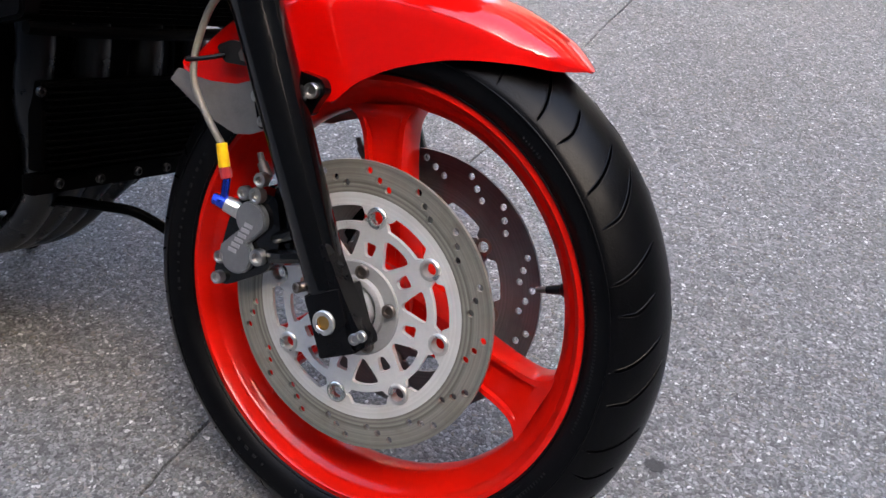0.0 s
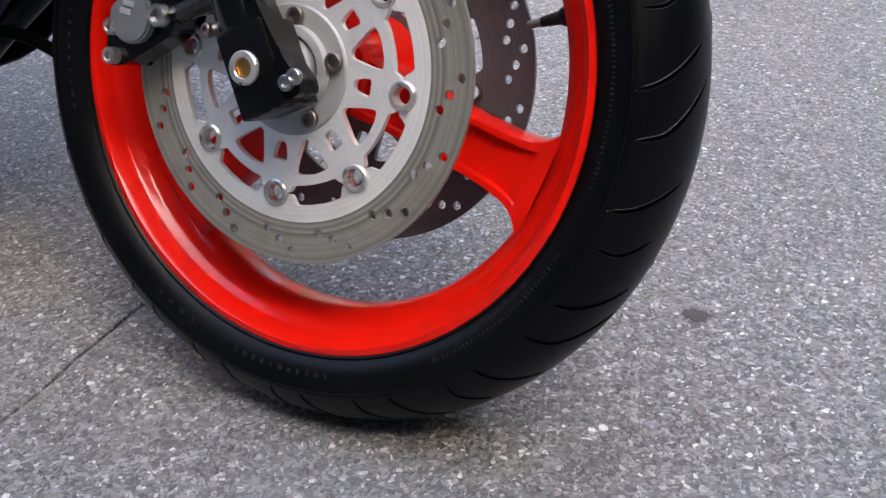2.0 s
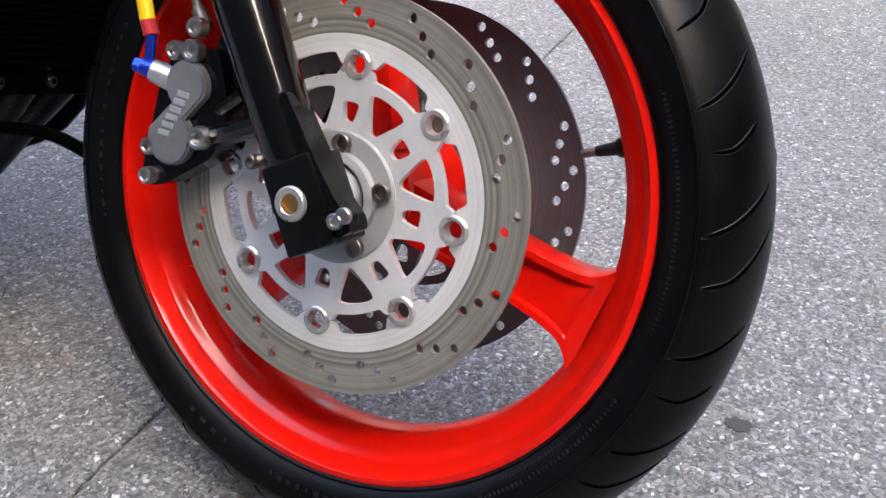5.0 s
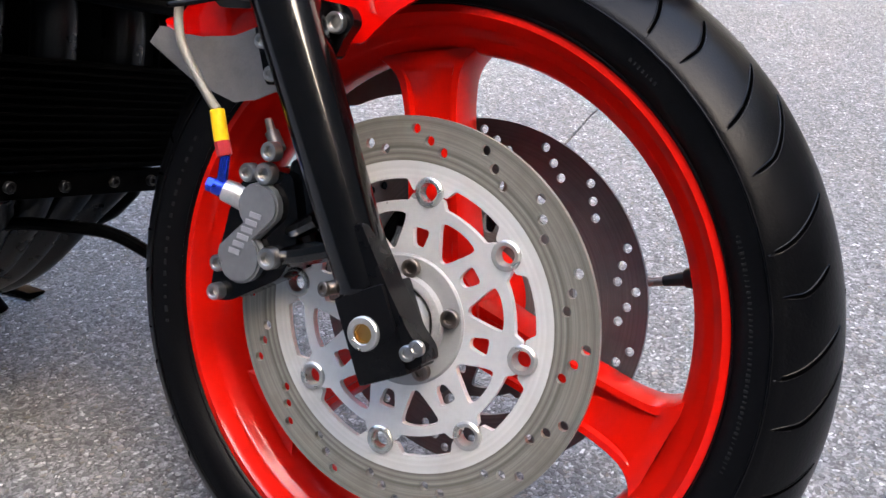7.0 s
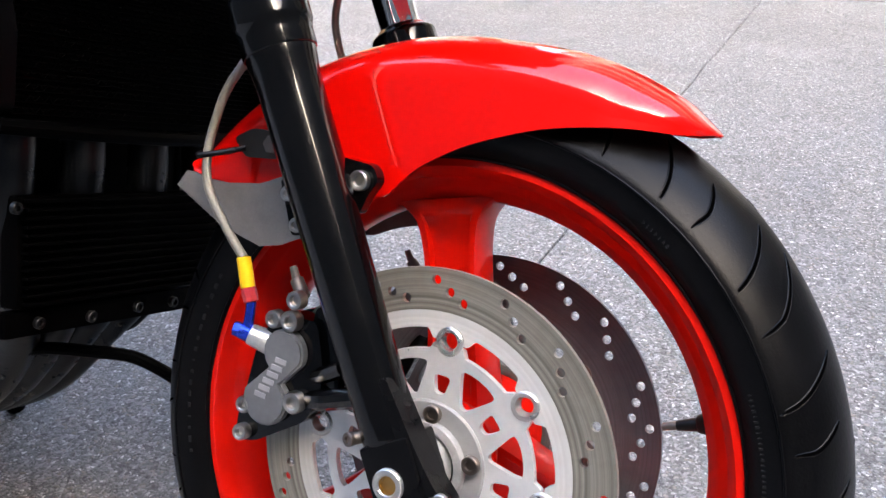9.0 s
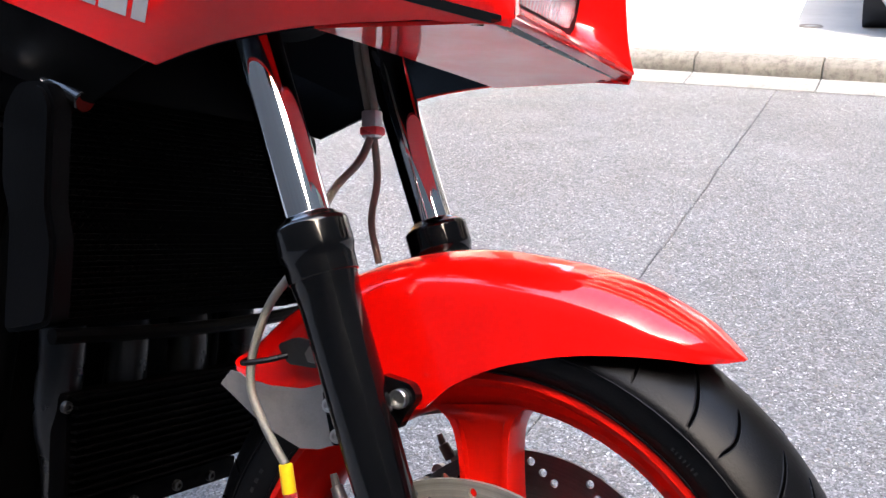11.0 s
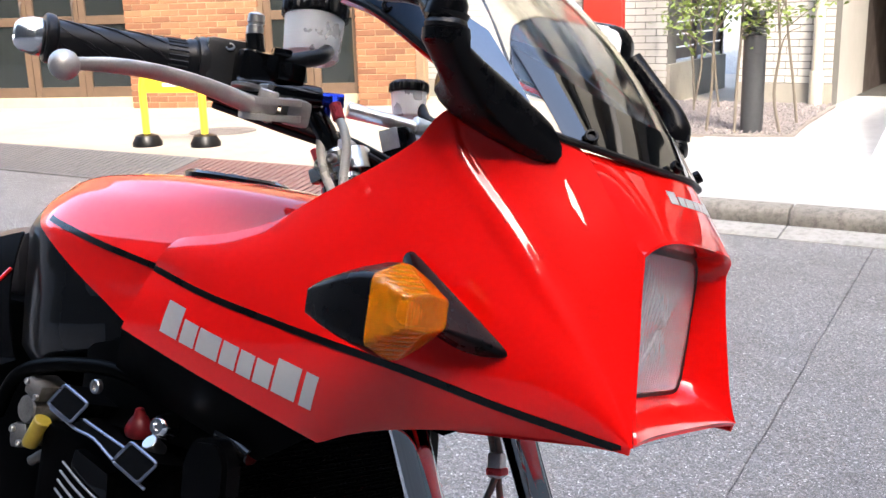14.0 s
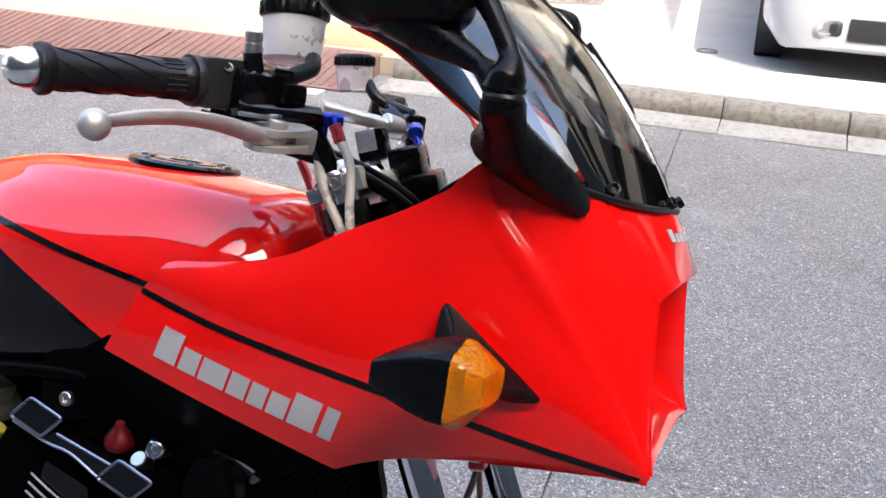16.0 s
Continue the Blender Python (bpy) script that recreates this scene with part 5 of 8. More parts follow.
bm = bmesh.new()
rows = []
for k in range(69):
    th = 58.8 + 84.7 * k / 68
    lo, w, top = guard_section(th)
    row = []
    drop = min(0.034 * min(1, w / 0.06), (top - lo) * 0.8)
    for j in range(33):
        u = -1 + 2 * j / 32
        a = abs(u)
        if a > 0.42:                      # side skirt
            t = (a - 0.42) / 0.58
            r = (top - drop) + (lo - (top - drop)) * t
            y = w * (0.955 + 0.045 * t)
        else:                             # rounded crown with a slight shoulder
            p = a / 0.42
            e = math.sin(p * math.pi / 2)
            r = top - drop * (1 - math.cos(p * math.pi / 2) ** 0.9)
            y = w * 0.955 * e
        q = radians(th)
        row.append(Vector((r * math.cos(q), math.copysign(y, u) if a > 1e-9 else 0.0, r * math.sin(q))))
    rows.append(row)
add_grid(bm, rows)
thicken(bm, 0.0028)
guard = bit("front_mudguard", bm, RED, "glossy red front mudguard with a pointed nose")
for s in (-1, 1):
    # bare steel stay under the rear of the guard
    bm = bmesh.new()
    rows = []
    for k in range(25):
        th = 123 + 23.8 * k / 24
        lo, w, top = guard_section(th)
        r1 = lo + 0.012
        r1 = lo + 0.012 if th < 143 else 0.318
        r0 = float(np.interp(th, [123, 127, 132, 137.5, 142, 144.5, 146, 146.8], [0.188, 0.195, 0.202, 0.209, 0.222, 0.245, 0.267, 0.312]))
        q = radians(th)
        rows.append([Vector((r * math.cos(q), s * (w + 0.003 - 0.002 * t), r * math.sin(q))) for t, r in ((0, r1), (0.3, r1 + (r0 - r1) * 0.33), (0.6, r1 + (r0 - r1) * 0.66), (1, r0))])
    add_grid(bm, rows)
    thicken(bm, 0.002)
    bit("stay", bm, PALE_METAL, "bare grey steel mudguard stay", guard)
    bm = bmesh.new()
    add_plate(bm, rounded([(-0.144, 0.197), (-0.128, 0.199), (-0.113, 0.158), (-0.128, 0.155)], 0.004), [], s * 0.1, s * 0.0815)
    bit("stay_bracket", bm, BLACK_PLASTIC, parent=guard)
    for x, z in ((-0.1345, 0.187), (-0.1235, 0.164)):
        bm = bmesh.new()
        add_bolt(bm, (x, s * 0.1, z), (0, s, 0), 0.0058, 0.004)
        bit("stay_screw", bm, STEEL, parent=guard)
CLIP_METAL = plain("greasy_dark_clip_metal", (0.02, 0.017, 0.014), 0.45, 0.3, bump=0.2, dust=0.1)
# cable clip on the guard with its bolt and tie
bm = bmesh.new()
add_plate(bm, rounded([(-0.203, 0.222), (-0.185, 0.232), (-0.152, 0.231), (-0.147, 0.217), (-0.16, 0.21), (-0.19, 0.208)], 0.005), [], -0.0865, -0.082)
clip = bit("hose_clip", bm, CLIP_METAL, "black hose clip bolted to the mudguard", guard)
bm = bmesh.new()
add_hex(bm, (-0.163, -0.0865, 0.2215), (0, -1, 0), 0.0075, 0.006)
add_rod(bm, (-0.163, -0.09, 0.2215), (-0.163, -0.08, 0.2215), 0.0052, seg=12)
bit("clip_bolt", bm, DARK_STEEL, parent=guard)
bm = bmesh.new()
add_tube(bm, [(-0.19, -0.0875, 0.2155), (-0.203, -0.098, 0.21), (-0.2205, -0.107, 0.205), (-0.222, -0.1, 0.207)], 0.0024, 8, 4)
bit("cable_tie", bm, BLACK_PLASTIC, parent=guard)

from mathutils.bvhtree import BVHTree

# ---- fairing: smooth skins through the shaping lines of one side, mirrored for the other
LOWER = [(-0.536, -0.207, 0.506), (-0.45, -0.202, 0.4835), (-0.36, -0.192, 0.4605), (-0.283, -0.178, 0.4395)]
LOWER_FRONT = [(-0.283, -0.178, 0.4395), (-0.252, -0.172, 0.4535), (-0.216, -0.168, 0.465), (-0.158, -0.164, 0.477), (-0.104, -0.158, 0.484), (-0.053, -0.15, 0.488), (0.0, -0.14, 0.488)]
STRIPE = [(-0.5, -0.206, 0.5735), (-0.419, -0.211, 0.557), (-0.342, -0.21, 0.5455), (-0.285, -0.207, 0.5375), (-0.183, -0.196, 0.5235), (-0.108, -0.176, 0.509), (-0.055, -0.159, 0.5), (0.0005, -0.1405, 0.491)]
UPPER = [(-0.476, -0.204, 0.605), (-0.462, -0.2045, 0.609), (-0.431, -0.2045, 0.614), (-0.395, -0.204, 0.6215), (-0.347, -0.2035, 0.637), (-0.298, -0.202, 0.666), (-0.241, -0.2, 0.697), (-0.203, -0.198, 0.722)]
CREASE = [(-0.203, -0.198, 0.722), (-0.155, -0.191, 0.674), (-0.092, -0.176, 0.609), (-0.029, -0.1555, 0.543), (0.001, -0.141, 0.494)]
RIDGE = [(-0.175, -0.196, 0.75), (-0.163, -0.186, 0.72), (-0.11, -0.177, 0.661), (-0.069, -0.1635, 0.608), (-0.026, -0.147, 0.547), (0.0015, -0.1395, 0.4955)]
EDGE_TOP = [(-0.2, -0.187, 0.786), (-0.155, -0.184, 0.764), (-0.118, -0.169, 0.742), (-0.09, -0.15, 0.7335), (-0.076, -0.135, 0.7285)]
CREASE_B = [(-0.076, -0.135, 0.7285), (-0.057, -0.13, 0.7), (-0.038, -0.1235, 0.673), (-0.021, -0.1155, 0.648)]
MOUTH_SIDE = [(-0.021, -0.1155, 0.648), (-0.0175, -0.119, 0.612), (-0.012, -0.124, 0.572), (-0.005, -0.132, 0.525), (0.002, -0.1385, 0.4965)]


def smooth_run(points, count, steps=8):
    return resample(catmull(points, steps), count)


def mirrored(points, s):
    return [Vector((p[0], p[1] * -s, p[2])) for p in points]


def skin(b, a_run, b_run, across, bulge=0.0, out=(0, -1, 0)):
    """Quads between two runs, bowed outwards between them."""
    rows = []
    for k in range(across + 1):
        t = k / across
        rows.append([p.lerp(q, t) + Vector(out) * (bulge * 4 * t * (1 - t) * min(1.0, (p - q).length / 0.05)) for p, q in zip(a_run, b_run)])
    add_grid(b, rows)


def fairing_side(b, s):
    """s = -1: the machine's right side."""
    f = lambda pts: mirrored(pts, s)
    out = Vector((0.15, s, 0.1))
    low = smooth_run(f(LOWER), 30) + smooth_run(f(LOWER_FRONT), 31)[1:]
    mid = smooth_run(f(STRIPE), 60)
    # the panel under the stripe: a soft fold runs from under the stripe's rear end to the lower point
    fold = [p.lerp(q, 0.45 + 0.25 * min(1, max(0, (i - 8) / 25))) + out * 0.0035 * min(1, (p - q).length / 0.07) for i, (p, q) in enumerate(zip(mid, low))]
    skin(b, mid, fold, 4, 0.001, out)
    skin(b, fold, low, 4, 0.001, out)
    n_up = 36
    top = smooth_run(f(UPPER), n_up) + smooth_run(f(CREASE), 60 - n_up + 1)[1:]
    skin(b, mid, top, 10, 0.006, out)
    # rounded ridge
    start = len(top) - 25
    crease = top[start:]
    ridge = smooth_run(f(RIDGE), 25)
    skin(b, crease, ridge, 10, 0.0085, Vector((0.4, s * 0.65, 0.65)))
    # flank between ridge and the headlamp mouth
    rim = smooth_run(f(EDGE_TOP + CREASE_B[1:]), 15) + smooth_run(f(MOUTH_SIDE), 11)[1:]
    skin(b, ridge, rim, 10, 0.003, Vector((0.6, s * 0.7, 0.3)))
    return crease, ridge


bm = bmesh.new()
for s in (-1, 1):
    fairing_side(bm, s)
# nose panel over the headlamp
NX = 25
base_front = smooth_run([CREASE_B[0], (-0.052, -0.078, 0.7265), (-0.032, 0, 0.7245), (-0.052, 0.078, 0.7265)] + mirrored(CREASE_B[:1], 1), NX)
mouth_top = smooth_run([(-0.021, -0.1155, 0.648), (-0.013, -0.103, 0.6595), (-0.008, -0.078, 0.6655), (-0.006, -0.04, 0.667), (-0.0055, 0, 0.6675), (-0.006, 0.04, 0.667), (-0.008, 0.078, 0.6655), (-0.013, 0.103, 0.6595), (-0.021, 0.1155, 0.648)], NX)
edge = smooth_run(CREASE_B, 13)
rows = []
for k in range(13):
    t = k / 12
    row = []
    for j, (p, q) in enumerate(zip(base_front, mouth_top)):
        c = p.lerp(q, t)
        u = 2 * j / (NX - 1) - 1
        fix = edge[k] - edge[0].lerp(edge[-1], t)
        row.append(c + Vector((fix.x, fix.y * -u, fix.z)) * u * u + Vector((0.75, 0, 0.5)) * 0.003 * 4 * t * (1 - t) * (1 - u ** 4))
    rows.append(row)
add_grid(bm, rows)
weld(bm, 0.0016)
for _ in range(3):
    bmesh.ops.smooth_vert(bm, verts=[v for v in bm.verts if not v.is_boundary], factor=0.4, use_axis_x=True, use_axis_y=True, use_axis_z=True)
bmesh.ops.recalc_face_normals(bm, faces=bm.faces)
SKIN = BVHTree.FromBMesh(bm)
thicken(bm, 0.003)
fairing = bit("fairing", bm, RED, "glossy red half fairing with a black stripe")


def on_skin(p, way, lift, tree=None):
    """Where a line through p along way meets the fairing, lifted off it."""
    way = Vector(way).normalized()
    hit, normal, _, _ = (tree or SKIN).ray_cast(Vector(p) - way * 0.4, way)
    if hit is None:
        return Vector(p)
    if normal.dot(way) > 0:
        normal = -normal
    return hit + normal * lift


# recess round the headlamp
mouth = [Vector(p) for p in mouth_top]
mouth += smooth_run(mirrored(MOUTH_SIDE, 1), 16)[1:]
lip = smooth_run([(0.002, 0.1385, 0.4965), (0.0, 0.115, 0.4972), (-0.0018, 0.08, 0.498), (-0.0025, 0, 0.4984), (-0.0018, -0.08, 0.498), (0.0, -0.115, 0.4972), (0.002, -0.1385, 0.4965)], 25)
mouth += lip[1:]
mouth += smooth_run(mirrored(list(reversed(MOUTH_SIDE)), -1), 16)[1:-1]
glass2d = rounded([(-0.096, 0.659), (0.096, 0.659), (0.102, 0.521), (-0.102, 0.521)], 0.03, 6)
start = min(range(len(glass2d)), key=lambda i: (glass2d[i][0] + 0.09) ** 2 + (glass2d[i][1] - 0.65) ** 2)
g = glass2d[start:] + glass2d[:start]


def lamp_x(y, z):
    return -0.044 + 0.0045 * (1 - (y / 0.1) ** 2) - 0.03 * (0.655 - z)


def loop_at(scale, dx):
    pts = [Vector((lamp_x(y, z) + dx, y * scale, 0.587 + (z - 0.587) * scale)) for y, z in g]
    return resample(pts + pts[:1], len(mouth) + 1)[:-1]


inner = loop_at(1.03, -0.002)
bm = bmesh.new()
rows = []
for t in (0, 0.12, 0.3, 0.55, 0.8, 1.0):
    e = 1 - (1 - t) ** 1.6
    rows.append([Vector((p.x + (q.x - p.x) * t, p.y + (q.y - p.y) * e, p.z + (q.z - p.z) * e)) for p, q in zip(mouth, inner)])
add_grid(bm, rows, True)
thicken(bm, 0.0025)
bit("lamp_recess", bm, RED, parent=fairing)
# chin panel under the lip
bm = bmesh.new()
rows = []
for k in range(13):
    t = (k / 12) ** 1.6
    x = 0.0016 - 0.15 * t
    half = 0.139 + 0.022 * t
    rows.append([Vector((x - 0.004 * (1 - abs(2 * j / 12 - 1) ** 4), half * (2 * j / 12 - 1), 0.4945 + 0.0028 * (1 - t) ** 8 - 0.0145 * t + 0.0017 * (1 - abs(2 * j / 12 - 1) ** 4))) for j in range(13)])
add_grid(bm, rows)
thicken(bm, 0.003)
bit("chin_panel", bm, RED, parent=fairing)

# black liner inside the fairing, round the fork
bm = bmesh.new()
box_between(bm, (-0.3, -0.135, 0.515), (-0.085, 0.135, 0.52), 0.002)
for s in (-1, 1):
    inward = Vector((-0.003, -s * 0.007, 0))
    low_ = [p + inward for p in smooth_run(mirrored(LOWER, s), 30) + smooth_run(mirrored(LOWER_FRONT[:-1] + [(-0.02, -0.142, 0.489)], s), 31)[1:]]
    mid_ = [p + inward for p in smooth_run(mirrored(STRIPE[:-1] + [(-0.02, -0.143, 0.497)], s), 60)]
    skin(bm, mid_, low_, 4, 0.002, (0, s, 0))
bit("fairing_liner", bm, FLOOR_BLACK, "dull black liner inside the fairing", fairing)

# headlamp
bm = bmesh.new()
add_grid(bm, [loop_at(1.06, -0.004), loop_at(1.04, 0.0015), loop_at(0.925, 0.0005), loop_at(0.905, -0.006)], True)
lamp = bit("headlamp", bm, BLACK_RUBBER, "rectangular headlamp with fluted glass in a black seal", fairing)
bm = bmesh.new()
lens = [loop_at(k, 0.0008 + 0.006 * (1 - k * k)) for k in (0.935, 0.8, 0.6, 0.4, 0.2, 0.03)]
add_grid(bm, lens, True)
bm.faces.new([bm.verts.new(p) for p in lens[-1]])
for v in bm.verts:
    k = 1.0 if v.co.z < 0.575 else 0.55
    v.co.x += 0.0007 * k * math.sin(v.co.y * 2 * math.pi / 0.0075)
weld(bm, 0.00005)
thicken(bm, 0.003)
bit("lamp_glass", bm, FLUTED, "clear fluted lamp glass", fairing)
bm = bmesh.new()


def bowl_ring(k, d):
    """One ring of the reflector: square at the rim, round towards the bulb."""
    pts = []
    for p in loop_at(0.95, 0):
        away = Vector((0, p.y, p.z - 0.587))
        away = away.lerp(away.normalized() * 0.072, 1 - k ** 3) * k
        pts.append(Vector((p.x - d, away.y, 0.587 + away.z)))
    return pts


bowl = [bowl_ring(k, d) for k, d in ((1.0, 0.004), (0.96, 0.014), (0.88, 0.026), (0.76, 0.038), (0.6, 0.048), (0.42, 0.056), (0.24, 0.061), (0.1, 0.063))]
add_grid(bm, bowl, True)
bm.faces.new([bm.verts.new(p) for p in bowl[-1]])
weld(bm, 0.0001)
bit("reflector", bm, CHROME, parent=fairing)
bm = bmesh.new()
add_rod(bm, (-0.095, 0, 0.587), (-0.055, 0, 0.587), 0.009, 0.007, 16)
bit("bulb", bm, LAMP_GLASS, parent=fairing)

# black stripe and silver marks, laid on the skin
def film_on(b, grid, way, lift=0.0007, tree=None):
    """A thin film over a grid of points, pressed on to the skin along way."""
    top = [[b.verts.new(on_skin(p, way, lift, tree)) for p in row] for row in grid]
    for a, c in zip(top, top[1:]):
        for j in range(len(a) - 1):
            b.faces.new((a[j], a[j + 1], c[j + 1], c[j]))
    bmesh.ops.recalc_face_normals(b, faces=b.faces)
    bmesh.ops.solidify(b, geom=b.faces[:], thickness=0.0004)


for s in (-1, 1):
    bm = bmesh.new()
    run = smooth_run(mirrored(STRIPE[:-1] + [(-0.006, -0.143, 0.492)], s), 70)
    film_on(bm, [[p + Vector((0, 0, 0.0034 * k)) for p in run] for k in (-1, 0, 1)], (0, -s, 0))
    bit("stripe", bm, BLACK_DECAL, "black pinstripe", fairing)

# maker's lettering as plain silver blocks
start_, stop_ = Vector((-0.471, 0, 0.529)), Vector((-0.269, 0, 0.4835))
run_ = (stop_ - start_)
up_ = Vector((0.0115, 0, 0.0325))
for a, c, tall in [(0.0, 0.12, 1.0), (0.14, 0.235, 0.72), (0.25, 0.39, 0.72), (0.405, 0.5, 0.72), (0.515, 0.6, 0.72), (0.615, 0.71, 0.72), (0.725, 0.855, 1.0), (0.88, 0.945, 1.0)]:
    bm = bmesh.new()
    rows = []
    for k in range(4):
        rows.append([start_ + run_ * (a + (c - a) * j / 4) + up_ * (-0.5 + tall * k / 3) for j in range(5)])
    film_on(bm, rows, (0, 1, 0))
    bit("silver_mark", bm, SILVER_DECAL, parent=fairing, smooth=False)
for k, (a, c, tall) in enumerate([(0.0, 0.12, 1.0), (0.14, 0.235, 0.72), (0.25, 0.39, 0.72), (0.405, 0.5, 0.72), (0.515, 0.6, 0.72), (0.615, 0.71, 0.72), (0.725, 0.855, 1.0), (0.88, 0.945, 1.0)]):
    bm = bmesh.new()
    rows = [[Vector((0, -0.056 + 0.112 * (a + (c - a) * j / 3), 0.699 + 0.011 * tall * i / 2)) for j in range(4)] for i in range(3)]
    film_on(bm, rows, (-1, 0, 0))
    bit("silver_mark", bm, SILVER_DECAL, parent=fairing, smooth=False)

# windscreen
SCREEN_BASE = [(-0.326, -0.178, 0.857), (-0.283, -0.1815, 0.841), (-0.224, -0.185, 0.807), (-0.18, -0.186, 0.779), (-0.13, -0.174, 0.75), (-0.095, -0.153, 0.7375), (-0.07, -0.128, 0.732), (-0.045, -0.07, 0.7275), (-0.0315, 0, 0.7265)]
SCREEN_TOP = [(-0.338, -0.176, 0.868), (-0.35, -0.172, 0.89), (-0.362, -0.163, 0.918), (-0.372, -0.148, 0.946), (-0.38, -0.124, 0.97), (-0.386, -0.094, 0.988), (-0.39, -0.06, 0.999), (-0.392, -0.028, 1.004), (-0.393, 0, 1.005)]
half_base, half_top = smooth_run(SCREEN_BASE, 25), smooth_run(SCREEN_TOP, 25)
full = lambda run: run + [Vector((p.x, -p.y, p.z)) for p in reversed(run[:-1])]
bm = bmesh.new()
rows = []
cols = list(zip(full(half_base), full(half_top)))
for k in range(19):
    t = k / 18
    row = []
    for p, q in cols:
        c = p.lerp(q, t)
        centre = 1 - min(1.0, abs(c.y) / 0.19)
        outw = Vector((0.55, math.copysign(0.5 * min(1, abs(c.y) / 0.1), c.y), 0.72)).normalized()
        row.append(c + outw * (0.016 + 0.034 * centre) * 4 * t * (1 - t) * min(1.0, (p - q).length / 0.15))
    rows.append(row)
add_grid(bm, rows)
thicken(bm, 0.003)
screen = bit("windscreen", bm, SCREEN_GLASS, "lightly smoked clear windscreen with a black edge")
bm = bmesh.new()
add_tube(bm, full(half_base), 0.0034, 8, 1)
bit("screen_edge", bm, BLACK_RUBBER, parent=screen)
bm = bmesh.new()
add_tube(bm, full(half_top), 0.0022, 8, 1)
bit("screen_edge", bm, BLACK_RUBBER, parent=screen)
for x, y, z in ((-0.0745, -0.1315, 0.742), (-0.0345, -0.03, 0.7345), (-0.0345, 0.03, 0.7345), (-0.0745, 0.1315, 0.742), (-0.268, -0.1835, 0.843), (-0.268, 0.1835, 0.843)):
    bm = bmesh.new()
    ax = Vector((0.55, 1.2 * y / 0.18, 0.45)).normalized()
    add_bolt(bm, Vector((x, y, z)) - ax * 0.002, ax, 0.0062, 0.0055)
    bit("screen_screw", bm, BLACK_PLASTIC, parent=screen)
# black border band along the screen's foot; its sides carry a painted blue sky reflection
bm = bmesh.new()
rows = []
for k in range(7):
    row = []
    for p, q in cols:
        t = k / 6 * min(0.9, (0.045 + 0.09 * min(1.0, abs(p.y) / 0.185) ** 2) * min(1.0, 0.4 + (p.x + 0.33) / 0.12) / max(0.02, (p - q).length))
        c = p.lerp(q, t)
        centre = 1 - min(1.0, abs(c.y) / 0.19)
        outw = Vector((0.55, math.copysign(0.5 * min(1, abs(c.y) / 0.1), c.y), 0.72)).normalized()
        row.append(c + outw * ((0.016 + 0.034 * centre) * 4 * t * (1 - t) * min(1.0, (p - q).length / 0.15) + 0.0012))
    rows.append(row)
side_at = [j for j, (p, q) in enumerate(cols) if p.x < -0.098]
for keep, film, words in (([j for j in side_at if j < 25], SKY_BLUE_BLACK, "glossy black border on the screen's side, its sky reflection painted blue"), ([j for j in side_at if j > 25], SKY_BLUE_BLACK, "glossy black border on the screen's side, its sky reflection painted blue"), ([j for j in range(len(cols)) if j not in side_at[1:-1] and not (cols[j][0].x < -0.104)], GLOSS_BLACK, "glossy black border along the foot of the screen")):
    bm = bmesh.new()
    add_grid(bm, [[row[j] for j in keep] for row in rows])
    bmesh.ops.recalc_face_normals(bm, faces=bm.faces)
    thicken(bm, 0.0008)
    bit("border_band", bm, film, words, screen)
# dark tray inside the screen, ahead of the instruments
bm = bmesh.new()
rows = []
for p in reversed([q for q in half_base if q.x > -0.165]):
    row = []
    for j in range(13):
        u = -1 + 2 * j / 12
        row.append(Vector((p.x - 0.004, (abs(p.y) - 0.003) * u, 0.722 + (p.z - 0.004 - 0.722) * u * u)))
    rows.append(row)
add_grid(bm, rows)
weld(bm, 0.0003)
thicken(bm, 0.002)
bit("inner_tray", bm, BLACK_PLASTIC, "black plastic tray inside the screen", fairing)
# red lip under the screen, behind the mirror
for s in (-1, 1):
    bm = bmesh.new()
    a_run = smooth_run(mirrored([(-0.33, -0.1785, 0.8505), (-0.283, -0.1825, 0.8345), (-0.224, -0.187, 0.8005), (-0.19, -0.1905, 0.779), (-0.175, -0.196, 0.75)], s), 20)
    b_run = smooth_run(mirrored([(-0.326, -0.177, 0.8565), (-0.283, -0.181, 0.8405), (-0.224, -0.1845, 0.8065), (-0.185, -0.1865, 0.7825), (-0.155, -0.185, 0.764)], s), 20)
    skin(bm, a_run, b_run, 2)
    thicken(bm, 0.003)
    bit("screen_lip", bm, RED, parent=fairing)


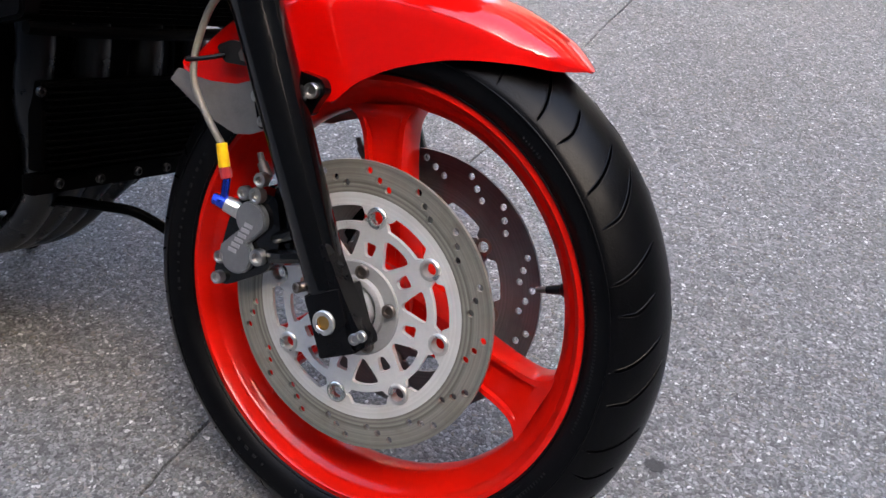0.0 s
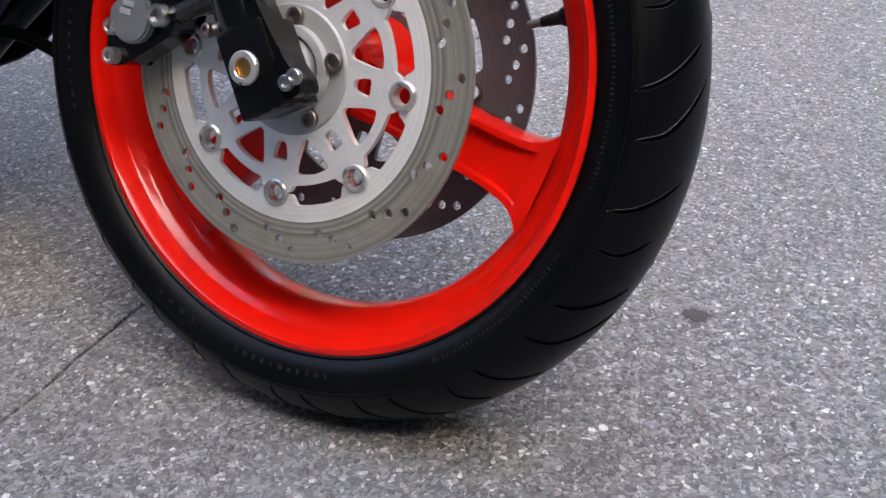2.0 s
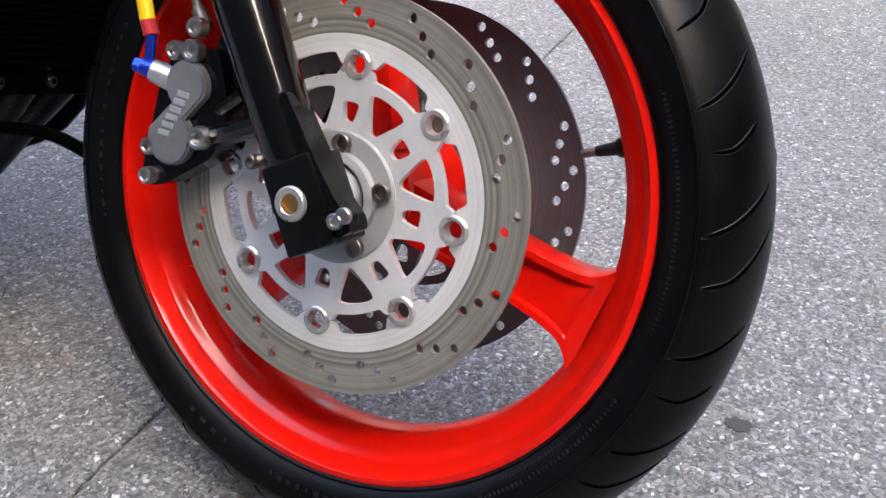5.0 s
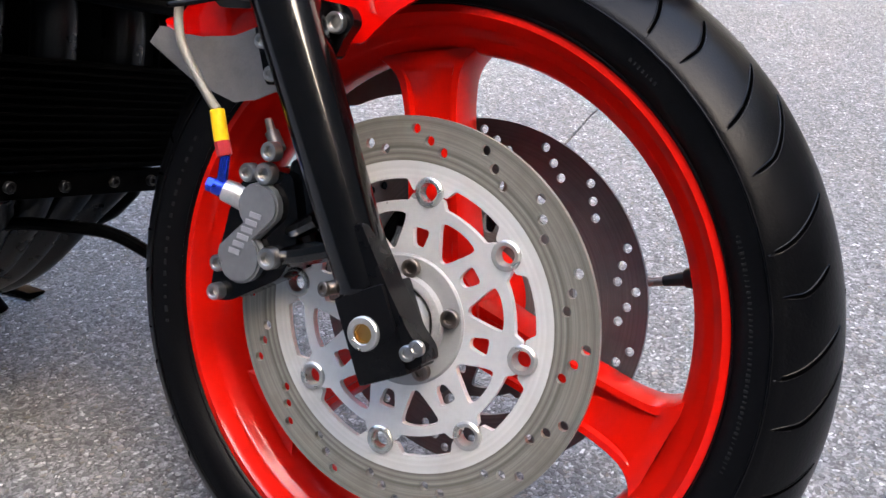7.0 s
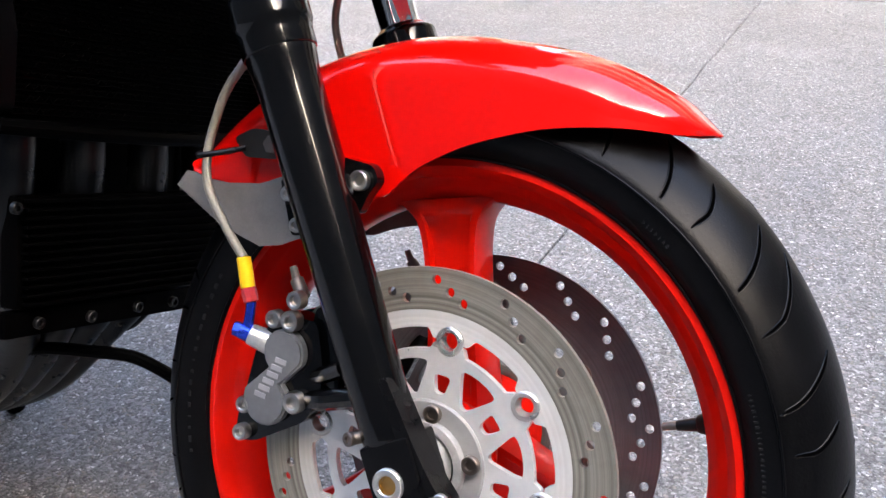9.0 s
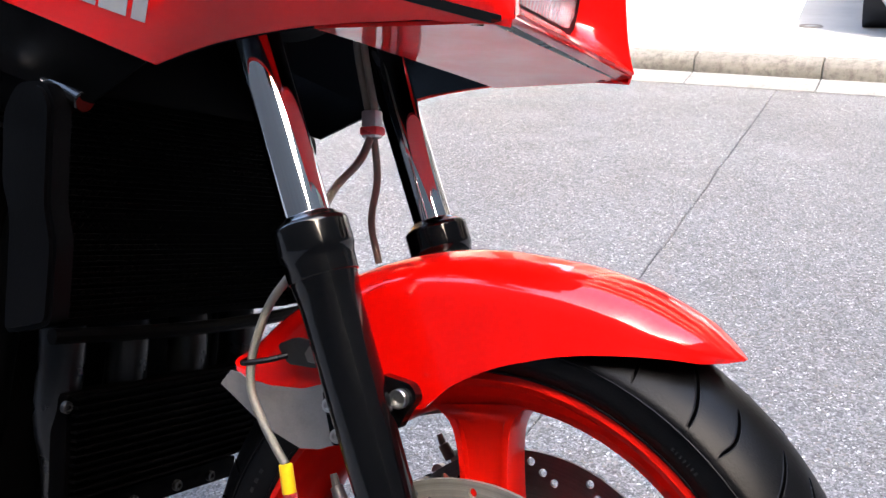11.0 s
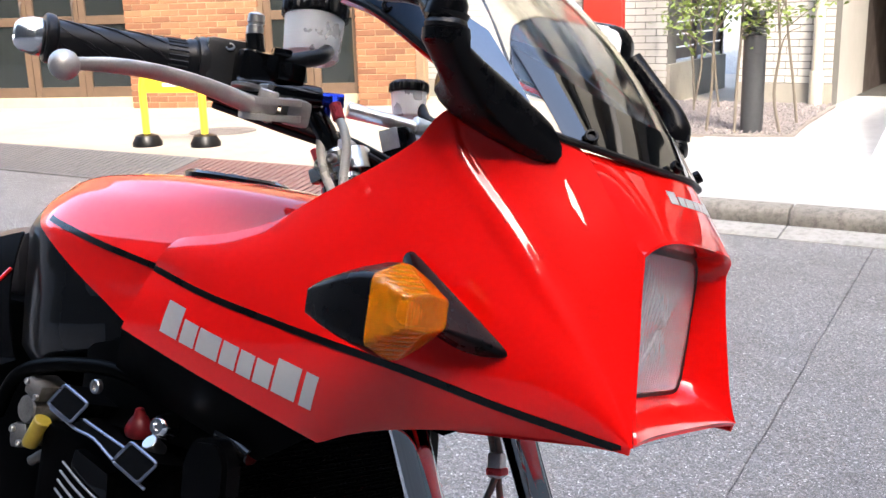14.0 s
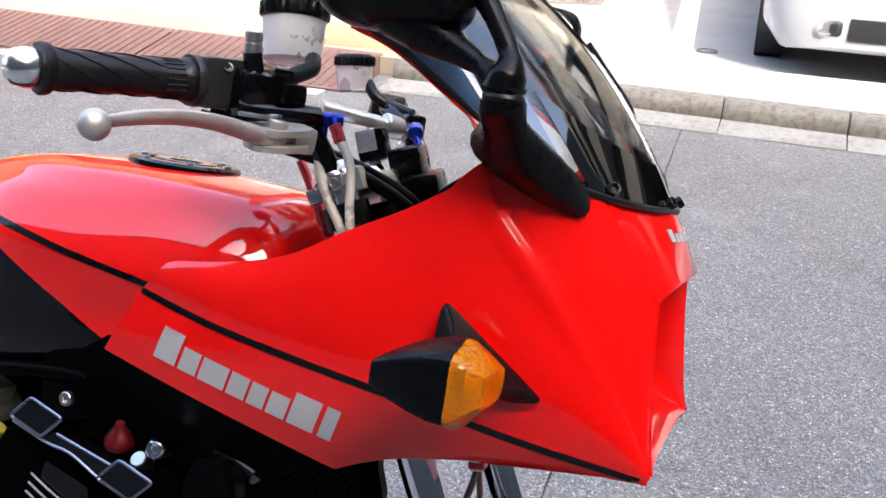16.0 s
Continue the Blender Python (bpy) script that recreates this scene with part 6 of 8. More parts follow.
# turn signals
def signal(s):
    f = lambda x, y, z: Vector((x, -s * y, z))
    b = bmesh.new()
    foot = rounded([(-0.187, 0.628), (-0.094, 0.551), (-0.125, 0.548), (-0.19, 0.575)], 0.012, 4)
    centre = Vector((-0.15, 0, 0.58))
    rings = []
    for k, (scale, y) in enumerate(((1.04, 0.0), (1.0, 0.007), (0.8, 0.014), (0.5, 0.03), (0.34, 0.055), (0.3, 0.085))):
        ring = []
        for x, z in foot:
            px, pz = centre.x + (x - centre.x) * scale, centre.z + (z - centre.z) * scale
            sy = float(np.interp(px, [-0.2, -0.15, -0.1], [-0.2155, -0.2035, -0.183]))
            ring.append(f(px, sy - y if k < 3 else -0.205 - y + 0.0, pz))
        rings.append(ring)
    add_grid(b, rings, True)
    ob = bit("turn_signal", b, BLACK_PLASTIC, "turn signal with an amber lens on a black stalk")
    # housing and lens: six-sided sections, widest where they meet
    def ring(x, yo, ym, yi, zo, zm, zi, r=0.006):
        pts = [(yo, zo[0]), (ym, zm[0]), (yi, zi[0]), (yi, zi[1]), (ym, zm[1]), (yo, zo[1])]
        return [Vector((x, -s * yy, zz)) for yy, zz in rounded(pts, r, 3)]
    waist = (-0.3245, -0.288, -0.25, (0.553, 0.6045), (0.5405, 0.616), (0.553, 0.603))
    b = bmesh.new()
    st = [ring(-0.1385, *waist), ring(-0.15, -0.3245, -0.288, -0.25, (0.5535, 0.604), (0.5415, 0.615), (0.5535, 0.602)), ring(-0.17, -0.3225, -0.291, -0.257, (0.557, 0.6005), (0.547, 0.609), (0.557, 0.598)), ring(-0.19, -0.318, -0.296, -0.27, (0.562, 0.594), (0.556, 0.599), (0.562, 0.591)), ring(-0.2055, -0.313, -0.3, -0.282, (0.5665, 0.5865), (0.565, 0.588), (0.567, 0.585), 0.003)]
    add_grid(b, st, True)
    b.faces.new([b.verts.new(p) for p in st[-1]])
    b.faces.new([b.verts.new(p) for p in st[0]])
    weld(b, 0.0001)
    bit("housing", b, BLACK_PLASTIC, "black plastic housing", ob)
    b = bmesh.new()
    st = [ring(-0.138, *waist), ring(-0.1335, -0.324, -0.287, -0.2505, (0.5535, 0.604), (0.5415, 0.6155), (0.5535, 0.602)), ring(-0.1155, -0.312, -0.284, -0.2555, (0.567, 0.5935), (0.5635, 0.5965), (0.5675, 0.5925), 0.003), ring(-0.113, -0.31, -0.284, -0.2575, (0.5685, 0.592), (0.5655, 0.5945), (0.569, 0.591), 0.003)]
    add_grid(b, st, True)
    b.faces.new([b.verts.new(p) for p in st[-1]])
    weld(b, 0.0001)
    thicken(b, 0.0022)
    bit("lens", b, AMBER, "amber ribbed lens", ob)
    b = bmesh.new()
    bowl = [ring(-0.1345, -0.318, -0.287, -0.256, (0.557, 0.6005), (0.547, 0.6105), (0.557, 0.599)), ring(-0.139, -0.312, -0.286, -0.262, (0.562, 0.596), (0.554, 0.603), (0.562, 0.594)), ring(-0.1415, -0.296, -0.286, -0.276, (0.574, 0.584), (0.572, 0.586), (0.574, 0.584), 0.003)]
    add_grid(b, bowl, True)
    b.faces.new([b.verts.new(p) for p in bowl[-1]])
    refl = bit("reflector", b, CHROME, parent=ob)
    b = bmesh.new()
    bmesh.ops.create_uvsphere(b, u_segments=14, v_segments=8, radius=0.009, matrix=Matrix.Translation(f(-0.127, -0.29, 0.579)))
    bit("bulb", b, GOLD, parent=ob)


signal(-1)
signal(1)


# mirrors
def mirror(s, shift=(0, 0, 0)):
    f = lambda p: Vector((p[0] + shift[0], -s * (p[1] + shift[1]), p[2] + shift[2]))
    b = bmesh.new()
    def ell(c, u, v, n=20):
        c, u, v = Vector(c), Vector(u), Vector(v)
        return [f(c + u * math.copysign(abs(math.cos(a)) ** 0.8, math.cos(a)) + v * math.copysign(abs(math.sin(a)) ** 0.8, math.sin(a))) for a in (2 * math.pi * k / n for k in range(n))]
    secs_ = [ell((-0.138, -0.177, 0.745), (0.05, 0.022, -0.024), (0.002, 0.004, 0.018)),
             ell((-0.139, -0.186, 0.749), (0.05, 0.022, -0.022), (0.003, 0.003, 0.021)),
             ell((-0.143, -0.203, 0.757), (0.04, 0.012, -0.017), (0.004, -0.002, 0.023)),
             ell((-0.147, -0.225, 0.768), (0.026, 0.0, -0.009), (0.003, -0.006, 0.022)),
             ell((-0.149, -0.245, 0.779), (0.019, -0.002, -0.003), (0.004, -0.01, 0.016)),
             ell((-0.149, -0.258, 0.792), (0.0185, 0.0, 0.0), (0.0, 0.0175, 0.004)),
             ell((-0.149, -0.26, 0.8), (0.018, 0.0, 0.0), (0.0, 0.017, 0.003))]
    add_grid(b, secs_, True)
    b.faces.new([b.verts.new(p) for p in secs_[0]])
    b.faces.new([b.verts.new(p) for p in secs_[-1]])
    weld(b, 0.0002)
    ob = bit("mirror", b, BLACK_PLASTIC, "black rear view mirror on a broad foot")
    b = bmesh.new()
    m = Matrix.Translation(f((-0.149, -0.2605, 0.799))) @ basis(Vector((0.02, s * 0.05, 1)))
    add_lathe(b, [(0, 0), (0.0165, 0), (0.0175, 0.003), (0.0165, 0.006), (0.0155, 0.0075), (0.0165, 0.009), (0.0175, 0.012), (0, 0.012)], m, 24)
    bit("collar", b, BLACK_RUBBER, parent=ob)
    # two-legged arm with a three-cornered gap, then the head
    b = bmesh.new()
    up, up_r = ((-0.1515, -0.262, 0.807), (-0.149, -0.262, 0.82), (-0.15, -0.26, 0.836), (-0.1675, -0.255, 0.8625), (-0.187, -0.25, 0.886), (-0.212, -0.244, 0.914)), (0.0175, 0.0165, 0.0085, 0.0085, 0.0105, 0.015)
    low, low_r = ((-0.151, -0.262, 0.811), (-0.1725, -0.26, 0.825), (-0.196, -0.255, 0.8355), (-0.222, -0.248, 0.847), (-0.255, -0.243, 0.862)), (0.0165, 0.0085, 0.0125, 0.0205, 0.024)
    if s > 0:      # folded further down
        up, up_r = ((-0.149, -0.262, 0.807), (-0.149, -0.261, 0.82), (-0.156, -0.259, 0.838), (-0.172, -0.254, 0.858), (-0.19, -0.25, 0.878), (-0.212, -0.244, 0.9)), (0.0185, 0.0185, 0.0145, 0.0125, 0.0125, 0.015)
        low, low_r = ((-0.15, -0.262, 0.813), (-0.172, -0.26, 0.824), (-0.2, -0.252, 0.842), (-0.23, -0.246, 0.86), (-0.255, -0.243, 0.875)), (0.0165, 0.0125, 0.0125, 0.017, 0.022)
    add_tube(b, [f(p) for p in up], up_r, 16, 5)
    add_tube(b, [f(p) for p in low], low_r, 16, 5)
    bit("mirror_arm", b, BLACK_PLASTIC, parent=ob)
    # head: a shallow shell facing back
    b = bmesh.new()
    C = Vector((-0.259, -0.236, 0.8915)) if s < 0 else Vector((-0.292, -0.24, 0.895))
    U = Vector((-0.985, 0.12, 0.1)).normalized()      # across
    V = Vector((0.08, 0.12, 1)).normalized()          # up
    N = Vector((0.14, -0.98, 0.13)).normalized()      # outwards
    outline = rounded([(-0.075, -0.035), (0.03, -0.052), (0.078, -0.04), (0.085, 0.045), (0.05, 0.06), (-0.07, 0.055)], 0.024, 5)
    rings = []
    for k, d in ((0.96, -0.012), (1.0, -0.004), (1.0, 0.008), (0.93, 0.024), (0.74, 0.037), (0.45, 0.045), (0.12, 0.048)):
        rings.append([f(C + U * (u * k) + V * (v * k) + N * d) for u, v in outline])
    add_grid(b, rings, True)
    b.faces.new([b.verts.new(p) for p in rings[-1]])
    weld(b, 0.0002)
    head = bit("mirror_head", b, BLACK_PLASTIC, "black mirror shell", ob)
    b = bmesh.new()
    face = [f(C + U * (u * 0.94) + V * (v * 0.94) + N * -0.009) for u, v in outline]
    back = [f(C + U * (u * 0.94) + V * (v * 0.94) + N * -0.004) for u, v in outline]
    add_grid(b, [face, back], True)
    b.faces.new([b.verts.new(p) for p in face])
    weld(b, 0.0002)
    bit("mirror_glass", b, MIRROR, "mirror glass", ob)


mirror(-1)
mirror(1)

# ---- tank, seat, handlebars, engine and radiator
# sections of the tank along its length: x, top height, half width at the shoulder, shoulder height, half width at the flank, flank height, bottom height
TANK = [(-0.395, 0.64, 0.075, 0.62, 0.1, 0.57, 0.52), (-0.42, 0.664, 0.105, 0.64, 0.128, 0.575, 0.51), (-0.46, 0.676, 0.125, 0.65, 0.148, 0.578, 0.5), (-0.53, 0.682, 0.138, 0.655, 0.16, 0.582, 0.49), (-0.62, 0.684, 0.143, 0.655, 0.166, 0.59, 0.462), (-0.72, 0.68, 0.14, 0.652, 0.164, 0.598, 0.435), (-0.78, 0.674, 0.126, 0.647, 0.15, 0.6, 0.425), (-0.835, 0.662, 0.1, 0.636, 0.122, 0.592, 0.425), (-0.875, 0.638, 0.072, 0.615, 0.09, 0.57, 0.475), (-0.9, 0.585, 0.05, 0.565, 0.065, 0.54, 0.47)]
rows = []
for x, top, ws, zs, wf, zf, bot in TANK:
    ws, zs = ws * 0.82, zs + 0.003
    side = [(0.0, top), (ws * 0.5, top - 0.003), (ws * 0.82, top - 0.011), (ws, zs), (ws + (wf - ws) * 0.5, zs - (zs - zf) * 0.35), (wf, zf), (wf * 1.0, zf - 0.02), (wf * 0.96, (zf + bot) / 2), (wf * 0.84, bot), (0.0, bot - 0.005)]
    rows.append([Vector((x, -y, z)) for y, z in side] + [Vector((x, y, z)) for y, z in reversed(side[1:-1])])
fine = [catmull([row[j] for row in rows], 5) for j in range(len(rows[0]))]
cross = []
for i in range(len(fine[0])):
    ring = [fine[j][i] for j in range(len(fine))]
    cross.append(catmull(ring + ring[:1], 3)[:-1])


def tank_low(x):
    """Height under which the tank is black."""
    return 0.499 - 0.52 * (x + 0.58)


bm = bmesh.new()
add_grid(bm, cross, True)
bm.faces.new([bm.verts.new(p) for p in cross[0]])
bm.faces.new([bm.verts.new(p) for p in cross[-1]])
weld(bm, 0.0002)
slope = -0.52
bmesh.ops.bisect_plane(bm, geom=bm.verts[:] + bm.edges[:] + bm.faces[:], dist=1e-6, plane_co=(-0.58, 0, 0.499), plane_no=Vector((-slope, 0, 1)).normalized())
# colour split along a clean slanting line
for f_ in bm.faces:
    c = f_.calc_center_median()
    f_.material_index = 1 if c.z < tank_low(c.x) and abs(c.y) > 0.03 else 0
TANK_SKIN = BVHTree.FromBMesh(bm)
tank = bit("fuel_tank", bm, [RED, BLACK_GLOSS], "glossy red fuel tank with a black lower flank and stripe")
for s in (-1, 1):
    bm = bmesh.new()
    run = smooth_run(mirrored([(-0.5, -0.1605, 0.564), (-0.56, -0.1655, 0.574), (-0.64, -0.167, 0.587), (-0.7, -0.165, 0.598), (-0.75, -0.161, 0.607)], s), 24)
    film_on(bm, [[p + Vector((0, 0, 0.0034 * k)) for p in run] for k in (-1, 0, 1)], (0, -s, 0), 0.0008, TANK_SKIN)
    bit("tank_stripe", bm, BLACK_DECAL, "black pinstripe", tank)
bm = bmesh.new()
CAPM = Matrix.Translation((-0.611, 0.002, 0.683)) @ pose(0, 0, 0, 0, 1, 0)
add_lathe(bm, [(0.0, 0.004), (0.02, 0.0045), (0.021, 0.006), (0.036, 0.0065), (0.038, 0.0035), (0.043, 0.0035), (0.045, 0.006), (0.062, 0.006), (0.066, 0.003), (0.066, -0.008), (0, -0.008)], CAPM, 48)
capo = bit("filler_cap", bm, BLACK_SATIN, "black flush filler cap with small screws", tank)
for k in range(6):
    bm = bmesh.new()
    add_bolt(bm, CAPM @ Vector((*polar(0.054, 60 * k + 10), 0.006)), (0, 0, 1), 0.004, 0.002)
    bit("cap_screw", bm, STEEL, parent=tank)
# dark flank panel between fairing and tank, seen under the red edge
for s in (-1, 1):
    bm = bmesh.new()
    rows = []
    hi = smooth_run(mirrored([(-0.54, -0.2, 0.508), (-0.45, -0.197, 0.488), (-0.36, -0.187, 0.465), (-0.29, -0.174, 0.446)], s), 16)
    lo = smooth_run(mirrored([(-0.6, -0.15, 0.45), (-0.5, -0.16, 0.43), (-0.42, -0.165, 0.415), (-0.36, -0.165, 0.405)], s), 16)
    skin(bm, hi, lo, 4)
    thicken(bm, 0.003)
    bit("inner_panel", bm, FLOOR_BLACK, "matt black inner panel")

# seat and tail
bm = bmesh.new()
rows = []
for x, top, w, bot in ((-0.9, 0.6, 0.09, 0.5), (-0.95, 0.585, 0.125, 0.5), (-1.05, 0.56, 0.14, 0.49), (-1.2, 0.555, 0.145, 0.49), (-1.4, 0.6, 0.14, 0.53), (-1.55, 0.63, 0.12, 0.57), (-1.75, 0.64, 0.06, 0.6)):
    side = [(0, top), (w * 0.6, top - 0.004), (w * 0.92, top - 0.02), (w, top - 0.045), (w * 0.9, bot)]
    rows.append([Vector((x, -y, z)) for y, z in side] + [Vector((x, y, z)) for y, z in reversed(side[1:])])
fine = [catmull([row[j] for row in rows], 4) for j in range(len(rows[0]))]
add_grid(bm, [[fine[j][i] for j in range(len(fine))] for i in range(len(fine[0]))], True)
bm.faces.new([bm.verts.new(fine[j][0]) for j in range(len(fine))])
bm.faces.new([bm.verts.new(fine[j][-1]) for j in range(len(fine))])
weld(bm, 0.0002)
SEAT = plain("black_seat_vinyl", (0.014, 0.014, 0.016), 0.35, coat=0.2, bump=0.2, bump_scale=300)
bit("seat", bm, SEAT, "black vinyl seat")
for s in (-1, 1):
    # side cover behind the tank: black gloss with a red border line
    bm = bmesh.new()
    hi = smooth_run(mirrored([(-0.83, -0.135, 0.585), (-0.87, -0.15, 0.57), (-0.95, -0.158, 0.545), (-1.05, -0.155, 0.53), (-1.2, -0.15, 0.54)], s), 20)
    lo = smooth_run(mirrored([(-0.78, -0.155, 0.43), (-0.86, -0.165, 0.4), (-0.95, -0.165, 0.38), (-1.05, -0.16, 0.38), (-1.2, -0.15, 0.42)], s), 20)
    skin(bm, hi, lo, 10, 0.014, (0, s, 0))
    thicken(bm, 0.003)
    sc = bit("side_cover", bm, BLACK_GLOSS, "glossy black side cover with a thin red border")
    bm = bmesh.new()
    run = smooth_run([a.lerp(c, t) + Vector((0, s * 0.014, 0)) for a, c, t in zip(hi, lo, [0.3 + 0.25 * math.sin(i * 0.35) for i in range(20)])], 24)
    add_tube(bm, run[:16], 0.0022, 6, 1)
    bit("border_line", bm, RED, parent=sc)

# rear wheel, of which the tyre's top shows beside the seat
bm = bmesh.new()
RW = Matrix.Translation((-1.47, 0, 0.0)) @ YAXIS
prof = []
for k in range(21):
    a = radians(-75 + 150 * k / 20)
    prof.append((0.218 + 0.092 * math.cos(a), 0.085 * math.sin(a)))
add_lathe(bm, [(0.23, -0.07)] + prof + [(0.23, 0.07)], RW, 96, True)
rear = bit("rear_wheel", bm, TYRE, "black rear tyre on a red cast wheel")
bm = bmesh.new()
add_lathe(bm, [(0.226, -0.068), (0.235, -0.068), (0.235, 0.068), (0.226, 0.068), (0.2, 0.02), (0.2, -0.02)], RW, 72, True)
add_lathe(bm, [(0.02, -0.07), (0.06, -0.07), (0.06, 0.07), (0.02, 0.07)], RW, 32, True)
for k in range(3):
    add_box(bm, (0.16, 0.04, 0.055), Matrix.Translation((-1.47, 0, 0)) @ Matrix.Rotation(radians(40 + 120 * k), 4, "Y") @ Matrix.Translation((0.13, 0, 0)), 0.008)
bit("rear_rim", bm, RED_WHEEL, parent=rear)
bm = bmesh.new()
for s in (-1, 1):
    add_tube(bm, [(-0.9, s * 0.09, 0.05), (-1.2, s * 0.115, 0.03), (-1.5, s * 0.12, 0.0)], [0.035, 0.03, 0.024], 14, 5, 0.6)
bit("swing_arm", bm, GRIME, "dull black swing arm")
# tail underside and mudguard arch over the rear tyre
bm = bmesh.new()
rows = []
for k in range(15):
    a = radians(60 + 65 * k / 14)
    rows.append([Vector((-1.47 + 0.325 * math.cos(a), y, 0.325 * math.sin(a) - 0.01 * (y / 0.09) ** 2)) for y in np.linspace(-0.09, 0.09, 9)])
add_grid(bm, rows)
thicken(bm, 0.003)
bit("rear_mudguard", bm, BLACK_PLASTIC, "black rear mudguard")

# steering head, clip-on bars and controls
YOKE = rounded([(-0.012, -0.135), (0.016, -0.138), (0.03, -0.118), (0.024, -0.09), (0.008, -0.055), (0.024, -0.02), (0.024, 0.02), (0.008, 0.045), (0.024, 0.07), (0.03, 0.095), (0.016, 0.114), (-0.012, 0.112), (-0.028, 0.09), (-0.03, 0.055), (-0.048, 0.02), (-0.048, -0.02), (-0.03, -0.06), (-0.028, -0.11)], 0.009, 3)
for d in (0.6, 0.785):
    c = along(d, -1)
    m = Matrix.Translation((c.x, 0, c.z)) @ FB
    if (m.to_3x3() @ Vector((1, 0, 0))).x < 0:
        m = m @ Matrix.Rotation(math.pi, 4, "Z")
    if abs((m.to_3x3() @ Vector((1, 0, 0))).y) > 0.5:
        m = m @ Matrix.Rotation(math.copysign(math.pi / 2, -(m.to_3x3() @ Vector((1, 0, 0))).y), 4, "Z")
    bm = bmesh.new()
    low_, high = ([m @ Vector((x, y, z)) for x, y in YOKE] for z in (-0.011, 0.011))
    inset = [m @ Vector((x * 0.95, y * 0.985, 0.013)) for x, y in YOKE]
    add_grid(bm, [low_, high, inset], True)
    bm.faces.new([bm.verts.new(p) for p in inset])
    bm.faces.new([bm.verts.new(p) for p in low_])
    weld(bm, 0.0001)
    for s in (-1, 1):
        p = along(d, s)
        add_lathe(bm, [(0.0205, -0.012), (0.0238, -0.012), (0.0245, -0.01), (0.0245, 0.01), (0.0238, 0.012), (0.0205, 0.012)], Matrix.Translation(p) @ FB, 32, True)
    yoke = bit("fork_yoke", bm, POLISHED if d > 0.7 else BLACK_SATIN, "bright alloy top yoke" if d > 0.7 else "black lower fork yoke")
    if d > 0.7:
        bm = bmesh.new()
        add_lathe(bm, [(0, 0.026), (0.011, 0.026), (0.014, 0.023), (0.016, 0.013), (0.019, 0.012), (0, 0.012)], m @ Matrix.Translation((-0.01, 0, 0)), 24)
        bit("stem_nut", bm, CHROME, "bright steering stem nut", yoke)
        for x, z in ((-0.0165, -0.006), (0.0105, 0.0)):
            bm = bmesh.new()
            add_box(bm, (0.014, 0.012, 0.015), m @ Matrix.Translation((x, -0.139, z)), 0.002)
            bit("clamp_ear", bm, POLISHED, parent=yoke)
        for y in (-0.145, 0.108):
            for dx in (-0.006, 0.01):
                bm = bmesh.new()
                add_bolt(bm, m @ Vector((dx, y, 0)), m.to_3x3() @ Vector((0, math.copysign(1, y), 0)), 0.005, 0.005)
                bit("pinch_bolt", bm, STEEL, parent=yoke)
for s, leg in ((-1, leg_right), (1, leg_left)):
    bm = bmesh.new()
    m = Matrix.Translation(along(0.801, s)) @ FB
    add_lathe(bm, [(0, 0.009), (0.011, 0.009), (0.0125, 0.007), (0.0185, 0.006), (0.0202, 0.003), (0.0202, -0.006), (0, -0.006)], m, 24)
    bit("fork_cap", bm, ALLOY, "bright alloy fork cap", leg)


SWITCH_GREY = plain("worn_dark_grey_plastic", (0.012, 0.0125, 0.013), 0.35, bump=0.12, spec=0.3, dust=0.02)
LEVER_ALLOY = plain("dull_cast_lever_alloy", (0.42, 0.4, 0.37), 0.42, 0.6, bump=0.1, scale=60, dust=0.15)


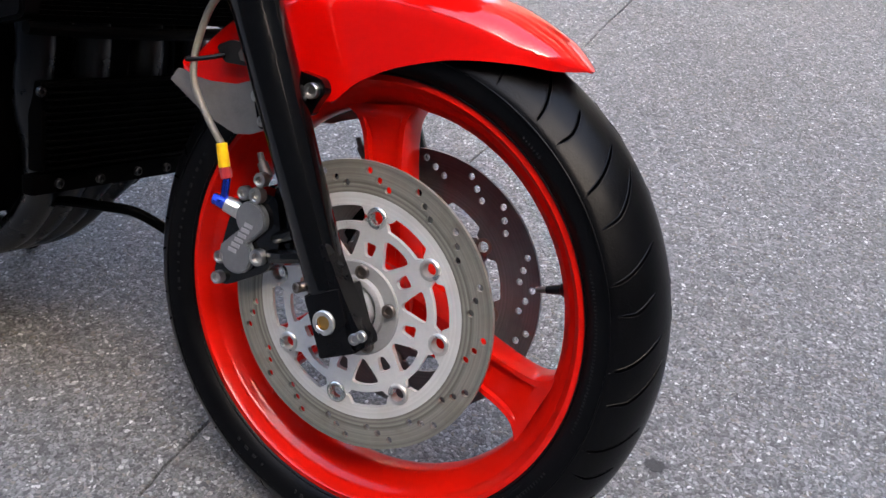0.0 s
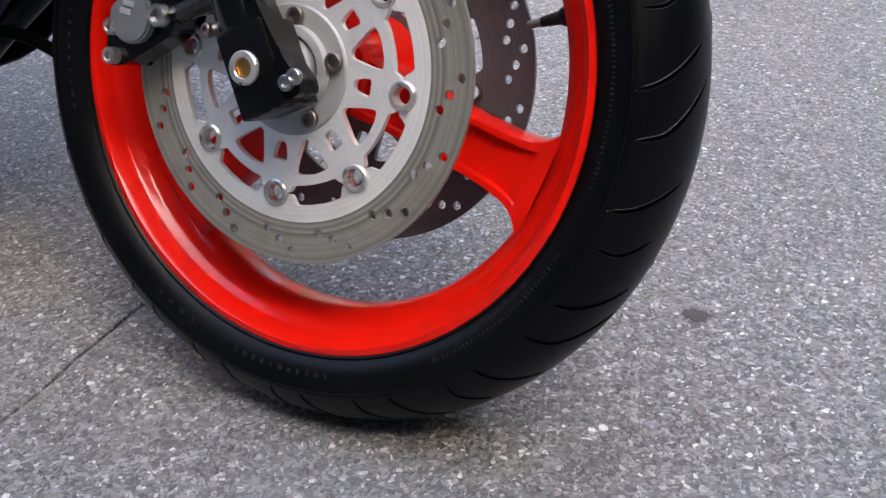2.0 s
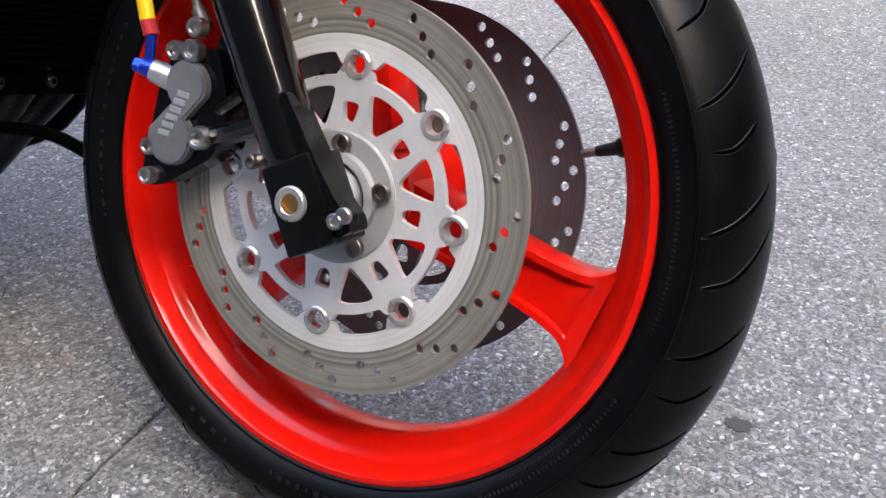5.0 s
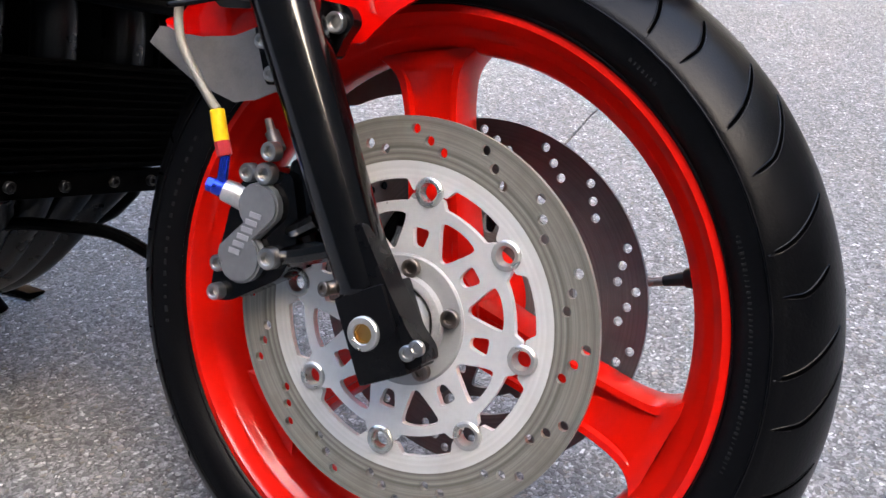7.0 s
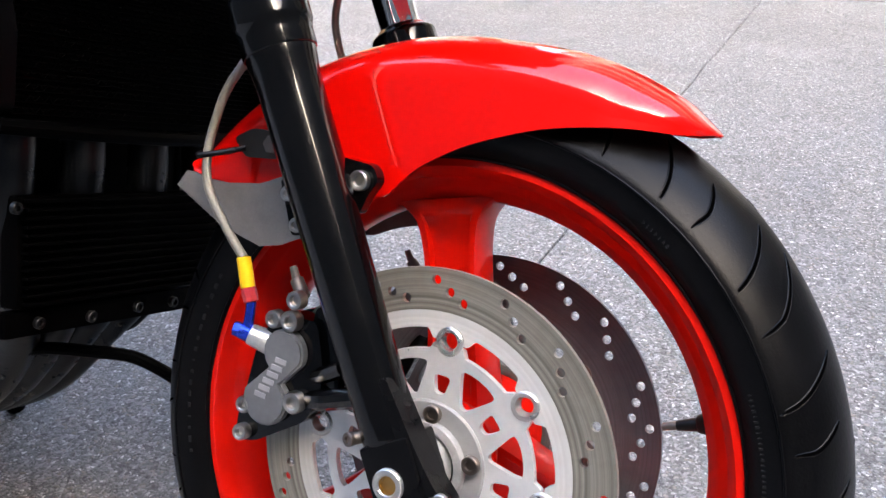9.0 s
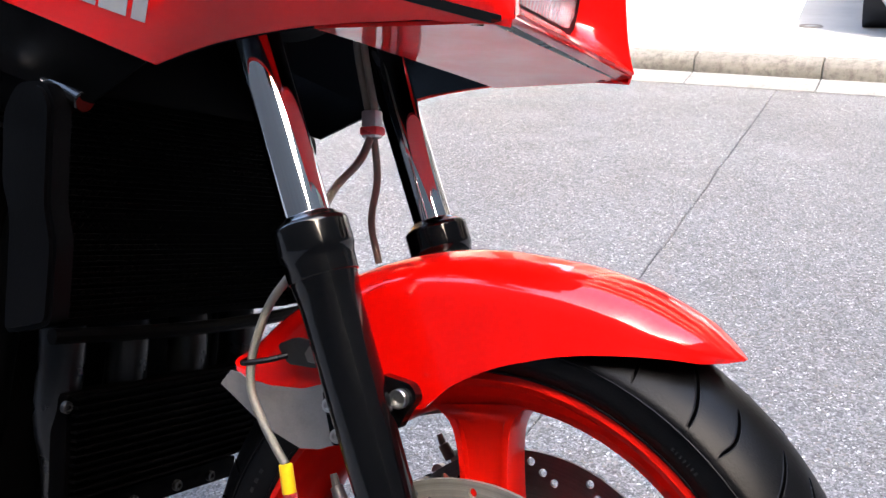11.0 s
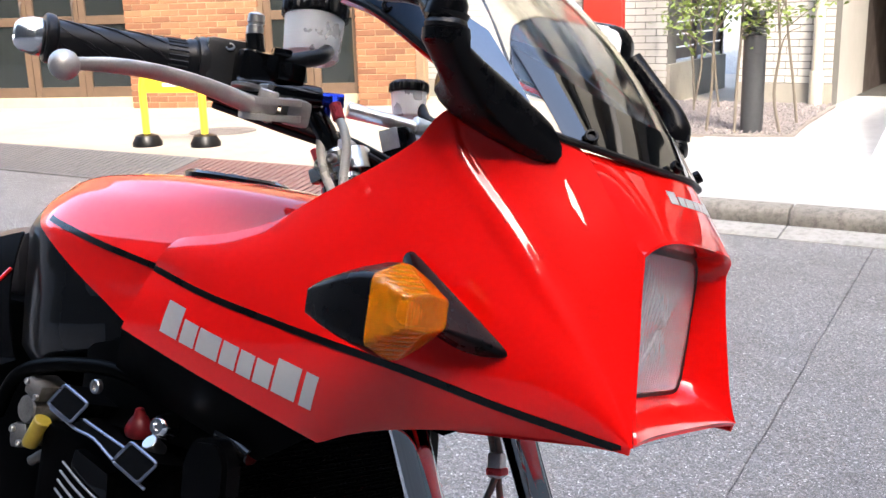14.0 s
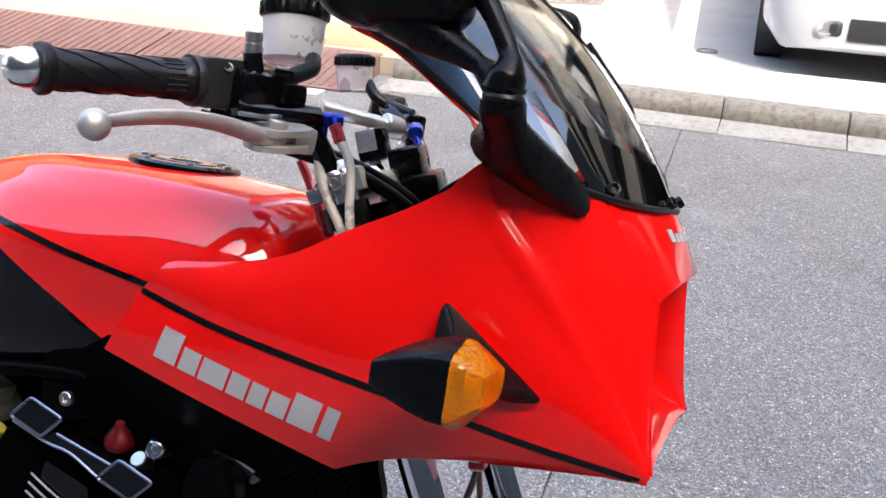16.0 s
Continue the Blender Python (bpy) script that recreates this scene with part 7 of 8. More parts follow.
def handlebar(s):
    inner = Vector((-0.366, s * 0.118, 0.752))
    end = Vector((-0.522, s * 0.352, 0.7705))
    ax = (end - Vector((-0.43, s * 0.165, 0.786))).normalized()
    root = Vector((-0.43, s * 0.165, 0.786))
    b = bmesh.new()
    add_tube(b, [along(0.752, s), (-0.372, s * 0.14, 0.745), root, root + ax * 0.05], 0.0115, 14, 5)
    add_lathe(b, [(0.02, -0.012), (0.026, -0.012), (0.026, 0.012), (0.02, 0.012)], Matrix.Translation(along(0.752, s)) @ FB, 32, True)
    bar = bit("handlebar", b, BLACK_SATIN, "black clip-on handlebar with a ribbed rubber grip")
    L = 0.142
    g0 = end - ax * L
    m = Matrix.Translation(g0) @ basis(ax)
    b = bmesh.new()
    prof_ = [(0.0125, 0), (0.0195, 0), (0.0205, 0.003), (0.0205, 0.01), (0.0188, 0.013), (0.0178, 0.016), (0.0174, 0.06), (0.0174, 0.1), (0.0178, 0.128), (0.0182, 0.131), (0.0215, 0.133), (0.0225, 0.136), (0.0225, 0.140), (0.021, 0.142), (0.0125, 0.142)]
    add_lathe(b, prof_, m, 48, True)
    bit("grip", b, BLACK_RUBBER, "black rubber grip with slanting slits", bar)
    b = bmesh.new()
    for k in range(6):                    # slanting raised pads between the slits
        for j in range(7):
            a = radians(360 / 7 * j + 24 * k)
            rows = []
            for u in range(5):
                t = u / 4
                aa = a + radians(-16 + 32 * t)
                wide = 0.0042 * math.sin(math.pi * (0.12 + 0.76 * t))
                rows.append([m @ Vector((r * math.cos(aa), r * math.sin(aa), 0.044 + 0.0155 * k - 0.008 + 0.016 * t + dz)) for r, dz in ((0.0168, -wide), (0.0186, -wide * 0.7), (0.0188, 0), (0.0186, wide * 0.7), (0.0168, wide))])
            add_grid(b, rows)
    for j in range(22):                   # fine lengthwise ribs at the inner end
        a = 2 * math.pi * j / 22
        c = Vector((0.0178 * math.cos(a), 0.0178 * math.sin(a), 0))
        add_rod(b, m @ (c + Vector((0, 0, 0.014))), m @ (c + Vector((0, 0, 0.033))), 0.0013, 0.001, 6)
    bit("grip_rib", b, BLACK_RUBBER, parent=bar)
    b = bmesh.new()
    add_lathe(b, [(0, 0.142), (0.0155, 0.142), (0.0175, 0.145), (0.0175, 0.152), (0.0145, 0.162), (0.0105, 0.166), (0.0065, 0.167), (0.006, 0.164), (0, 0.164)], m, 12)
    bit("bar_end", b, POLISHED, "bright faceted bar end weight", bar)
    # switch housing
    b = bmesh.new()
    hc = g0 - ax * 0.026
    add_box(b, (0.046, 0.048, 0.05), Matrix.Translation(hc) @ basis(ax), 0.008)
    add_lathe(b, [(0.012, -0.006), (0.0235, -0.006), (0.0245, -0.002), (0.0235, 0.004), (0.012, 0.004)], m, 28, True)
    sw = bit("switch_housing", b, SWITCH_GREY, "dark grey switch housing", bar)
    b = bmesh.new()
    add_bolt(b, hc + Vector((0.018, s * 0.012, 0.014)), (0.6, s * 0.6, 0.4), 0.005, 0.003)
    bit("switch_screw", b, BLACK_SATIN, parent=bar)
    return bar, root, ax, end


bar_r, root_r, ax_r, end_r = handlebar(-1)
bar_l, root_l, ax_l, end_l = handlebar(1)


def lever(s, bar):
    """Cast alloy lever with a ball end, its bracket and pivot."""
    f = lambda x, y, z: Vector((x, -s * y, z))
    b = bmesh.new()
    add_tube(b, [f(-0.372, -0.205, 0.737), f(-0.383, -0.235, 0.742), f(-0.395, -0.275, 0.7475), f(-0.403, -0.32, 0.748), f(-0.41, -0.36, 0.744), f(-0.418, -0.39, 0.738)], [0.012, 0.0095, 0.0085, 0.008, 0.0075, 0.006], 14, 6, 0.72)
    bmesh.ops.create_uvsphere(b, u_segments=24, v_segments=14, radius=0.0125, matrix=Matrix.Translation(f(-0.42, -0.398, 0.735)))
    ob = bit("lever", b, LEVER_ALLOY, "dull cast alloy lever with a ball end", bar)
    b = bmesh.new()
    T = Matrix.Translation(f(-0.374, -0.204, 0.741)) @ pose(0, 0, 0, -s * 8, 8, s * 24)
    for dz in (-0.0075, 0.0075):          # the two jaws round the lever
        jaw = rounded([(-0.022, -0.026), (0.004, -0.03), (0.018, -0.014), (0.02, 0.022), (-0.006, 0.034), (-0.02, 0.014)], 0.009, 4)
        low_ = [T @ Vector((x, y * -s, dz - 0.003)) for x, y in jaw]
        high = [T @ Vector((x, y * -s, dz + 0.003)) for x, y in jaw]
        add_grid(b, [low_, high], True)
        b.faces.new([b.verts.new(p) for p in high])
        b.faces.new([b.verts.new(p) for p in low_])
    weld(b, 0.0001)
    add_lathe(b, [(0, -0.014), (0.0095, -0.014), (0.0095, 0.014), (0.008, 0.0155), (0, 0.0155)], Matrix.Translation(f(-0.374, -0.212, 0.742)) @ pose(0, 0, 0, 0, 10, 0), 20)
    add_box(b, (0.02, 0.026, 0.026), Matrix.Translation(f(-0.363, -0.182, 0.742)) @ pose(0, 0, 0, 0, 8, s * 24), 0.006)
    bit("lever_bracket", b, LEVER_ALLOY, parent=bar)
    b = bmesh.new()
    add_hex(b, f(-0.376, -0.213, 0.7575), (-0.1, 0, 1), 0.0075, 0.004)
    add_lathe(b, [(0, 0), (0.014, 0), (0.014, 0.003), (0.012, 0.004), (0, 0.004)], Matrix.Translation(f(-0.39, -0.225, 0.756)), 24)
    bit("pivot_bolt", b, STEEL, parent=bar)


lever(-1, bar_r)


# brake master cylinder and its reservoir
def master(s, small):
    f = lambda x, y, z: Vector((x, -s * y, z))
    k = 0.74 if small else 1.0
    base = f(-0.425, -0.115, 0.79) if not small else f(-0.47, -0.168, 0.785)
    b = bmesh.new()
    if small:
        add_rod(b, f(-0.43, -0.19, 0.775), f(-0.375, -0.13, 0.752), 0.0125, 0.011, 18)
        add_box(b, (0.04, 0.03, 0.036), Matrix.Translation(f(-0.4, -0.165, 0.768)) @ pose(0, 0, 0, 0, 0, s * -35), 0.006)
    else:
        add_rod(b, f(-0.418, -0.212, 0.759), f(-0.366, -0.145, 0.763), 0.0145, 0.0125, 20)
        add_box(b, (0.046, 0.045, 0.046), Matrix.Translation(f(-0.415, -0.19, 0.777)) @ pose(0, 0, 0, 0, 8, s * 30), 0.009)
        add_rod(b, f(-0.412, -0.195, 0.79), f(-0.416, -0.198, 0.815), 0.0095, 0.009, 16)
        add_box(b, (0.05, 0.018, 0.007), Matrix.Translation(f(-0.405, -0.17, 0.803)) @ pose(0, 0, 0, 0, 6, s * 40), 0.002)
        add_box(b, (0.034, 0.03, 0.02), Matrix.Translation(f(-0.392, -0.172, 0.782)) @ pose(0, 0, 0, 0, 0, s * 25), 0.004)
    ob = bit("master_cylinder", b, BLACK_SATIN, "black master cylinder with a milky fluid reservoir")
    if not small:
        b = bmesh.new()
        m = Matrix.Translation(f(-0.416, -0.198, 0.814)) @ basis((-0.03, 0, 1))
        add_lathe(b, [(0, 0), (0.0085, 0), (0.0085, 0.008), (0.0072, 0.009), (0.0072, 0.011), (0.0085, 0.012), (0.0085, 0.019), (0.007, 0.021), (0, 0.021)], m, 18)
        bit("mirror_stub", b, STEEL, parent=ob)
    m = Matrix.Translation(f(-0.432, -0.095, 0.815) if not small else f(-0.483, -0.168, 0.803)) @ pose(0, 0, 0, s * 4, -6, 0)
    b = bmesh.new()
    add_lathe(b, [(0, 0), (0.026 * k, 0), (0.03 * k, 0.004 * k), (0.0325 * k, 0.045 * k), (0.03 * k, 0.0465 * k), (0.0285 * k, 0.008 * k), (0, 0.006 * k)], m, 32)
    bit("reservoir", b, CLEAR_PLASTIC, "milky clear plastic fluid cup", ob)
    b = bmesh.new()
    add_lathe(b, [(0, 0.0065 * k), (0.028 * k, 0.0085 * k), (0.0292 * k, 0.024 * k), (0, 0.024 * k)], m, 28)
    bit("fluid", b, FLUID, parent=ob)
    b = bmesh.new()
    add_lathe(b, [(0, 0.0655 * k), (0.03 * k, 0.0655 * k), (0.034 * k, 0.0625 * k), (0.0355 * k, 0.0595 * k), (0.0355 * k, 0.0475 * k), (0.034 * k, 0.0455 * k), (0.0325 * k, 0.0455 * k), (0, 0.045 * k)], m, 96)
    for v in b.verts:
        q = m.inverted() @ v.co
        if 0.034 * k < math.hypot(q.x, q.y) < 0.0365 * k and 0.046 * k < q.z < 0.061 * k:
            a = math.atan2(q.y, q.x)
            r = 1 + 0.03 * (1 if math.sin(a * 24) > 0 else -1)
            v.co = m @ Vector((q.x * r, q.y * r, q.z))
    bit("reservoir_cap", b, BLACK_PLASTIC, "ribbed black screw cap", ob)
    b = bmesh.new()
    low_ = m @ Vector((0, 0, 0.002))
    if small:
        add_tube(b, [low_ + Vector((0.018, 0, 0.012)), low_ + Vector((0.035, -0.008, -0.004)), f(-0.43, -0.165, 0.793), f(-0.395, -0.16, 0.785)], 0.0075, 12, 5)
    else:
        add_tube(b, [low_ + Vector((0.03, -0.01, 0.004)), low_ + Vector((0.04, -0.03, -0.006)), f(-0.395, -0.145, 0.803), f(-0.4, -0.165, 0.795), f(-0.405, -0.18, 0.788)], 0.0085, 12, 5)
    bit("reservoir_pipe", b, BLACK_RUBBER, parent=ob)
    b = bmesh.new()
    if small:
        for p, q, r in ((f(-0.348, -0.062, 0.768), f(-0.34, -0.045, 0.763), 0.009), (f(-0.342, -0.05, 0.762), f(-0.335, -0.05, 0.748), 0.0042)):
            add_rod(b, p, q, r, seg=14)
    else:
        for p, q, r in ((f(-0.369, -0.146, 0.763), f(-0.348, -0.13, 0.765), 0.0072), (f(-0.363, -0.139, 0.763), f(-0.365, -0.134, 0.745), 0.0042), (f(-0.354, -0.14, 0.768), f(-0.349, -0.142, 0.758), 0.0042)):
            add_rod(b, p, q, r, seg=14)
    bit("banjo_bolt", b, BLUE_ANO, "blue anodised banjo bolts", ob)
    b = bmesh.new()
    if small:
        add_rod(b, f(-0.3355, -0.05, 0.75), f(-0.329, -0.05, 0.735), 0.0068, seg=8)
    else:
        add_rod(b, f(-0.3645, -0.134, 0.746), f(-0.3695, -0.134, 0.728), 0.0064, seg=8)
        add_rod(b, f(-0.35, -0.142, 0.76), f(-0.342, -0.141, 0.744), 0.0064, seg=8)
    bit("hose_nut", b, RED_ANO, "red anodised hose nuts", ob)
    b = bmesh.new()
    if small:
        add_tube(b, [f(-0.329, -0.05, 0.736), f(-0.318, -0.05, 0.715), f(-0.3, -0.05, 0.68), f(-0.29, -0.05, 0.63)], 0.0042, 12, 5)
    else:
        add_tube(b, [f(-0.3685, -0.135, 0.731), f(-0.3562, -0.145, 0.7102), f(-0.3425, -0.149, 0.6876), f(-0.3268, -0.149, 0.6656), f(-0.3155, -0.149, 0.6454), f(-0.3, -0.147, 0.605)], 0.0046, 12, 5)
        add_tube(b, [f(-0.342, -0.141, 0.745), f(-0.3315, -0.144, 0.7335), f(-0.3235, -0.146, 0.715), f(-0.317, -0.152, 0.682), f(-0.3075, -0.154, 0.6456), f(-0.295, -0.153, 0.605)], 0.0046, 12, 5)
    bit("hose_line", b, CLEAR_HOSE, parent=ob)


FLUID = plain("pale_brake_fluid", (0.75, 0.7, 0.55), 0.2, var=0.05)
master(-1, False)
master(1, True)
# red sleeved cable beside the hoses
bm = bmesh.new()
add_tube(bm, [(-0.404, -0.1, 0.718), (-0.389, -0.1, 0.695), (-0.372, -0.1, 0.663), (-0.3565, -0.1, 0.636), (-0.342, -0.1, 0.6)], 0.0048, 12, 5)
bit("red_sleeve", bm, RED_ANO, "red sleeved cable")
# throttle and switch cables
bm = bmesh.new()
for k, (dy, dz) in enumerate(((0, 0), (0.008, -0.007), (0.016, 0.004))):
    add_tube(bm, [(-0.46, -0.205 + dy, 0.752 + dz), (-0.405, -0.165 + dy, 0.738 + dz), (-0.345, -0.12 + dy, 0.722 + dz), (-0.29, -0.07 + dy, 0.69 + dz), (-0.262, -0.03 + dy, 0.64 + dz), (-0.27, 0.0, 0.56)], 0.0048, 10, 6)
bit("control_cable", bm, BLACK_RUBBER, "black control cables")
bm = bmesh.new()
add_box(bm, (0.062, 0.06, 0.05), Matrix.Translation((-0.318, 0.025, 0.695)) @ pose(0, 0, 0, 6, -18, 10), 0.007)
add_box(bm, (0.038, 0.042, 0.04), Matrix.Translation((-0.334, 0.022, 0.728)) @ pose(0, 0, 0, 6, -18, 10), 0.007)
bit("switch_block", bm, BLACK_PLASTIC, "black stepped plastic switch block")
# alloy bar brace, ignition block and instrument cluster inside the screen
bm = bmesh.new()
add_rod(bm, (-0.425, -0.03, 0.775), (-0.37, 0.03, 0.768), 0.0095, 0.0075, 16)
add_rod(bm, (-0.372, 0.026, 0.768), (-0.36, 0.046, 0.766), 0.0135, 0.012, 12)
add_box(bm, (0.012, 0.014, 0.09), Matrix.Translation((-0.362, 0.005, 0.715)) @ pose(0, 0, 0, 0, -28, 0), 0.004)
brace = bit("steering_damper", bm, ALLOY, "bright alloy steering damper rod")
bm = bmesh.new()
add_box(bm, (0.034, 0.034, 0.036), Matrix.Translation((-0.372, 0.005, 0.743)) @ pose(0, 0, 0, 0, -20, 12), 0.007)
blk = bit("ignition_lock", bm, BLACK_PLASTIC, "black ignition block")
bm = bmesh.new()
add_box(bm, (0.022, 0.004, 0.024), Matrix.Translation((-0.374, -0.0125, 0.747)) @ pose(0, 0, 0, 0, -20, 12), 0.0015)
bit("lock_window", bm, ALLOY, parent=blk)
bm = bmesh.new()
add_box(bm, (0.05, 0.2, 0.06), Matrix.Translation((-0.205, 0.01, 0.7)) @ pose(0, 0, 0, 0, -35, 0), 0.012)
dash = bit("instrument_panel", bm, BLACK_PLASTIC, "black instrument panel behind the screen")
for y in (-0.05, 0.055):
    bm = bmesh.new()
    m = Matrix.Translation((-0.226, y, 0.716)) @ basis((-0.6, 0, 0.8))
    add_lathe(bm, [(0, 0), (0.045, 0), (0.045, 0.012), (0.04, 0.014), (0.038, 0.01), (0, 0.01)], m, 40)
    bit("gauge", bm, BLACK_GLOSS, parent=dash)
bm = bmesh.new()
add_rod(bm, (-0.352, 0, 0.68), (-0.28, 0, 0.5), 0.032, 0.034, 24)
bit("steering_head", bm, FLOOR_BLACK, "dull black steering head")
for s in (-1, 1):
    bm = bmesh.new()
    add_tube(bm, [along(0.60, s, (-0.05, 0, 0)), (-0.38, s * 0.1, 0.58), (-0.44, s * 0.09, 0.55), (-0.6, s * 0.1, 0.5)], 0.02, 14, 5)
    bit("frame_tube", bm, FLOOR_BLACK, "dull black steel frame tube")
    bm = bmesh.new()
    add_tube(bm, [(-0.36, s * 0.03, 0.5), (-0.44, s * 0.1, 0.44), (-0.47, s * 0.14, 0.25), (-0.5, s * 0.15, 0.0), (-0.7, s * 0.15, -0.09)], 0.018, 12, 6)
    bit("frame_tube", bm, FLOOR_BLACK, "dull black steel frame tube")
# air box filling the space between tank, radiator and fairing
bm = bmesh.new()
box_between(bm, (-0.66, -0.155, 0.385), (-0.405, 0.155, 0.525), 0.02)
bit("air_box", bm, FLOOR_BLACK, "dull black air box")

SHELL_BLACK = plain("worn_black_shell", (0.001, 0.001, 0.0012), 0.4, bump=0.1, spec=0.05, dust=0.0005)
# radiator with its fins, side tanks and guard
bm = bmesh.new()
RM = Matrix.Translation((-0.385, 0, 0.315)) @ pose(0, 0, 0, 0, -7, 0)
box_between(bm, (-0.02, -0.165, -0.105), (-0.004, 0.165, 0.1), 0.002, RM)
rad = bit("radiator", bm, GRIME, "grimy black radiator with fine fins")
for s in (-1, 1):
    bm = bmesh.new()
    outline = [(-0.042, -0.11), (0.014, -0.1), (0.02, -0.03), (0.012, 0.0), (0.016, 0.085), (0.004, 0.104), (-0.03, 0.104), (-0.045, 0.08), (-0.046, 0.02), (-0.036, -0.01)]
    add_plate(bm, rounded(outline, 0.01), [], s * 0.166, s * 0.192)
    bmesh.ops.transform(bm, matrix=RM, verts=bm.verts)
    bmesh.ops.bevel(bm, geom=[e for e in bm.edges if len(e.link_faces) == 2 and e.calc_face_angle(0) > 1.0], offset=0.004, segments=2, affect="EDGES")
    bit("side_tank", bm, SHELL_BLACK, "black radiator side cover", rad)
fin = bmesh.new()
for k in range(40):
    z = -0.098 + 0.0049 * k
    box_between(fin, (-0.004, -0.163, z), (0.0, 0.163, z + 0.0012), 0, RM)
tagged(bit("radiator_core", fin, FLOOR_BLACK, parent=rad, smooth=False), kind="stuff")
fin = bmesh.new()
for k in range(34):
    y = -0.16 + 0.0097 * k
    for j in range(20):
        z = -0.098 + 0.0098 * j
        vs = [RM @ Vector(q) for q in ((0.0045, y, z), (0.0045, y + 0.0049, z + 0.0049), (0.0045, y + 0.0049, z + 0.0061), (0.0045, y, z + 0.0012))]
        fin.faces.new([fin.verts.new(q) for q in vs])
        vs = [RM @ Vector(q) for q in ((0.0045, y + 0.0097, z), (0.0045, y + 0.0049, z + 0.0049), (0.0045, y + 0.0049, z + 0.0061), (0.0045, y + 0.0097, z + 0.0012))]
        fin.faces.new([fin.verts.new(q) for q in vs])
thicken(fin, 0.0008)
tagged(bit("radiator_mesh", fin, GRIME, parent=rad, smooth=False), kind="stuff")
bm = bmesh.new()
add_tube(bm, [(-0.42, -0.12, 0.405), (-0.46, -0.125, 0.4), (-0.5, -0.12, 0.4), (-0.54, -0.1, 0.41)], 0.013, 12, 5)
bit("coolant_hose", bm, BLACK_RUBBER, "black coolant hose", rad)
bm = bmesh.new()
add_tube(bm, [(-0.36, -0.185, 0.208), (-0.35, -0.1, 0.206), (-0.345, 0, 0.205), (-0.35, 0.1, 0.206), (-0.36, 0.185, 0.208)], 0.007, 10, 5)
bit("lower_rail", bm, FLOOR_BLACK, "thin black rail under the radiator", rad)

FIN_STEEL = plain("dark_cast_metal", (0.006, 0.006, 0.006), 0.45, 0.4, bump=0.1)
CAP_RED = plain("dull_red_rubber", (0.075, 0.0025, 0.004), 0.35, spec=0.3, dust=0.02)
# exhaust header pipes and collector
PIPE = plain("blackened_exhaust_steel", (0.0025, 0.003, 0.004), 0.3, 0.1, bump=0.15, dust=0.01, spec=0.3)
bm = None
for k, y in enumerate((-0.125, -0.045, 0.04, 0.12)):
    bm = bmesh.new()
    add_tube(bm, [(-0.5, y, 0.24), (-0.45, y, 0.24), (-0.415, y, 0.2), (-0.412, y, 0.12), (-0.428, y * 0.76, 0.055), (-0.468, y * 0.46, -0.015), (-0.532, y * 0.36, -0.085), (-0.64, y * 0.36, -0.128), (-0.8, y * 0.4, -0.135)], 0.0205, 16, 6)
    bit("header_pipe", bm, PIPE, "blackened exhaust header pipe")
bm = bmesh.new()
add_tube(bm, [(-0.75, -0.03, -0.125), (-0.9, -0.05, -0.125), (-1.05, -0.12, -0.1), (-1.2, -0.17, -0.02), (-1.6, -0.19, 0.1)], [0.05, 0.055, 0.035, 0.05, 0.05], 20, 6)
bit("silencer", bm, PIPE, "black exhaust silencer")
# oil cooler low between the pipes and its mounting bolts
bm = bmesh.new()
OM = Matrix.Translation((-0.372, 0, 0.098)) @ pose(0, 0, 0, 0, -5, 0)
box_between(bm, (-0.03, -0.14, -0.05), (-0.008, 0.14, 0.05), 0.004, OM)
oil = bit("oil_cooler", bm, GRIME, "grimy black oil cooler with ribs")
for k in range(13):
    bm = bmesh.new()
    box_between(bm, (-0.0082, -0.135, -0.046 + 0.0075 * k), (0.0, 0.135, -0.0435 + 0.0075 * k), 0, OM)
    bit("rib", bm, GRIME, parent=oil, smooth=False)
for y, z in ((-0.12, -0.062), (-0.06, -0.064), (0.0, -0.062), (-0.145, 0.04), (0.05, -0.063)):
    bm = bmesh.new()
    add_bolt(bm, OM @ Vector((-0.005, y, z)), (1, 0, 0), 0.0055, 0.005)
    bit("cooler_bolt", bm, FIN_STEEL, parent=oil)
bm = bmesh.new()
box_between(bm, (-0.028, -0.15, -0.075), (-0.01, 0.1, -0.052), 0.003, OM)
bit("cooler_bracket", bm, GRIME, parent=oil)
bm = bmesh.new()
add_tube(bm, [(-0.495, -0.06, -0.06), (-0.47, -0.055, -0.03), (-0.445, -0.05, -0.016), (-0.4, -0.03, -0.012), (-0.36, -0.01, -0.012), (-0.325, 0.01, -0.028), (-0.31, 0.03, -0.045)], 0.0065, 10, 6)
bit("guard_rod", bm, FLOOR_BLACK, "thin black bent guard rod")

FIN_EDGE = plain("worn_fin_metal", (0.24, 0.235, 0.22), 0.4, 0.6, bump=0.1)
EDGE_STEEL = plain("blued_edge_steel", (0.2, 0.22, 0.27), 0.3, 0.9)
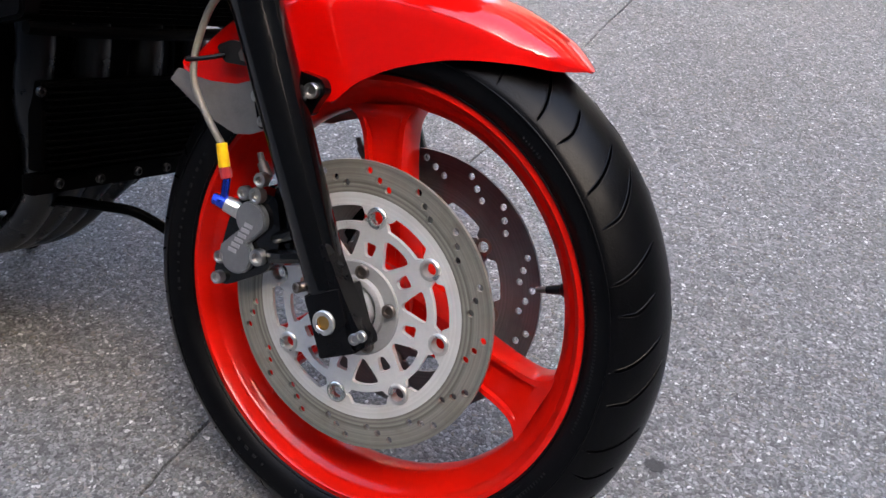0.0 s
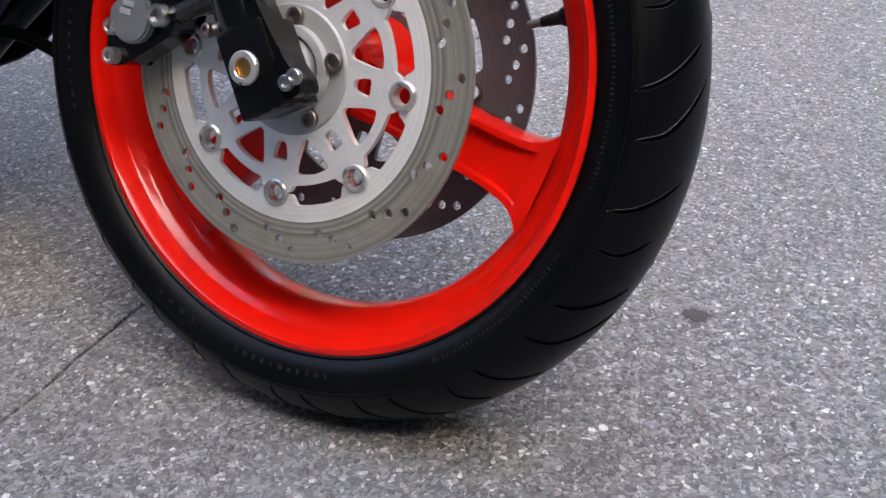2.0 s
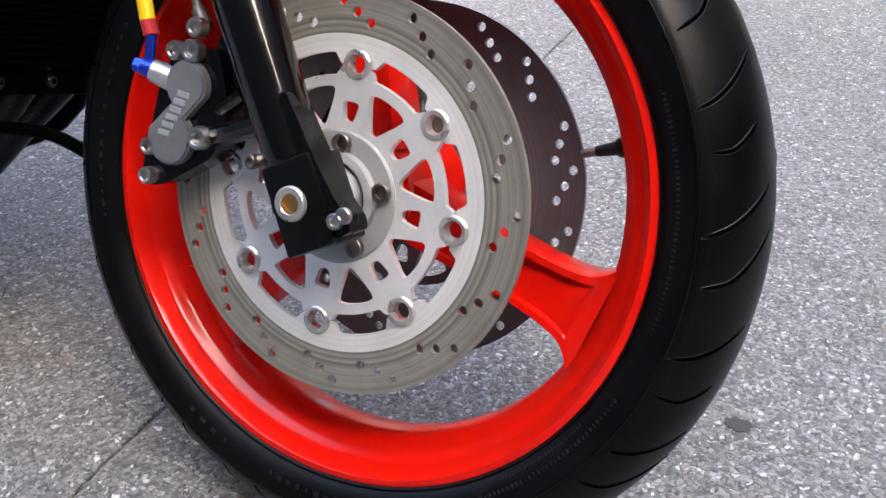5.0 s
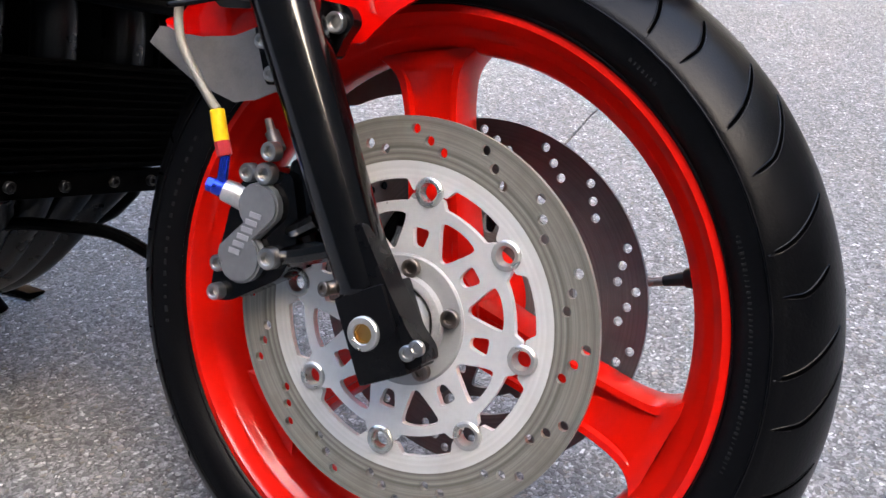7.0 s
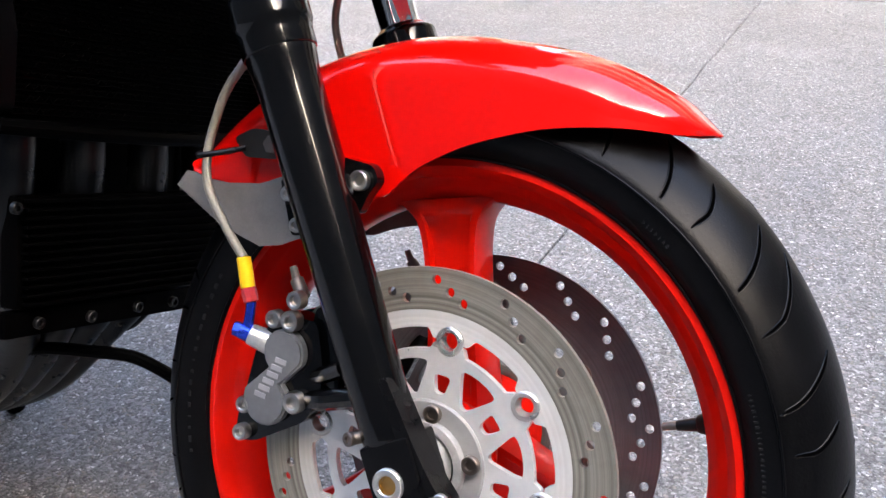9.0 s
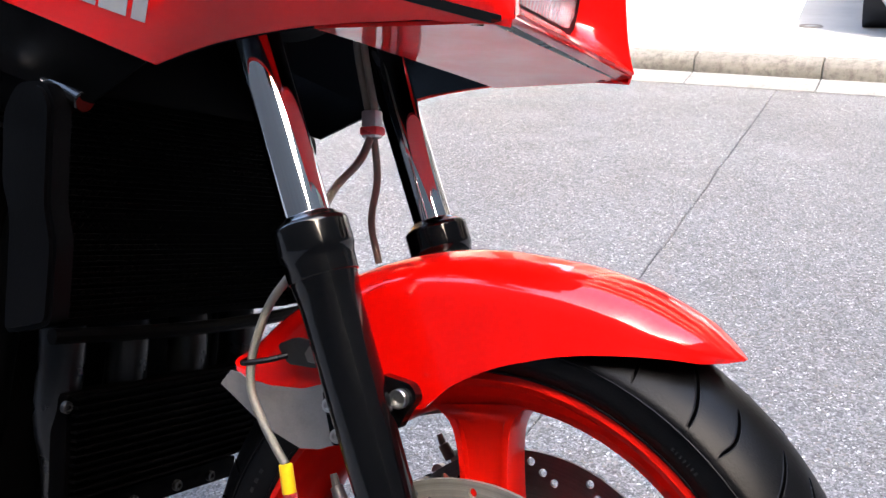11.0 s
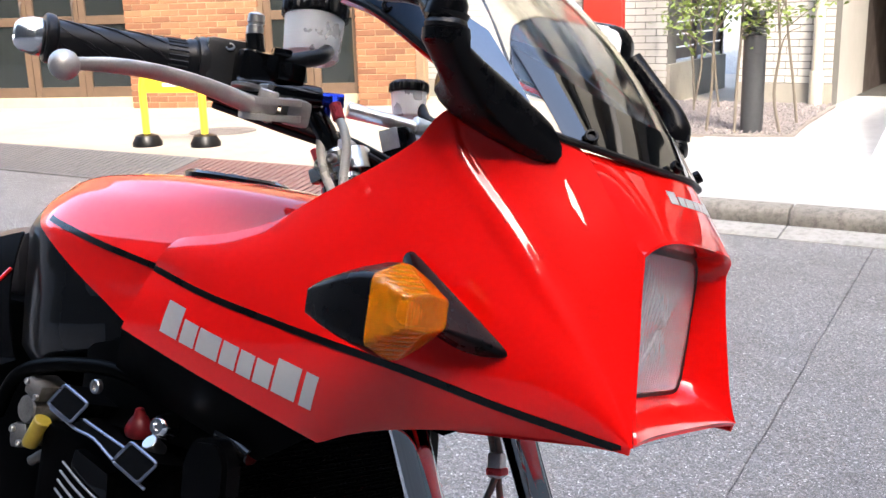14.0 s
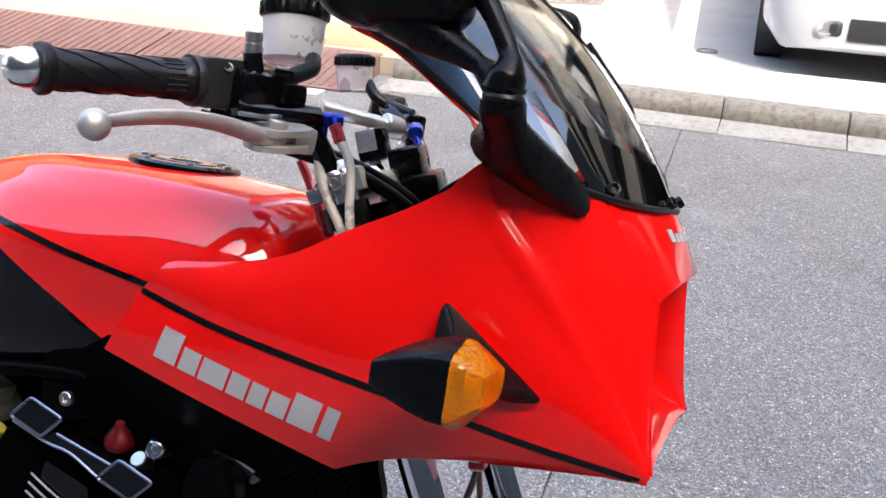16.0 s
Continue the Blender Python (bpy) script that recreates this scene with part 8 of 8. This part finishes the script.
# engine block, cam cover, fins and fittings
bm = bmesh.new()
box_between(bm, (-0.78, -0.17, 0.02), (-0.46, 0.17, 0.24), 0.03)
box_between(bm, (-0.9, -0.16, -0.11), (-0.63, 0.15, 0.06), 0.05)
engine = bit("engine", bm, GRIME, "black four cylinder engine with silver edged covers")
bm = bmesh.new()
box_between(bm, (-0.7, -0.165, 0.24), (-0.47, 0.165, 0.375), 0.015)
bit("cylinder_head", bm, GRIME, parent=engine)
for s in (-1, 1):
    # thin bowed fins under the cam chest
    for k in range(4):
        fins = bmesh.new()
        dz, dx = -0.0106 * k, -0.0025 * k
        run = [(-0.632, 0.343), (-0.606, 0.3305), (-0.58, 0.3205), (-0.556, 0.3135), (-0.54, 0.3105)]
        add_tube(fins, [(x + dx, s * 0.18, z + dz) for x, z in run], 0.0013, 6, 3)
        bit("head_fin", fins, FIN_EDGE, "thin bare edged cooling fin", engine)
    bm = bmesh.new()
    add_plate(bm, rounded([(-0.618, 0.36), (-0.56, 0.345), (-0.556, 0.315), (-0.6, 0.328), (-0.622, 0.338)], 0.004, 3), [], s * 0.164, s * 0.177)
    bit("cam_chain_cover", bm, BLACK_GLOSS, parent=engine)
    # linked slanted covers of the cam ends, each a chamfered block with a bright rim
    for x, z in ((-0.625, 0.4095), (-0.5065, 0.3715)):
        rim = [Vector((x + 0.0215 * a + 0.0125 * c, 0, z - 0.0066 * a + 0.0128 * c)) for a, c in ((-1, -1), (-1, 1), (1, 1), (1, -1))]
        bm = bmesh.new()
        back = [v + Vector((0.008, s * 0.155, -0.004)) for v in rim]
        front = [v + Vector((0, s * 0.19, 0)) for v in rim]
        add_grid(bm, [back + back[:1], front + front[:1]])
        bm.faces.new([bm.verts.new(v) for v in front])
        bmesh.ops.remove_doubles(bm, verts=bm.verts, dist=0.0002)
        bmesh.ops.recalc_face_normals(bm, faces=bm.faces)
        bit("cam_cover", bm, BLACK_GLOSS, "black cam cover end with a bright machined edge", engine, smooth=False)
        bm = bmesh.new()
        ring = rounded([(v.x, v.z) for v in rim], 0.005, 3)
        add_tube(bm, [(p[0], s * 0.19, p[1]) for p in list(ring) + [ring[0]]], 0.0018, 6, 1)
        bit("cover_edge", bm, EDGE_STEEL, parent=engine)
    bm = bmesh.new()
    add_plate(bm, rounded([(-0.655, 0.398), (-0.6, 0.3965), (-0.58, 0.3925), (-0.527, 0.3815), (-0.536, 0.362), (-0.578, 0.3795), (-0.61, 0.3835)], 0.004, 3), [], s * 0.165, s * 0.1865)
    bit("cover_link", bm, BLACK_GLOSS, parent=engine)
    for run in ([(-0.598, 0.397), (-0.58, 0.393), (-0.527, 0.3815)], [(-0.657, 0.3975), (-0.632, 0.3905), (-0.608, 0.384), (-0.578, 0.3805), (-0.54, 0.364), (-0.49, 0.3475)]):
        bm = bmesh.new()
        add_tube(bm, [(x, s * 0.187, z) for x, z in run], 0.0017, 6, 3)
        bit("cover_edge", bm, EDGE_STEEL, parent=engine)
    for x, z, r in ((-0.601, 0.432, 0.008), (-0.516, 0.319, 0.0105), (-0.472, 0.322, 0.0115), (-0.548, 0.275, 0.008)):
        bm = bmesh.new()
        add_bolt(bm, (x, s * 0.172, z), (0, s, 0), r, 0.006)
        bit("engine_bolt", bm, STEEL if z > 0.4 else FIN_STEEL, parent=engine)
# bright frame bolt and red cap
bm = bmesh.new()
M3 = Matrix.Translation((-0.468, -0.19, 0.417)) @ basis((0.15, -1, 0.1))
add_lathe(bm, [(0, 0.012), (0.0035, 0.0125), (0.0045, 0.015), (0.008, 0.0155), (0.0112, 0.0115), (0.0125, 0.006), (0.012, 0.0), (0.0138, -0.003), (0.0138, -0.007), (0, -0.007)], M3, 12)
bit("frame_bolt", bm, CHROME, "bright chromed frame bolt")
bm = bmesh.new()
add_lathe(bm, [(0, 0.03), (0.0045, 0.029), (0.007, 0.021), (0.0085, 0.019), (0.0125, 0.014), (0.0155, 0.008), (0.016, 0.002), (0.015, 0), (0, 0)], Matrix.Translation((-0.541, -0.158, 0.392)) @ basis((0.12, -0.25, 0.9)), 16)
bit("plug_cap", bm, CAP_RED, "dull red plug cap")
bm = bmesh.new()
add_rod(bm, (-0.4995, -0.166, 0.381), (-0.5005, -0.18, 0.394), 0.0105, 0.009, 16)
bit("washer", bm, STEEL, "small steel washer bolt")
bm = bmesh.new()
add_rod(bm, (-0.42, -0.16, 0.42), (-0.37, -0.165, 0.405), 0.011, 0.01, 14)
bit("hose_stub", bm, BLACK_SATIN, "small black hose stub")
# carburettor side and yellowish wiring cap behind the covers
CARB = plain("stained_carburettor_alloy", (0.12, 0.115, 0.105), 0.5, 0.5, var=0.5, bump=0.4, dust=0.1, scale=60)
bm = bmesh.new()
add_rod(bm, (-0.742, -0.1, 0.378), (-0.742, -0.158, 0.378), 0.019, 0.017, 24)
add_box(bm, (0.03, 0.04, 0.022), Matrix.Translation((-0.732, -0.14, 0.404)) @ pose(0, 0, 0, 0, 20, 0), 0.005)
add_box(bm, (0.034, 0.045, 0.03), Matrix.Translation((-0.752, -0.135, 0.345)) @ pose(0, 0, 0, 0, -12, 0), 0.007)
add_box(bm, (0.03, 0.03, 0.024), Matrix.Translation((-0.69, -0.138, 0.352)) @ pose(0, 0, 0, 0, 25, 0), 0.006)
add_rod(bm, (-0.7, -0.14, 0.34), (-0.73, -0.15, 0.318), 0.007, 0.006, 12)
carb = bit("carburettor", bm, CARB, "stained grey alloy carburettor body")
for x, z in ((-0.742, 0.412), (-0.722, 0.396), (-0.758, 0.352), (-0.742, 0.338)):
    bm = bmesh.new()
    add_bolt(bm, (x, -0.159, z), (0, -1, 0), 0.004, 0.004)
    bit("carburettor_screw", bm, STEEL, parent=carb)
bm = bmesh.new()
add_rod(bm, (-0.698, -0.164, 0.375), (-0.717, -0.164, 0.342), 0.0105, 0.0095, 16)
bit("carburettor_cap", bm, plain("dull_yellow_plastic", (0.24, 0.17, 0.018), 0.45), "dull yellow cap", carb)
bm = bmesh.new()
add_tube(bm, [(-0.55, -0.15, 0.445), (-0.62, -0.152, 0.45), (-0.72, -0.152, 0.435), (-0.78, -0.15, 0.41), (-0.81, -0.148, 0.36)], 0.009, 12, 6)
bit("frame_loop", bm, FLOOR_BLACK, "black frame tube below the tank")
# battery box under the tank's rear
bm = bmesh.new()
box_between(bm, (-1.02, -0.125, 0.16), (-0.745, 0.125, 0.5), 0.02)
bit("battery_box", bm, FLOOR_BLACK, "dull black battery box")
# side stand
bm = bmesh.new()
add_tube(bm, [(-0.75, 0.14, -0.12), (-0.78, 0.2, -0.2), (-0.8, 0.27, -0.268)], 0.012, 12, 4)
add_box(bm, (0.06, 0.03, 0.01), Matrix.Translation((-0.8, 0.275, -0.21)), 0.003)
bit("side_stand", bm, FLOOR_BLACK, "black side stand")
